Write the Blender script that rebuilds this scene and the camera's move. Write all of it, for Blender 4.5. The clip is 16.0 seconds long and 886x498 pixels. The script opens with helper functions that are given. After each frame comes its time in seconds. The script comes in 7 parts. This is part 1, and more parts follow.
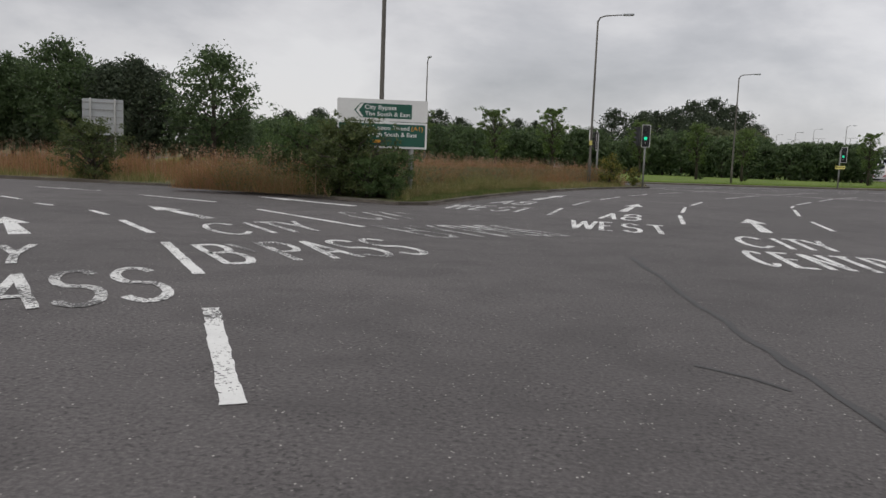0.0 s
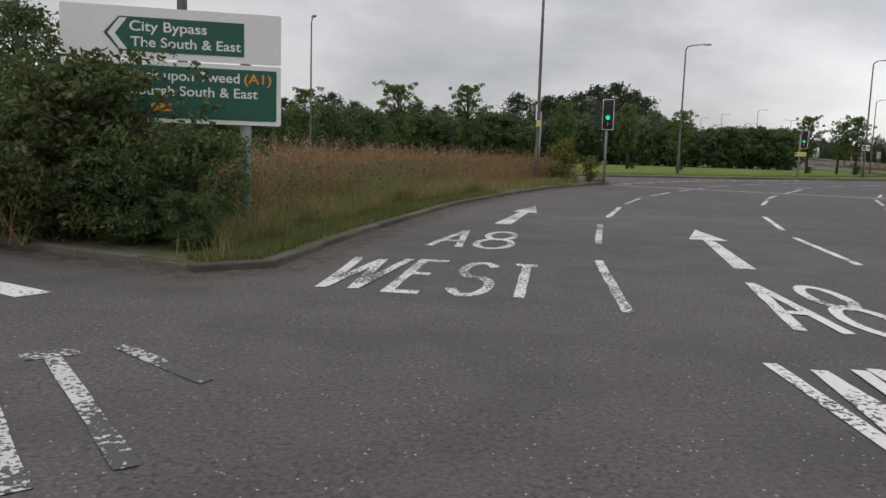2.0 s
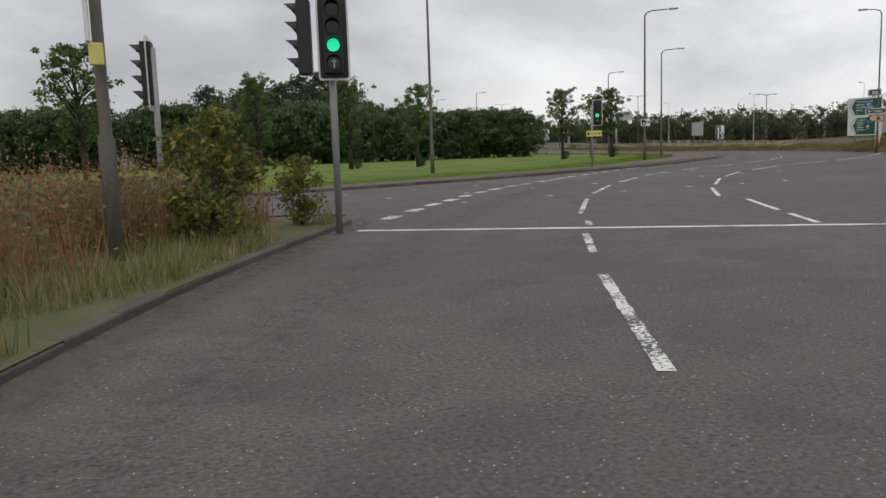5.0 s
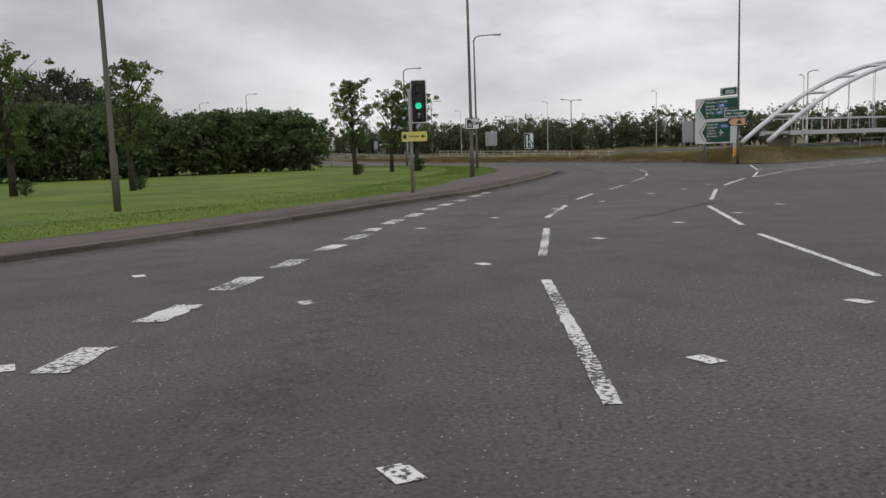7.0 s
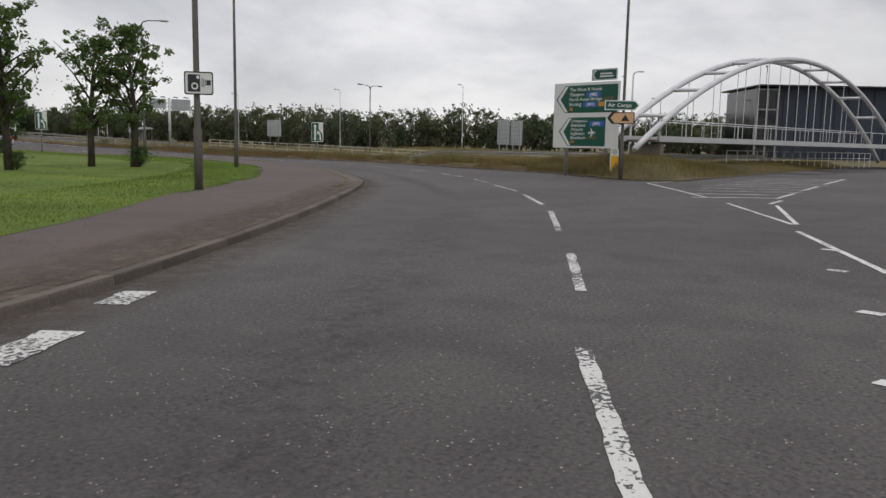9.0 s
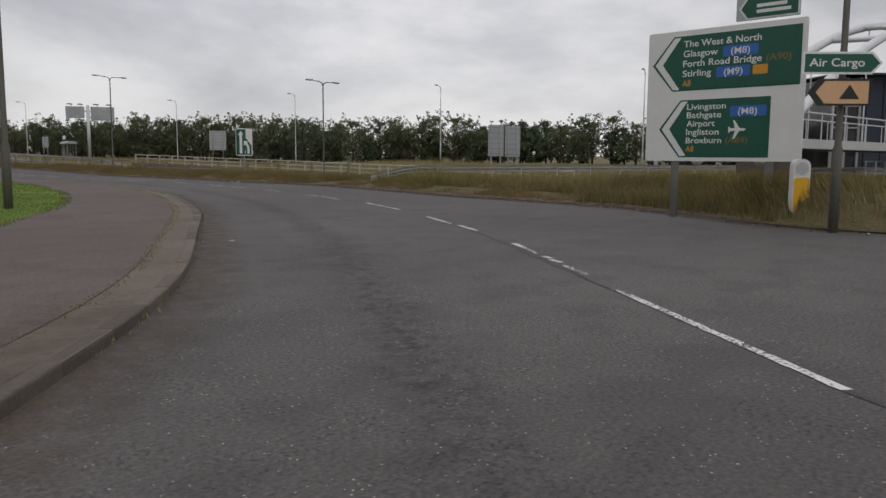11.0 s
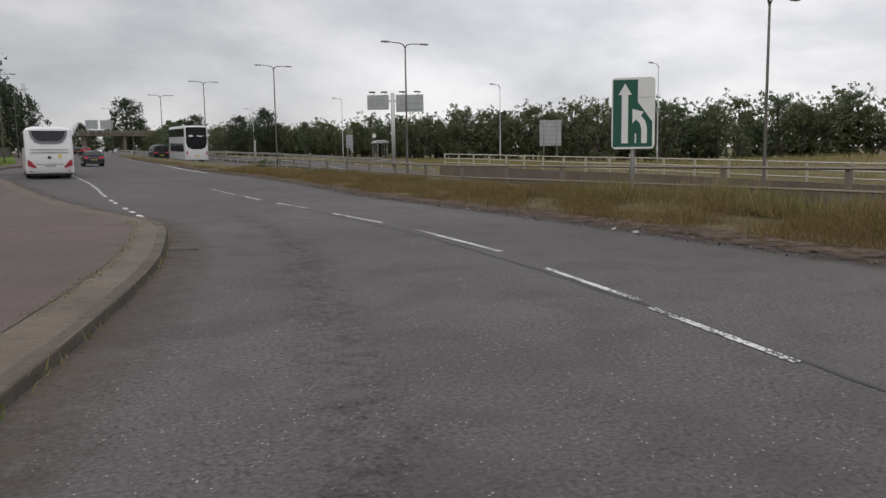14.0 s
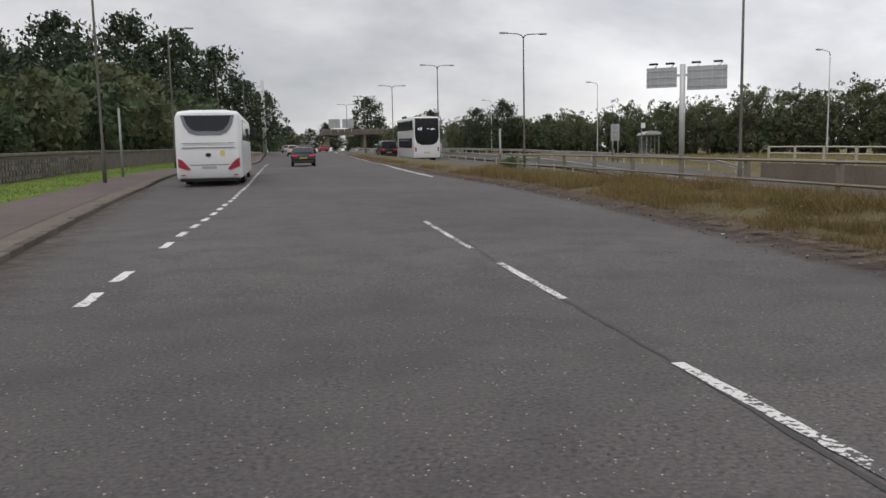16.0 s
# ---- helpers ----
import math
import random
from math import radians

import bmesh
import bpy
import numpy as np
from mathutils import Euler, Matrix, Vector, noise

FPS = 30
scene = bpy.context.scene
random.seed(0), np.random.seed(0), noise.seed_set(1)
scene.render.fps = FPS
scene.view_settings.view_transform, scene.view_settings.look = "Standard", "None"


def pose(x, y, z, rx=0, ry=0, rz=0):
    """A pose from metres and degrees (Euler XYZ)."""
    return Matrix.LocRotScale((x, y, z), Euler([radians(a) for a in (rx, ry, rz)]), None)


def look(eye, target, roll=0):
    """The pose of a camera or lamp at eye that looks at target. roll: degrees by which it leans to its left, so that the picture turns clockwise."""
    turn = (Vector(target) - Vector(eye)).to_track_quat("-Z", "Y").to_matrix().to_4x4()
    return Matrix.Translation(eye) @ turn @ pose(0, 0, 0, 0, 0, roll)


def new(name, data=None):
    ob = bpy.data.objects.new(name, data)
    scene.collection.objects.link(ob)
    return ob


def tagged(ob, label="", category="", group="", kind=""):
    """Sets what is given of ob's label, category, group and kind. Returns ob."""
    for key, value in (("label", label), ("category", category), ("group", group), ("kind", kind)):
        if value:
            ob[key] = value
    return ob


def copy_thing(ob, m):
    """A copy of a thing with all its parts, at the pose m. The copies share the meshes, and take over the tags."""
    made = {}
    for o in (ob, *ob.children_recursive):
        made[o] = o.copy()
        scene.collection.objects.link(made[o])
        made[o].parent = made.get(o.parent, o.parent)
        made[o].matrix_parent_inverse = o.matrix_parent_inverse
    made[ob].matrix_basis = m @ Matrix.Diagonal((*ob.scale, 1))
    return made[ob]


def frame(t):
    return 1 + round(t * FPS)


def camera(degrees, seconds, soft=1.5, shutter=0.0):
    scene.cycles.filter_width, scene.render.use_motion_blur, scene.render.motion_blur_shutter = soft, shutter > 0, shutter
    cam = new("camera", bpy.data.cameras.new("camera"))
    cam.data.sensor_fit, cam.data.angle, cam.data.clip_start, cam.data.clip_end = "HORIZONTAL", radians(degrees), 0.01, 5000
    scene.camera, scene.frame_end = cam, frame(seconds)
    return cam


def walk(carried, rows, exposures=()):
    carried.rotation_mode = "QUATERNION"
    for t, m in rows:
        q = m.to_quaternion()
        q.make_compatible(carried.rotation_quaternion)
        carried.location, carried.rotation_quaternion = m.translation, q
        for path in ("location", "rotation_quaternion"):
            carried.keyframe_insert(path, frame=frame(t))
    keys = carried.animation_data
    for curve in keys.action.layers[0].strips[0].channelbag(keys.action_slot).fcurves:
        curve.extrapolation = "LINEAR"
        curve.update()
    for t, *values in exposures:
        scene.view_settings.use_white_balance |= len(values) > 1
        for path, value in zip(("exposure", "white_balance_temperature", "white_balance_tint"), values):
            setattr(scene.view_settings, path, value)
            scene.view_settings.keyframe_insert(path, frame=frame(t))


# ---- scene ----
cam = camera(59.17, 16.0)
PATH = [
    (0, 7.169, 9.164, 1.287, -6.55, -2.12, 8.21),
    (0.5, 6.520, 12.418, 1.266, -6.35, -2.33, 7.70),
    (1, 5.969, 15.700, 1.298, -6.29, -3.01, 6.00),
    (1.5, 5.678, 18.981, 1.312, -6.88, -2.55, 3.35),
    (2, 5.524, 22.440, 1.308, -7.18, -1.75, 0.64),
    (2.5, 5.616, 25.922, 1.351, -7.69, -0.08, -2.78),
    (3, 5.929, 29.804, 1.352, -7.54, 1.01, -6.26),
    (3.5, 6.445, 33.690, 1.271, -7.55, 1.46, -9.75),
    (4, 7.134, 37.389, 1.319, -7.53, 1.40, -13.44),
    (4.2, 7.505, 38.849, 1.324, -7.42, 1.39, -14.81),
    (6.3, 14.466, 55.784, 1.296, -7.38, 2.58, -30.31),
    (6.5, 15.318, 57.245, 1.286, -7.26, 2.53, -31.97),
    (7, 17.700, 60.871, 1.330, -7.05, 1.98, -36.02),
    (7.5, 20.474, 64.521, 1.316, -7.00, 0.70, -39.92),
    (8, 23.446, 68.004, 1.313, -6.95, -0.75, -44.10),
    (8.5, 26.575, 71.255, 1.290, -7.34, -1.08, -47.76),
    (9, 30.106, 74.298, 1.276, -7.52, -1.06, -51.20),
    (9.2, 31.577, 75.599, 1.264, -7.26, -1.01, -52.42),
    (11.3, 46.762, 88.283, 1.329, -6.47, -0.28, -53.18),
    (11.5, 48.324, 89.743, 1.324, -6.57, 0.19, -51.34),
    (12, 51.758, 93.438, 1.299, -6.16, 0.07, -47.48),
    (12.5, 54.841, 97.233, 1.344, -6.10, 0.61, -43.09),
    (13, 57.698, 101.537, 1.354, -6.31, 0.36, -38.44),
    (13.5, 60.182, 105.990, 1.336, -6.55, 0.37, -34.19),
    (14, 62.413, 110.620, 1.307, -6.72, 0.84, -29.82),
    (14.5, 64.175, 115.095, 1.293, -6.93, 1.41, -25.36),
    (15, 65.514, 119.723, 1.246, -6.89, 1.17, -20.95),
    (15.5, 66.597, 124.226, 1.270, -6.90, 1.17, -16.64),
    (16, 67.316, 129.271, 1.275, -6.61, 1.22, -13.01),
]
walk(cam, [(t, pose(x, y, z, 90 + p, r, h)) for t, x, y, z, p, r, h in PATH], [(0.0, 0.0), (4.0, 0.0), (6.5, -0.08), (8.0, -0.18), (9.0, -0.1), (11.5, -0.28), (12.5, -0.18), (13.5, -0.04), (15.0, 0.07), (16.0, 0.12)])

# ---------- world and light: an even overcast afternoon ----------
world = bpy.data.worlds.new("overcast_sky")
scene.world = world
world.use_nodes = True
wt = world.node_tree
wt.nodes.clear()


def node(tree, kind, **inputs):
    n = tree.nodes.new(kind)
    for key, value in inputs.items():
        n.inputs[key.replace("_", " ")].default_value = value
    return n


def ramp(tree, stops):
    n = tree.nodes.new("ShaderNodeValToRGB")
    els = n.color_ramp.elements
    while len(els) < len(stops):
        els.new(0.5)
    for el, (p, c) in zip(els, stops):
        el.position, el.color = p, (*c, 1)
    return n


sky = wt.nodes.new("ShaderNodeTexSky")
sky.sky_type, sky.sun_disc = "NISHITA", False
sky.sun_elevation, sky.sun_rotation = radians(42), radians(215)
sky_bg = node(wt, "ShaderNodeBackground", Strength=0.10)
wt.links.new(sky.outputs[0], sky_bg.inputs[0])
co = wt.nodes.new("ShaderNodeTexCoord")
flat = wt.nodes.new("ShaderNodeMapping")
flat.inputs["Scale"].default_value = (1.0, 1.0, 2.3)
wt.links.new(co.outputs["Generated"], flat.inputs[0])
cl1 = node(wt, "ShaderNodeTexNoise", Scale=2.7, Detail=7.0, Roughness=0.56, Distortion=0.15)
wt.links.new(flat.outputs[0], cl1.inputs[0])
cloud = ramp(wt, [(0.32, (0.34, 0.34, 0.355)), (0.45, (0.44, 0.435, 0.45)), (0.53, (0.525, 0.515, 0.525)), (0.64, (0.60, 0.59, 0.595))])
wt.links.new(cl1.outputs[0], cloud.inputs[0])
lift = wt.nodes.new("ShaderNodeSeparateXYZ")
wt.links.new(co.outputs["Generated"], lift.inputs[0])
zen = node(wt, "ShaderNodeMapRange")
zen.interpolation_type = "SMOOTHSTEP"
for key, value in (("From Min", 0.22), ("From Max", 0.95), ("To Min", 1.26), ("To Max", 1.9)):
    zen.inputs[key].default_value = value
wt.links.new(lift.outputs[2], zen.inputs["Value"])
cl_bg = wt.nodes.new("ShaderNodeBackground")
wt.links.new(cloud.outputs[0], cl_bg.inputs[0])
way = wt.nodes.new("ShaderNodeVectorMath")
way.operation = "DOT_PRODUCT"
wt.links.new(co.outputs["Generated"], way.inputs[0])
way.inputs[1].default_value = (0.74, 0.63, 0.24)
thin = node(wt, "ShaderNodeMapRange")
thin.interpolation_type = "SMOOTHSTEP"
for key, value in (("From Min", 0.80), ("From Max", 1.0), ("To Min", 1.0), ("To Max", 1.38)):
    thin.inputs[key].default_value = value
wt.links.new(way.outputs["Value"], thin.inputs["Value"])
both_k = wt.nodes.new("ShaderNodeMath")
both_k.operation = "MULTIPLY"
wt.links.new(zen.outputs[0], both_k.inputs[0])
wt.links.new(thin.outputs[0], both_k.inputs[1])
wt.links.new(both_k.outputs[0], cl_bg.inputs[1])
both = wt.nodes.new("ShaderNodeMixShader")
both.inputs[0].default_value = 0.9
wo = wt.nodes.new("ShaderNodeOutputWorld")
wt.links.new(sky_bg.outputs[0], both.inputs[1])
wt.links.new(cl_bg.outputs[0], both.inputs[2])
wt.links.new(both.outputs[0], wo.inputs[0])
sun = new("sun", bpy.data.lights.new("sun", "SUN"))
sun.data.energy, sun.data.angle, sun.data.color = 0.8, radians(40), (1.0, 0.97, 0.93)
sun.matrix_world = look((0, 0, 60), (22, 31, 0))


# ---------- materials ----------
def mat(name, stops, scale=4.0, fine=40.0, rough=0.8, metal=0.0, bump=0.2, mix=0.45, spread=0.0, island=False, coords="Object", depth=0.01):
    """A surface whose colour runs through the stops, by noise at two sizes; island or spread vary it from piece to piece."""
    m = bpy.data.materials.new(name)
    m.use_nodes = True
    t = m.node_tree
    b = t.nodes["Principled BSDF"]
    b.inputs["Roughness"].default_value, b.inputs["Metallic"].default_value = rough, metal
    tc = t.nodes.new("ShaderNodeTexCoord")
    n1 = node(t, "ShaderNodeTexNoise", Scale=scale, Detail=5.0, Roughness=0.6)
    n2 = node(t, "ShaderNodeTexNoise", Scale=fine, Detail=4.0, Roughness=0.65)
    t.links.new(tc.outputs[coords], n1.inputs[0])
    t.links.new(tc.outputs[coords], n2.inputs[0])
    mx = t.nodes.new("ShaderNodeMix")
    mx.inputs[0].default_value = mix
    t.links.new(n1.outputs[0], mx.inputs[2])
    t.links.new(n2.outputs[0], mx.inputs[3])
    fac = mx.outputs[0]
    if spread or island:
        info = t.nodes.new("ShaderNodeNewGeometry" if island else "ShaderNodeObjectInfo")
        ad = t.nodes.new("ShaderNodeMath")
        ad.operation = "MULTIPLY_ADD"
        t.links.new(info.outputs["Random Per Island" if island else "Random"], ad.inputs[0])
        ad.inputs[1].default_value = spread or 0.5
        sb = t.nodes.new("ShaderNodeMath")
        sb.operation = "SUBTRACT"
        t.links.new(fac, sb.inputs[0])
        sb.inputs[1].default_value = (spread or 0.5) / 2
        t.links.new(sb.outputs[0], ad.inputs[2])
        fac = ad.outputs[0]
    r = ramp(t, stops)
    t.links.new(fac, r.inputs[0])
    t.links.new(r.outputs[0], b.inputs["Base Color"])
    if bump:
        bp = node(t, "ShaderNodeBump", Strength=bump, Distance=depth)
        t.links.new(n2.outputs[0], bp.inputs["Height"])
        t.links.new(bp.outputs[0], b.inputs["Normal"])
    return m


def grey(v, a=1.0, b=1.0):
    return (v, v * a, v * b)


def plain(name, c, rough=0.5, metal=0.0, fine=30.0, bump=0.05, var=0.12):
    return mat(name, [(0.3, tuple(x * (1 - var) for x in c)), (0.7, tuple(min(1, x * (1 + var)) for x in c))], 1.5, fine, rough, metal, bump)


def asphalt_mat(name, lo, mid, hi, chips):
    """Worn tarmac: broad tracks and patches, coarse stone grain, dark pits and pale chippings."""
    m = mat(name, [(0.36, lo), (0.5, mid), (0.64, hi)], 0.32, 34.0, 0.84, 0, 0.5, 0.66, depth=0.012)
    t = m.node_tree
    b = t.nodes["Principled BSDF"]
    tc = next(n for n in t.nodes if n.type == "TEX_COORD")
    base = b.inputs["Base Color"].links[0].from_socket

    def mask(kind, scale, stops, out, socket):
        n = node(t, kind, Scale=scale)
        t.links.new(tc.outputs["Object"], n.inputs[socket])
        r = ramp(t, stops)
        t.links.new(n.outputs[out], r.inputs[0])
        return r.outputs[0]

    def times(a, c):
        ml = t.nodes.new("ShaderNodeMath")
        ml.operation = "MULTIPLY"
        t.links.new(a, ml.inputs[0])
        t.links.new(c, ml.inputs[1])
        return ml.outputs[0]

    def over(base, fac, colour):
        mx = t.nodes.new("ShaderNodeMix")
        mx.data_type = "RGBA"
        t.links.new(fac, mx.inputs[0])
        t.links.new(base, mx.inputs[6])
        mx.inputs[7].default_value = (*colour, 1)
        return mx.outputs[2]

    tracks = mask("ShaderNodeTexNoise", 0.16, [(0.42, (0, 0, 0)), (0.62, (0.36, 0.36, 0.36))], 0, 0)
    base = over(base, tracks, tuple(c * 0.72 for c in lo))
    patches = mask("ShaderNodeTexNoise", 1.1, [(0.38, (0.32, 0.32, 0.32)), (0.5, (0, 0, 0))], 0, 0)
    base = over(base, patches, tuple(c * 0.8 for c in lo))
    pits = times(mask("ShaderNodeTexNoise", 30.0, [(0.34, (0.75, 0.75, 0.75)), (0.48, (0, 0, 0))], 0, 0), mask("ShaderNodeTexNoise", 1.9, [(0.36, (0.25, 0.25, 0.25)), (0.6, (1, 1, 1))], 0, 0))
    base = over(base, pits, tuple(c * 0.45 for c in lo))
    dots = times(mask("ShaderNodeTexVoronoi", 21.0, [(0.0, (1, 1, 1)), (0.10, (0.8, 0.8, 0.8)), (0.15, (0, 0, 0))], "Distance", "Vector"), mask("ShaderNodeTexNoise", 7.0, [(0.46, (0, 0, 0)), (0.6, (1, 1, 1))], 0, 0))
    base = over(base, dots, chips)
    t.links.new(base, b.inputs["Base Color"])
    return m


ASPHALT = asphalt_mat("asphalt", (0.050, 0.0445, 0.0440), (0.092, 0.0835, 0.0825), (0.146, 0.133, 0.130), (0.50, 0.47, 0.44))
GUTTER = asphalt_mat("gutter_grit", (0.095, 0.077, 0.068), (0.145, 0.12, 0.106), (0.19, 0.16, 0.145), (0.27, 0.24, 0.21))


def ragged(m, lo, hi, top, scale):
    """Lets the tarmac below show through in patches."""
    gt = m.node_tree
    gn = node(gt, "ShaderNodeTexNoise", Scale=scale, Detail=9.0, Roughness=0.72)
    gt.links.new(next(n for n in gt.nodes if n.type == "TEX_COORD").outputs["Object"], gn.inputs[0])
    gr = ramp(gt, [(lo, (0, 0, 0)), (hi, (top, top, top))])
    gt.links.new(gn.outputs[0], gr.inputs[0])
    gt.links.new(gr.outputs[0], gt.nodes["Principled BSDF"].inputs["Alpha"])


ragged(GUTTER, 0.46, 0.68, 0.6, 5.0)
TYRE_TRACK = asphalt_mat("dark_tyre_track", (0.026, 0.024, 0.024), (0.045, 0.042, 0.042), (0.075, 0.070, 0.069), (0.34, 0.32, 0.30))
ragged(TYRE_TRACK, 0.44, 0.64, 0.42, 6.5)


def worn_edges(m):
    """Thins a patchy layer out where its strip says so, towards the strip's edges."""
    t = m.node_tree
    wear = t.nodes.new("ShaderNodeAttribute")
    wear.attribute_name = "wear"
    add = t.nodes.new("ShaderNodeMath")
    add.operation = "MULTIPLY"
    alpha = t.nodes["Principled BSDF"].inputs["Alpha"]
    t.links.new(alpha.links[0].from_socket, add.inputs[0])
    t.links.new(wear.outputs["Fac"], add.inputs[1])
    t.links.new(add.outputs[0], alpha)


worn_edges(TYRE_TRACK)
DIRT = mat("swept_dirt", [(0.3, (0.070, 0.050, 0.038)), (0.5, (0.115, 0.088, 0.066)), (0.72, (0.170, 0.138, 0.108))], 0.9, 22, 0.95, 0, 0.7, depth=0.02)
ragged(DIRT, 0.36, 0.62, 0.95, 3.4)
worn_edges(DIRT)
EARTH = mat("leaf_strewn_earth", [(0.3, (0.045, 0.030, 0.022)), (0.5, (0.100, 0.070, 0.050)), (0.7, (0.160, 0.115, 0.085))], 1.4, 26, 0.95, 0, 0.9, depth=0.03)
ragged(EARTH, 0.36, 0.54, 1.0, 4.0)
worn_edges(EARTH)
RED_TARMAC = asphalt_mat("red_tarmac", (0.080, 0.058, 0.053), (0.116, 0.086, 0.079), (0.150, 0.117, 0.107), (0.24, 0.20, 0.18))


def paint_mat(name, wear, colour):
    """Thermoplastic road paint, chipped away in flakes down to the tarmac."""
    m = mat(name, [(0.3, tuple(c * 0.8 for c in colour)), (0.7, colour)], 3.0, 40.0, 0.7, 0, 0.3)
    t = m.node_tree
    b = t.nodes["Principled BSDF"]
    tc = next(n for n in t.nodes if n.type == "TEX_COORD")
    base = b.inputs["Base Color"].links[0].from_socket
    big = node(t, "ShaderNodeTexNoise", Scale=1.3, Detail=2.0)
    sm = node(t, "ShaderNodeTexNoise", Scale=27.0, Detail=4.0, Roughness=0.6)
    for n in (big, sm):
        t.links.new(tc.outputs["Object"], n.inputs[0])
    mx = t.nodes.new("ShaderNodeMix")
    mx.inputs[0].default_value = 0.62
    t.links.new(big.outputs[0], mx.inputs[2])
    t.links.new(sm.outputs[0], mx.inputs[3])
    r = ramp(t, [(wear, (0, 0, 0)), (wear + 0.012, (1, 1, 1))])
    t.links.new(mx.outputs[0], r.inputs[0])
    m2 = t.nodes.new("ShaderNodeMix")
    m2.data_type = "RGBA"
    t.links.new(r.outputs[0], m2.inputs[0])
    m2.inputs[6].default_value = (0.072, 0.070, 0.068, 1)
    t.links.new(base, m2.inputs[7])
    t.links.new(m2.outputs[2], b.inputs["Base Color"])
    return m


PAINT = paint_mat("white_road_paint", 0.438, (0.74, 0.74, 0.72))
PAINT_WORN = paint_mat("worn_road_paint", 0.475, (0.70, 0.70, 0.68))
PAINT_FADED = paint_mat("faded_road_paint", 0.505, (0.60, 0.60, 0.58))
PAINT_GONE = paint_mat("almost_gone_road_paint", 0.545, (0.55, 0.55, 0.53))
PAINT_YELLOW = paint_mat("yellow_road_paint", 0.43, (0.52, 0.42, 0.16))
SEAL = mat("tar_seam", [(0.3, grey(0.03)), (0.7, grey(0.055))], 2, 30, 0.75, 0, 0.3)
KERB = mat("kerb_concrete", [(0.25, (0.050, 0.041, 0.032)), (0.5, (0.104, 0.088, 0.071)), (0.75, (0.180, 0.155, 0.128))], 1.6, 26, 0.9, 0, 0.5, spread=0.25)
KERB_DARK = mat("mossy_kerb", [(0.25, (0.044, 0.038, 0.030)), (0.5, (0.088, 0.077, 0.063)), (0.75, (0.150, 0.134, 0.113))], 1.6, 26, 0.95, 0, 0.6, spread=0.25)
EDGE_TURF = mat("trodden_turf", [(0.3, (0.045, 0.058, 0.017)), (0.5, (0.090, 0.092, 0.036)), (0.7, (0.14, 0.125, 0.072))], 0.9, 14.0, 0.95, 0, 0.9, depth=0.05)
VERGE_TURF = mat("shaded_verge_turf", [(0.3, (0.055, 0.050, 0.020)), (0.5, (0.110, 0.092, 0.040)), (0.72, (0.165, 0.130, 0.065))], 0.6, 18.0, 0.95, 0, 0.8, depth=0.05)
EDGING = mat("sandy_edging", [(0.3, (0.080, 0.062, 0.048)), (0.5, (0.128, 0.104, 0.082)), (0.72, (0.180, 0.152, 0.124))], 0.8, 13, 0.95, 0, 0.6, depth=0.02)
SOIL = mat("verge_soil", [(0.3, (0.04, 0.032, 0.023)), (0.55, (0.075, 0.063, 0.045)), (0.78, (0.14, 0.125, 0.10))], 1.2, 16, 0.95, 0, 0.8, depth=0.04)
TURF = mat("green_turf", [(0.34, (0.052, 0.092, 0.008)), (0.5, (0.100, 0.156, 0.012)), (0.66, (0.158, 0.205, 0.022))], 0.28, 22.0, 0.95, 0, 0.7, mix=0.35, depth=0.03)
ROUGH_TURF = mat("rough_turf", [(0.28, (0.055, 0.06, 0.018)), (0.5, (0.12, 0.10, 0.042)), (0.72, (0.20, 0.155, 0.075))], 0.22, 6.0, 0.95, 0, 0.8, depth=0.05)
BLADE_GREEN = mat("lawn_blade", [(0.2, (0.075, 0.130, 0.013)), (0.5, (0.120, 0.195, 0.018)), (0.8, (0.175, 0.240, 0.035))], 0.3, 5, 0.8, 0, 0, island=True)
BLADE_DRY = mat("dry_grass_blade", [(0.18, (0.110, 0.125, 0.034)), (0.34, (0.230, 0.175, 0.062)), (0.48, (0.335, 0.185, 0.082)), (0.62, (0.300, 0.140, 0.085)), (0.85, (0.460, 0.320, 0.190))], 0.45, 4, 0.85, 0, 0, island=True)
BLADE_MIX = mat("verge_grass_blade", [(0.15, (0.070, 0.115, 0.026)), (0.4, (0.170, 0.180, 0.052)), (0.6, (0.280, 0.235, 0.098)), (0.85, (0.400, 0.320, 0.208))], 0.6, 4, 0.85, 0, 0, island=True)
BLADE_VERGE = mat("roadside_grass_blade", [(0.15, (0.075, 0.074, 0.022)), (0.4, (0.160, 0.122, 0.042)), (0.65, (0.255, 0.180, 0.080)), (0.88, (0.370, 0.262, 0.150))], 0.35, 4, 0.85, 0, 0, island=True)
BLADE_ISLE = mat("kerbside_grass_blade", [(0.2, (0.050, 0.090, 0.019)), (0.5, (0.100, 0.138, 0.034)), (0.8, (0.210, 0.190, 0.078))], 0.9, 5, 0.85, 0, 0, island=True)
# bush leaf tones are raised, partly to put the veil of glare into the colour
LEAF_BUSH = mat("bush_leaf", [(0.2, (0.040, 0.062, 0.018)), (0.5, (0.078, 0.108, 0.032)), (0.8, (0.145, 0.165, 0.055))], 0.8, 3, 0.6, 0, 0, island=True, spread=0.45)
FENCE = mat("weathered_fence_concrete", [(0.3, (0.15, 0.13, 0.105)), (0.7, (0.26, 0.235, 0.195))], 0.7, 14, 0.8, 0.0, 0.2)
BLADE_PALE = mat("pale_field_blade", [(0.2, (0.17, 0.165, 0.06)), (0.5, (0.28, 0.24, 0.105)), (0.8, (0.42, 0.36, 0.20))], 0.12, 4, 0.85, 0, 0, island=True, spread=0.3)
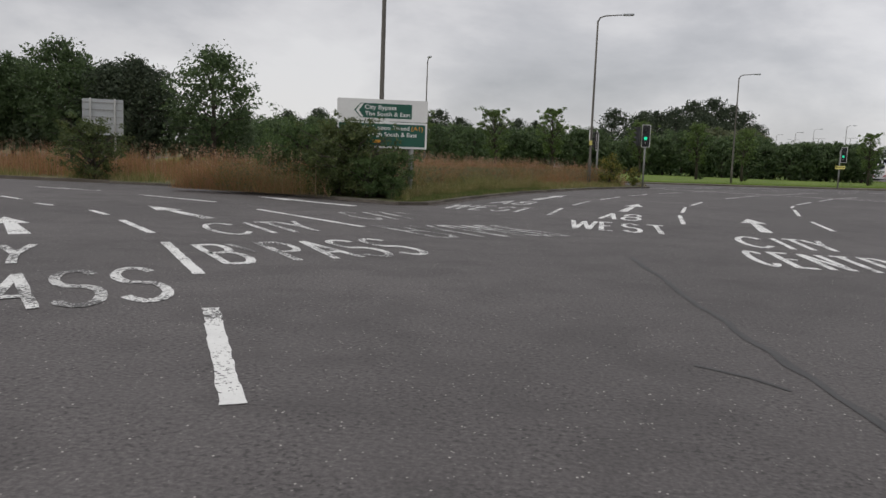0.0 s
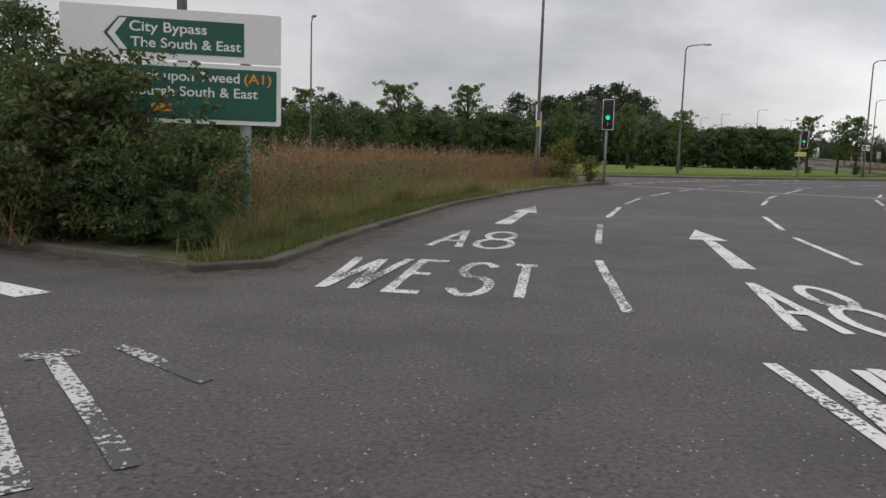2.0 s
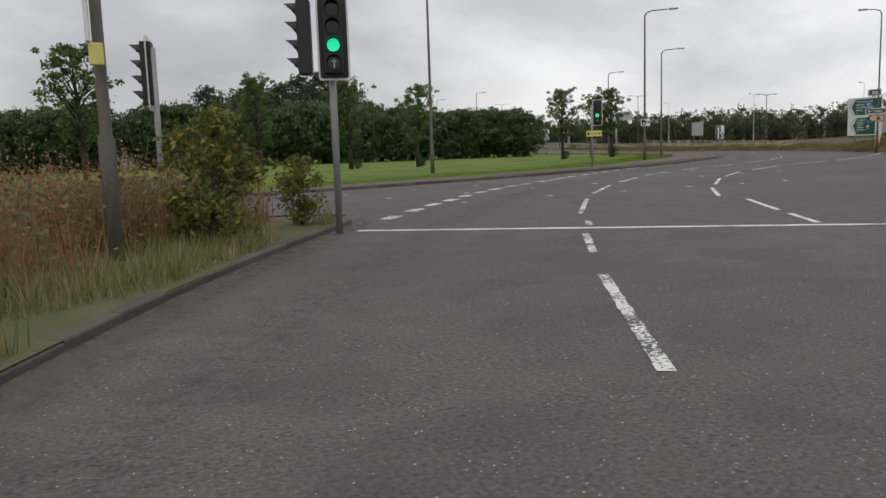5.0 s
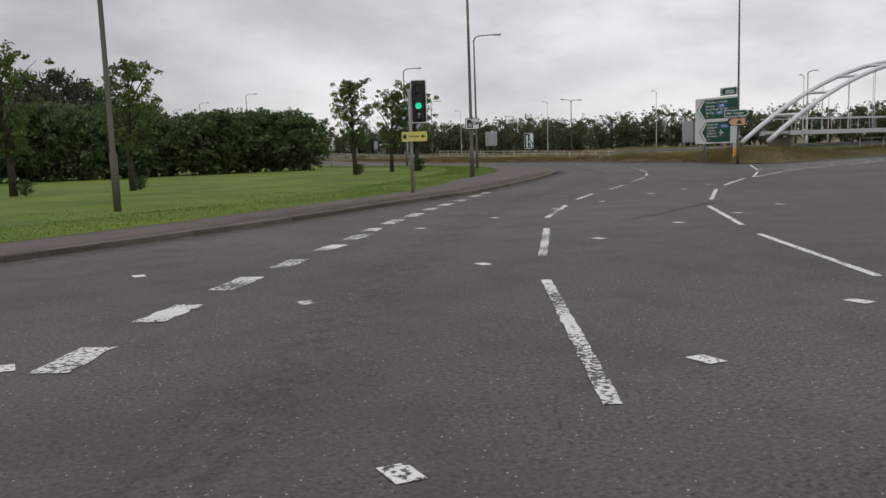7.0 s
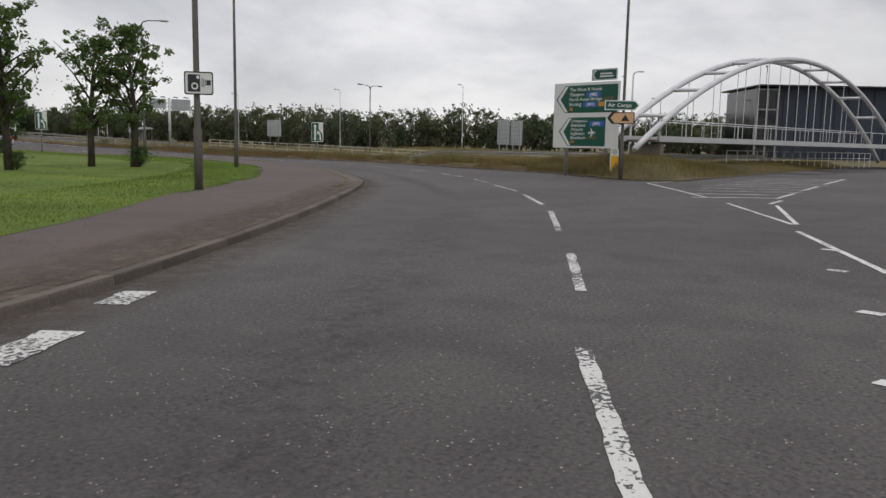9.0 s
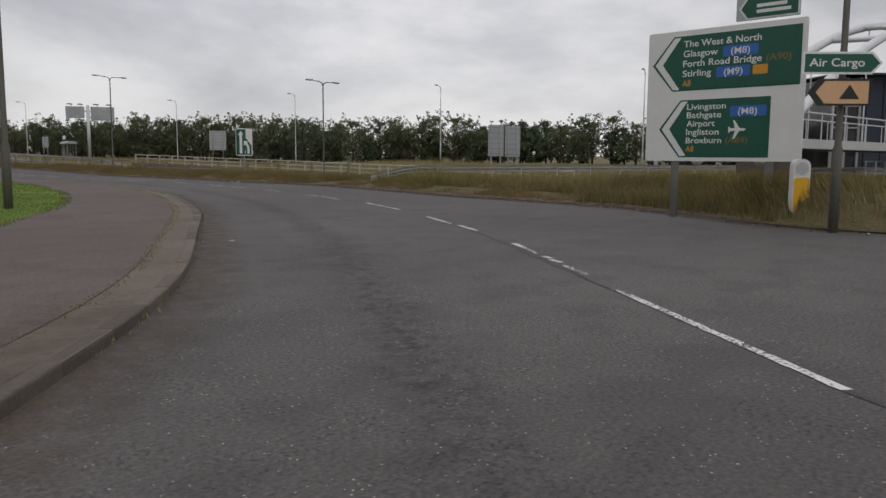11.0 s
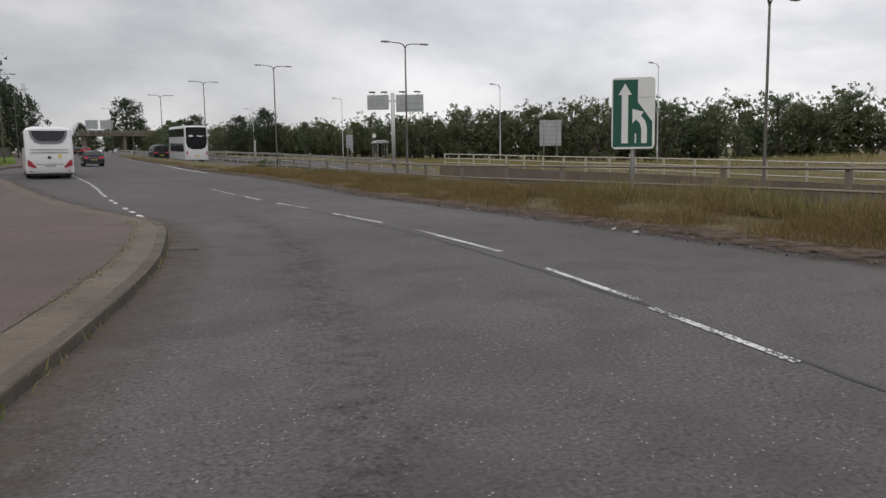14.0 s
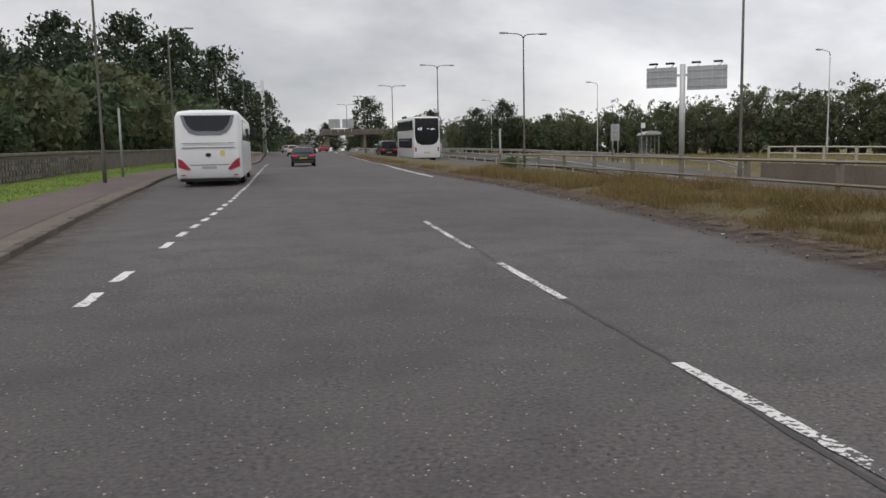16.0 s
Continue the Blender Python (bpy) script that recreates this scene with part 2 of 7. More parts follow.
SEED_HEAD = mat("seed_head", [(0.2, (0.195, 0.111, 0.065)), (0.5, (0.325, 0.202, 0.130)), (0.8, (0.494, 0.390, 0.286))], 0.3, 5, 0.9, 0, 0, island=True)
SAPLING_LEAF = mat("fresh_leaf", [(0.2, (0.058, 0.096, 0.026)), (0.5, (0.108, 0.165, 0.045)), (0.8, (0.185, 0.250, 0.075))], 0.4, 3, 0.6, 0, 0, island=True, spread=0.45)
RUST_LEAF = mat("rusty_weed_leaf", [(0.2, (0.080, 0.048, 0.024)), (0.5, (0.200, 0.102, 0.052)), (0.8, (0.320, 0.185, 0.100))], 0.7, 4, 0.85, 0, 0, island=True)
LEAF = mat("leaf", [(0.2, (0.041, 0.075, 0.024)), (0.5, (0.080, 0.135, 0.041)), (0.8, (0.151, 0.219, 0.068))], 0.4, 3, 0.6, 0, 0, island=True, spread=0.45)
LEAF_DARK = mat("dark_leaf", [(0.2, (0.042, 0.072, 0.031)), (0.5, (0.085, 0.132, 0.055)), (0.8, (0.155, 0.205, 0.082))], 0.4, 3, 0.65, 0, 0, island=True, spread=0.4)
LEAF_HEDGE = mat("hedge_leaf", [(0.2, (0.036, 0.062, 0.025)), (0.5, (0.070, 0.112, 0.042)), (0.8, (0.125, 0.180, 0.066))], 0.4, 3, 0.65, 0, 0, island=True, spread=0.35)
LEAF_DEEP = mat("deep_wood_leaf", [(0.2, (0.024, 0.036, 0.020)), (0.5, (0.046, 0.066, 0.036)), (0.8, (0.090, 0.115, 0.062))], 0.4, 3, 0.75, 0, 0, island=True, spread=0.45)
# wood and olive leaf tones are lifted and greyed to carry haze in the colour
LEAF_WOOD = mat("wood_leaf", [(0.2, (0.058, 0.084, 0.044)), (0.5, (0.102, 0.142, 0.074)), (0.8, (0.175, 0.216, 0.115))], 0.4, 3, 0.7, 0, 0, island=True, spread=0.45)
LEAF_OLIVE = mat("olive_leaf", [(0.2, (0.070, 0.088, 0.046)), (0.5, (0.135, 0.154, 0.078)), (0.8, (0.222, 0.228, 0.125))], 0.4, 3, 0.65, 0, 0, island=True, spread=0.45)
LEAF_YELLOW = mat("turning_leaf", [(0.2, (0.06, 0.085, 0.02)), (0.5, (0.13, 0.145, 0.03)), (0.8, (0.36, 0.29, 0.06))], 0.4, 3, 0.65, 0, 0, island=True, spread=0.5)
BARK = mat("bark", [(0.3, (0.035, 0.028, 0.022)), (0.7, (0.10, 0.085, 0.068))], 3, 18, 0.95, 0, 0.8, depth=0.03)
GALV = mat("weathered_steel_post", [(0.3, (0.23, 0.23, 0.22)), (0.7, (0.36, 0.36, 0.345))], 0.9, 25, 0.6, 0.35, 0.1)
DULL_POST = mat("dull_brown_post", [(0.3, (0.085, 0.078, 0.066)), (0.7, (0.16, 0.15, 0.13))], 0.8, 20, 0.7, 0.2, 0.1)
PALE_POST = mat("pale_steel", [(0.3, (0.42, 0.43, 0.43)), (0.7, (0.58, 0.59, 0.59))], 0.8, 20, 0.5, 0.3, 0.05)
RAIL = mat("galvanised_rail", [(0.3, (0.36, 0.36, 0.34)), (0.7, (0.52, 0.51, 0.48))], 0.7, 14, 0.6, 0.1, 0.1)
CREAM_RAIL = mat("cream_rail", [(0.3, (0.36, 0.34, 0.27)), (0.7, (0.50, 0.47, 0.38))], 0.7, 14, 0.7, 0.0, 0.1)
OLD_WALL = mat("weathered_brown_concrete", [(0.28, (0.095, 0.072, 0.056)), (0.5, (0.155, 0.124, 0.098)), (0.72, (0.215, 0.178, 0.145))], 0.35, 9, 0.92, 0, 0.4)
CONCRETE = mat("stained_concrete", [(0.28, (0.10, 0.084, 0.066)), (0.5, (0.165, 0.143, 0.116)), (0.72, (0.235, 0.21, 0.178))], 0.5, 9, 0.9, 0, 0.3)
STONE = mat("rubble_stone", [(0.25, (0.080, 0.070, 0.058)), (0.5, (0.140, 0.125, 0.105)), (0.75, (0.215, 0.195, 0.165))], 1.5, 12, 0.92, 0, 0.6, spread=0.35)
SIGN_WHITE = plain("sign_white", (0.72, 0.72, 0.70), 0.45, 0, 8, 0.02, 0.06)
SIGN_GREEN = plain("sign_green", (0.008, 0.085, 0.055), 0.45, 0, 8, 0.02, 0.12)
SIGN_BLUE = plain("sign_blue", (0.03, 0.13, 0.42), 0.45, 0, 8, 0.02)
SIGN_AMBER = plain("sign_amber", (0.62, 0.28, 0.03), 0.5, 0, 8, 0.02)
SIGN_PEACH = plain("sign_peach", (0.62, 0.38, 0.20), 0.5, 0, 8, 0.02)
SIGN_YELLOW = plain("sign_yellow", (0.62, 0.56, 0.16), 0.5, 0, 8, 0.02)
SIGN_BACK = mat("sign_back_aluminium", [(0.3, (0.33, 0.35, 0.365)), (0.7, (0.48, 0.50, 0.515))], 0.8, 12, 0.5, 0.45, 0.05)
BLACK = plain("matt_black", (0.018, 0.018, 0.019), 0.6)
RUBBER = plain("tyre_rubber", (0.016, 0.016, 0.016), 0.85)
DARK_GLASS = plain("dark_glass", (0.012, 0.014, 0.017), 0.08, 0, 3, 0.0)
WHITE_PAINT = plain("white_coach_paint", (0.74, 0.75, 0.76), 0.25, 0, 2, 0.0, 0.04)
RED_LAMP = plain("red_lens", (0.42, 0.015, 0.02), 0.2)
RED_STRIPE = plain("dark_red_panel", (0.33, 0.02, 0.04), 0.3)
PLATE = plain("yellow_plate", (0.66, 0.45, 0.03), 0.4)
ALLOY = plain("alloy", (0.42, 0.42, 0.43), 0.3, 0.8)
CHARCOAL = plain("charcoal_car_paint", (0.038, 0.044, 0.052), 0.22, 0.35, 4, 0.0)
BEIGE_CAR = plain("cream_car_paint", (0.50, 0.45, 0.40), 0.25, 0.1, 4, 0.0)
BLACK_CAR = plain("black_car_paint", (0.015, 0.016, 0.019), 0.2, 0.2, 4, 0.0)
RED_CAR = plain("red_car_paint", (0.30, 0.03, 0.03), 0.3, 0.1, 4, 0.0)
SILVER_CAR = plain("silver_car_paint", (0.42, 0.44, 0.46), 0.25, 0.5, 4, 0.0)
STEEL_WHITE = plain("white_painted_steel", (0.60, 0.61, 0.63), 0.4, 0.1, 6, 0.02)
CLAD_DARK = mat("dark_metal_cladding", [(0.3, (0.026, 0.034, 0.050)), (0.7, (0.042, 0.052, 0.072))], 0.3, 4, 0.5, 0.3, 0.05)
LITTER = plain("pale_litter", (0.62, 0.62, 0.60), 0.7)



def translucent(m, share):
    """Lets light through a thin leaf or blade: part of the surface passes light in its own colour."""
    t = m.node_tree
    b = t.nodes["Principled BSDF"]
    out = next(n for n in t.nodes if n.type == "OUTPUT_MATERIAL")
    tr = t.nodes.new("ShaderNodeBsdfTranslucent")
    t.links.new(b.inputs["Base Color"].links[0].from_socket, tr.inputs[0])
    mx = t.nodes.new("ShaderNodeMixShader")
    mx.inputs[0].default_value = share
    t.links.new(b.outputs[0], mx.inputs[1])
    t.links.new(tr.outputs[0], mx.inputs[2])
    t.links.new(mx.outputs[0], out.inputs[0])


translucent(LEAF_DEEP, 0.25)
translucent(LEAF_HEDGE, 0.4)
for leafy in (LEAF, LEAF_DARK, LEAF_WOOD, LEAF_OLIVE, LEAF_BUSH, LEAF_YELLOW, SAPLING_LEAF):
    translucent(leafy, 0.42)
for blade in (BLADE_GREEN, BLADE_DRY, BLADE_MIX, BLADE_VERGE, BLADE_ISLE, BLADE_PALE, SEED_HEAD, RUST_LEAF):
    translucent(blade, 0.38)


def glow(name, colour, power):
    m = bpy.data.materials.new(name)
    m.use_nodes = True
    b = m.node_tree.nodes["Principled BSDF"]
    b.inputs["Base Color"].default_value = (*colour, 1)
    b.inputs["Emission Color"].default_value = (*colour, 1)
    b.inputs["Emission Strength"].default_value = power
    return m


GREEN_LAMP = glow("green_lamp", (0.02, 0.80, 0.42), 0.8)
TAIL_LAMP = glow("tail_lamp", (0.9, 0.03, 0.05), 0.12)
BLUE_WHITE = glow("route_display", (0.75, 0.85, 1.0), 0.7)


# ---------- shapes ----------
def smooth(t):
    t = max(0.0, min(1.0, t))
    return t * t * (3 - 2 * t)


def lerp_table(v, table):
    if v <= table[0][0]:
        return table[0][1]
    for (a, p), (b, q) in zip(table, table[1:]):
        if v <= b:
            return p + (q - p) * smooth((v - a) / (b - a)) * 0.35 + (q - p) * (v - a) / (b - a) * 0.65
    return table[-1][1]


SLIP_RISE = [(136, 0.0), (160, 0.34), (190, 0.95), (245, 2.15), (280, 2.95), (330, 3.8), (400, 4.7), (500, 5.6)]
MAIN_LEVEL = [(85, -5.2), (108, -4.4), (131, -2.9), (160, -0.8), (185, 0.48), (203, 1.05), (222, 1.6), (245, 2.1), (280, 2.92), (330, 3.8), (400, 4.7), (500, 5.6)]
VERGE_EDGE = [(60, 62.0), (86, 60.0), (90, 61.1), (95, 64.7), (103, 67.2), (111.5, 70.6), (121, 72.2), (128, 73.1), (135, 73.8), (144, 75.0), (157, 76.0), (167, 76.3), (178, 76.5), (190, 77.0), (215, 78.2), (240, 79.3), (260, 80.0)]


def hz(x, y):
    """Height of the ground: the slip road climbs gently, the through road beside it comes up out of its cutting."""
    own = lerp_table(y, SLIP_RISE)
    low = lerp_table(y, MAIN_LEVEL)
    far = lerp_table(y, [(85, -0.5), (115, -0.5), (130, -0.3), (150, 0.1), (172, 0.5), (190, 0.7), (245, 1.8), (330, 3.4), (400, 4.4), (500, 5.3)]) + 0.95 * smooth((x - 101) / 12) * smooth((168 - y) / 30)
    e = lerp_table(y, VERGE_EDGE)
    edge = max(1.2, 80.6 - (e + 2.3))
    if y < 84:
        return own
    z = own + (low - own) * smooth((x - e - 2.3) / edge) * smooth((y - 111) / 4.0)
    return z + (far - z) * smooth((x - 98.5) / 6.0) * smooth((y - 96) / 12)


def part(name, bm, material, parent=None, label="", m=None, flat_shade=True):
    """Links a bmesh as one mesh object under a thing or a part."""
    me = bpy.data.meshes.new(name)
    bm.to_mesh(me)
    bm.free()
    return mesh_part(name, me, material, parent, label, m, flat_shade)


def mesh_part(name, me, material, parent=None, label="", m=None, flat_shade=True):
    me.materials.append(material)
    if not flat_shade:
        for p in me.polygons:
            p.use_smooth = True
    ob = new(name, me)
    if parent is not None:
        ob.parent = parent
    if m is not None:
        ob.matrix_basis = m
    if label:
        tagged(ob, label)
    return ob


def thing(name, label, category, m=None, group="", kind=""):
    ob = tagged(new(name), label, category, group, kind)
    if m is not None:
        ob.matrix_basis = m
    return ob


def box(bm, cx, cy, cz, sx, sy, sz, m=None, bevel=0.0):
    r = bmesh.ops.create_cube(bm, size=1.0)
    t = Matrix.Translation((cx, cy, cz)) @ Matrix.Diagonal((sx, sy, sz, 1))
    bmesh.ops.transform(bm, matrix=(m @ t) if m else t, verts=r["verts"])
    if bevel:
        es = list({e for v in r["verts"] for e in v.link_edges})
        bmesh.ops.bevel(bm, geom=es, offset=bevel, segments=2, profile=0.6, affect="EDGES")
    return bm


def tube(bm, pts, radii, n=8, caps=True):
    """A round bar along points, with a radius at each."""
    rings = []
    for i, p in enumerate(pts):
        p = Vector(p)
        d = (Vector(pts[min(i + 1, len(pts) - 1)]) - Vector(pts[max(i - 1, 0)])).normalized()
        a = d.orthogonal().normalized() if abs(d.z) > 0.9 else d.cross(Vector((0, 0, 1))).normalized()
        b = d.cross(a)
        rr = radii[i] if isinstance(radii, (list, tuple)) else radii
        rings.append([bm.verts.new(p + (a * math.cos(2 * math.pi * k / n) + b * math.sin(2 * math.pi * k / n)) * rr) for k in range(n)])
    for r0, r1 in zip(rings, rings[1:]):
        for k in range(n):
            bm.faces.new((r0[k], r0[(k + 1) % n], r1[(k + 1) % n], r1[k]))
    if caps:
        bm.faces.new(rings[0][::-1])
        bm.faces.new(rings[-1])
    return bm


def plate(bm, pts, thick, m=None):
    """A flat outline in the x-z plane, given depth along y."""
    f = [bm.verts.new((x, -thick / 2, z)) for x, z in pts]
    k = [bm.verts.new((x, thick / 2, z)) for x, z in pts]
    bm.faces.new(f)
    bm.faces.new(k[::-1])
    for i in range(len(pts)):
        j = (i + 1) % len(pts)
        bm.faces.new((f[j], f[i], k[i], k[j]))
    if m:
        bmesh.ops.transform(bm, matrix=m, verts=f + k)
    return bm


def rounded(w, h, r, cx=0.0, cz=0.0, n=4):
    pts = []
    for sx, sz, a0 in ((1, -1, -90), (1, 1, 0), (-1, 1, 90), (-1, -1, 180)):
        for k in range(n + 1):
            a = radians(a0 + 90 * k / n)
            pts.append((cx + sx * (w / 2 - r) + r * math.cos(a), cz + sz * (h / 2 - r) + r * math.sin(a)))
    return pts


def curve_points(pts, step=0.9):
    """Points at even steps along a smooth line through pts."""
    out = []
    n = len(pts)
    for i in range(n - 1):
        p0, p1, p2, p3 = (Vector(pts[max(0, min(n - 1, i + k))]).to_2d() for k in (-1, 0, 1, 2))
        for k in range(24):
            t = k / 24
            out.append(0.5 * ((2 * p1) + (p2 - p0) * t + (2 * p0 - 5 * p1 + 4 * p2 - p3) * t * t + (3 * p1 - p0 - 3 * p2 + p3) * t ** 3))
    out.append(Vector(pts[-1]).to_2d())
    res, acc = [out[0]], 0.0
    for a, b in zip(out, out[1:]):
        d = (b - a).length
        while acc + d >= step:
            u = (step - acc) / d
            a = a + (b - a) * u
            d = (b - a).length
            res.append(a.copy())
            acc = 0.0
        acc += d
    return res


def shift(line, d):
    """A line moved sideways, to its left for d above 0."""
    out = []
    for i, p in enumerate(line):
        t = (line[min(i + 1, len(line) - 1)] - line[max(i - 1, 0)]).normalized()
        out.append(p + Vector((-t.y, t.x)) * d)
    return out


def ribbon(name, left, right, material, dz, parent=None, label="", dz_right=None):
    """A strip of ground between two lines of equally many points."""
    rows = max(1, round(max((a - b).length for a, b in zip(left, right)) / 3.0))
    bm = bmesh.new()
    grid = []
    for a, b in zip(left, right):
        line = []
        for k in range(rows + 1):
            p = a + (b - a) * (k / rows)
            line.append(bm.verts.new((p.x, p.y, hz(p.x, p.y) + dz + ((dz if dz_right is None else dz_right) - dz) * k / rows)))
        grid.append(line)
    for p, q in zip(grid, grid[1:]):
        for k in range(rows):
            bm.faces.new((p[k], p[k + 1], q[k + 1], q[k]))
    bm.normal_update()
    if sum(f.normal.z for f in bm.faces) < 0:
        bmesh.ops.reverse_faces(bm, faces=bm.faces[:])
    return part(name, bm, material, parent, label)


def soft_strip(name, label, line, off0, off1, material, dz, profile=(0.0, 0.6, 1.0, 0.6, 0.0), parent=None, dz1=None, category="dirt"):
    """A thin layer beside a line, between two distances to its left, thick as the profile says and dying out at both ends."""
    bm = bmesh.new()
    keep = bm.verts.layers.float_color.new("wear")
    rows = []
    n = len(profile) - 1
    for i, p in enumerate(line):
        t = (line[min(i + 1, len(line) - 1)] - line[max(i - 1, 0)]).normalized()
        end = min(1.0, i / 6, (len(line) - 1 - i) / 6)
        row = []
        for k, a in enumerate(profile):
            q = p + Vector((-t.y, t.x)) * (off0 + (off1 - off0) * k / n)
            v = bm.verts.new((q.x, q.y, hz(q.x, q.y) + dz + ((dz if dz1 is None else dz1) - dz) * k / n))
            v[keep] = (a * end, a * end, a * end, 1)
            row.append(v)
        rows.append(row)
    for a, b in zip(rows, rows[1:]):
        for k in range(n):
            bm.faces.new((a[k + 1], a[k], b[k], b[k + 1]))
    bm.normal_update()
    if sum(f.normal.z for f in bm.faces) < 0:
        bmesh.ops.reverse_faces(bm, faces=bm.faces[:])
    ob = part(name, bm, material, parent)
    return tagged(ob, label) if parent else tagged(ob, label, category, kind="structure")


# ---------- ground and roads ----------
def height_sheet(name, xs, ys, dz, material, keep=None):
    idx, vs, fs = {}, [], []
    for j, y in enumerate(ys):
        for i, x in enumerate(xs):
            idx[i, j] = len(vs)
            vs.append((x, y, hz(x, y) + dz))
    for j in range(len(ys) - 1):
        for i in range(len(xs) - 1):
            if keep is None or keep((xs[i] + xs[i + 1]) / 2, (ys[j] + ys[j + 1]) / 2):
                fs.append((idx[i, j], idx[i + 1, j], idx[i + 1, j + 1], idx[i, j + 1]))
    me = bpy.data.meshes.new(name)
    me.from_pydata(vs, [], fs)
    me.update()
    return mesh_part(name, me, material)


far_x = [-2500, -1200, -600, -300, -180] + list(range(-120, 58, 6)) + [58 + 1.5 * k for k in range(36)] + list(range(114, 240, 6)) + [300, 450, 800, 1500, 2600]
far_y = [-2500, -1200, -600, -300, -120, -60] + list(range(-40, 81, 6)) + [82 + 2 * k for k in range(70)] + list(range(224, 500, 8)) + [520, 600, 900, 1500, 2600]
ground = tagged(height_sheet("ground", far_x, far_y, -0.10, ROUGH_TURF), "rough brownish green grassland round the junction", "ground", kind="structure")


def on_road(x, y):
    return x < lerp_table(y, VERGE_EDGE) + 1.8 or y < 89.5


road = tagged(height_sheet("road", [-60 + 3 * k for k in range(27)] + [21 + 1.5 * k for k in range(60)], [-30 + 3 * k for k in range(38)] + [84 + 2 * k for k in range(70)], 0.0, ASPHALT, on_road),
              "worn dark grey tarmac road with pale chippings", "road", kind="structure")
slip_far = [Vector((70 + (y - 218) * 0.02, y)) for y in range(218, 500, 8)]
tagged(ribbon("road", [p + Vector((-2.6, 0)) for p in slip_far], [p + Vector((21, 0)) for p in slip_far], ASPHALT, 0.004), "dark tarmac dual carriageway running into the distance", "road", kind="structure")
main_line = [Vector((lerp_table(y, [(80, 83.6), (180, 83.2), (220, 82.6), (330, 83)]), y)) for y in range(86, 222, 4)]
tagged(ribbon("road", shift(main_line, 3.9), shift(main_line, -3.9), ASPHALT, 0.03), "through carriageway coming up out of a cutting", "road", kind="structure")
east_line = [p + Vector((9.6, 0)) for p in main_line]
tagged(ribbon("road", shift(east_line, 3.8), shift(east_line, -3.8), ASPHALT, 0.03), "opposite carriageway of the dual road", "road", kind="structure")

# outlines of the kerbed verges, as smooth lines
ISLE = [(-70, 41), (-40, 37.4), (-24, 35.9), (-12, 35.2), (-6, 35.0), (-2.1, 33.2), (1.0, 31.3), (2.5, 30.6), (3.2, 30.2), (3.58, 30.65), (3.72, 31.4), (3.85, 32.4), (4.2, 34.4), (4.85, 37.6), (5.65, 41.3), (6.75, 44.9), (8.1, 49.0), (9.7, 53.0), (11.4, 56.4), (12.9, 59.2), (13.1, 60.3), (12.3, 61.0), (8, 61.0), (-10, 60.6), (-70, 62)]
BANK = [(-70, 70.0), (-12, 70.4), (8, 70.8), (14.5, 71.6), (20.3, 73.9), (24.4, 75.8), (28.9, 78.3), (32.8, 80.3), (36.7, 82.9), (41.0, 86.1), (46.4, 90.5), (49.3, 93.3), (52.4, 97.3), (55.5, 101.5), (58.3, 106.15), (60.48, 110.45), (62.14, 114.65), (63.84, 119.82), (64.7, 123.5), (65.2, 126.6), (65.15, 128.8), (64.75, 132), (64.25, 137), (63.8, 143), (63.4, 150), (62.95, 160), (62.6, 172), (63.2, 184), (65.2, 192), (66.6, 199), (67.2, 208), (67.6, 230), (68.5, 300), (70, 420)]
ROUGH = [(110, 90.3), (85, 88.5), (71, 87.7), (63, 87.0), (61.1, 87.1), (60.7, 88.2), (61.3, 90.4), (64.7, 95.0), (67.2, 103), (70.6, 111.5), (72.2, 120.8), (73.1, 128), (73.8, 135), (75.0, 144), (76.0, 157), (76.3, 167), (76.5, 178), (77.0, 190), (78.1, 214), (79.0, 236), (79.3, 241)]

isle_line = curve_points(ISLE, 0.92)
bank_line = curve_points(BANK, 0.92)
rough_line = curve_points(ROUGH, 0.92)


def kerb_mesh(length, width=0.15, up=0.115, down=0.1, material=None):
    bm = bmesh.new()
    box(bm, 0, 0, (up - down) / 2, length, width, up + down)
    es = [e for e in bm.edges if all(v.co.z > 0 for v in e.verts)]
    bmesh.ops.bevel(bm, geom=es, offset=0.03, segments=3, profile=0.6, affect="EDGES")
    me = bpy.data.meshes.new("kerb_stone")
    bm.to_mesh(me)
    bm.free()
    me.materials.append(material or KERB)
    return me


KERB_MESHES = [kerb_mesh(0.914, up=u) for u in (0.100, 0.104, 0.097)]
LOW_KERBS = [kerb_mesh(0.915, 0.17, u, 0.1, KERB_DARK) for u in (0.080, 0.086, 0.074)]


def kerb_run(label, line, near, meshes=KERB_MESHES):
    """Kerb stones end to end along a line; those near the camera's lane are pieces of their own, the rest one mesh."""
    run = thing("kerb", label, "kerb", kind="structure")
    rest = bmesh.new()
    rng = random.Random(len(line))
    count = 0
    for a, b in zip(line, line[1:]):
        d = b - a
        c = (a + b) / 2 + Vector((-d.y, d.x)).normalized() * 0.07
        m = Matrix.Translation((c.x, c.y, hz(c.x, c.y) + rng.uniform(-0.006, 0.006))) @ Matrix.Rotation(math.atan2(d.y, d.x) + rng.uniform(-0.006, 0.006), 4, "Z")
        if near(c) and count < 280:
            ob = new("kerb_stone", meshes[rng.randrange(3)])
            ob.parent, ob.matrix_basis = run, m
            count += 1
        else:
            box(rest, 0, 0, 0.01, d.length, 0.14, 0.2, m)
    if len(rest.verts):
        tagged(part("kerb_stone_run", rest, KERB, run), kind="stuff")
    else:
        rest.free()
    return run


# ---------- markings ----------
marks = thing("road_marking", "white painted lane lines, arrows and words on the tarmac", "road marking", kind="structure")


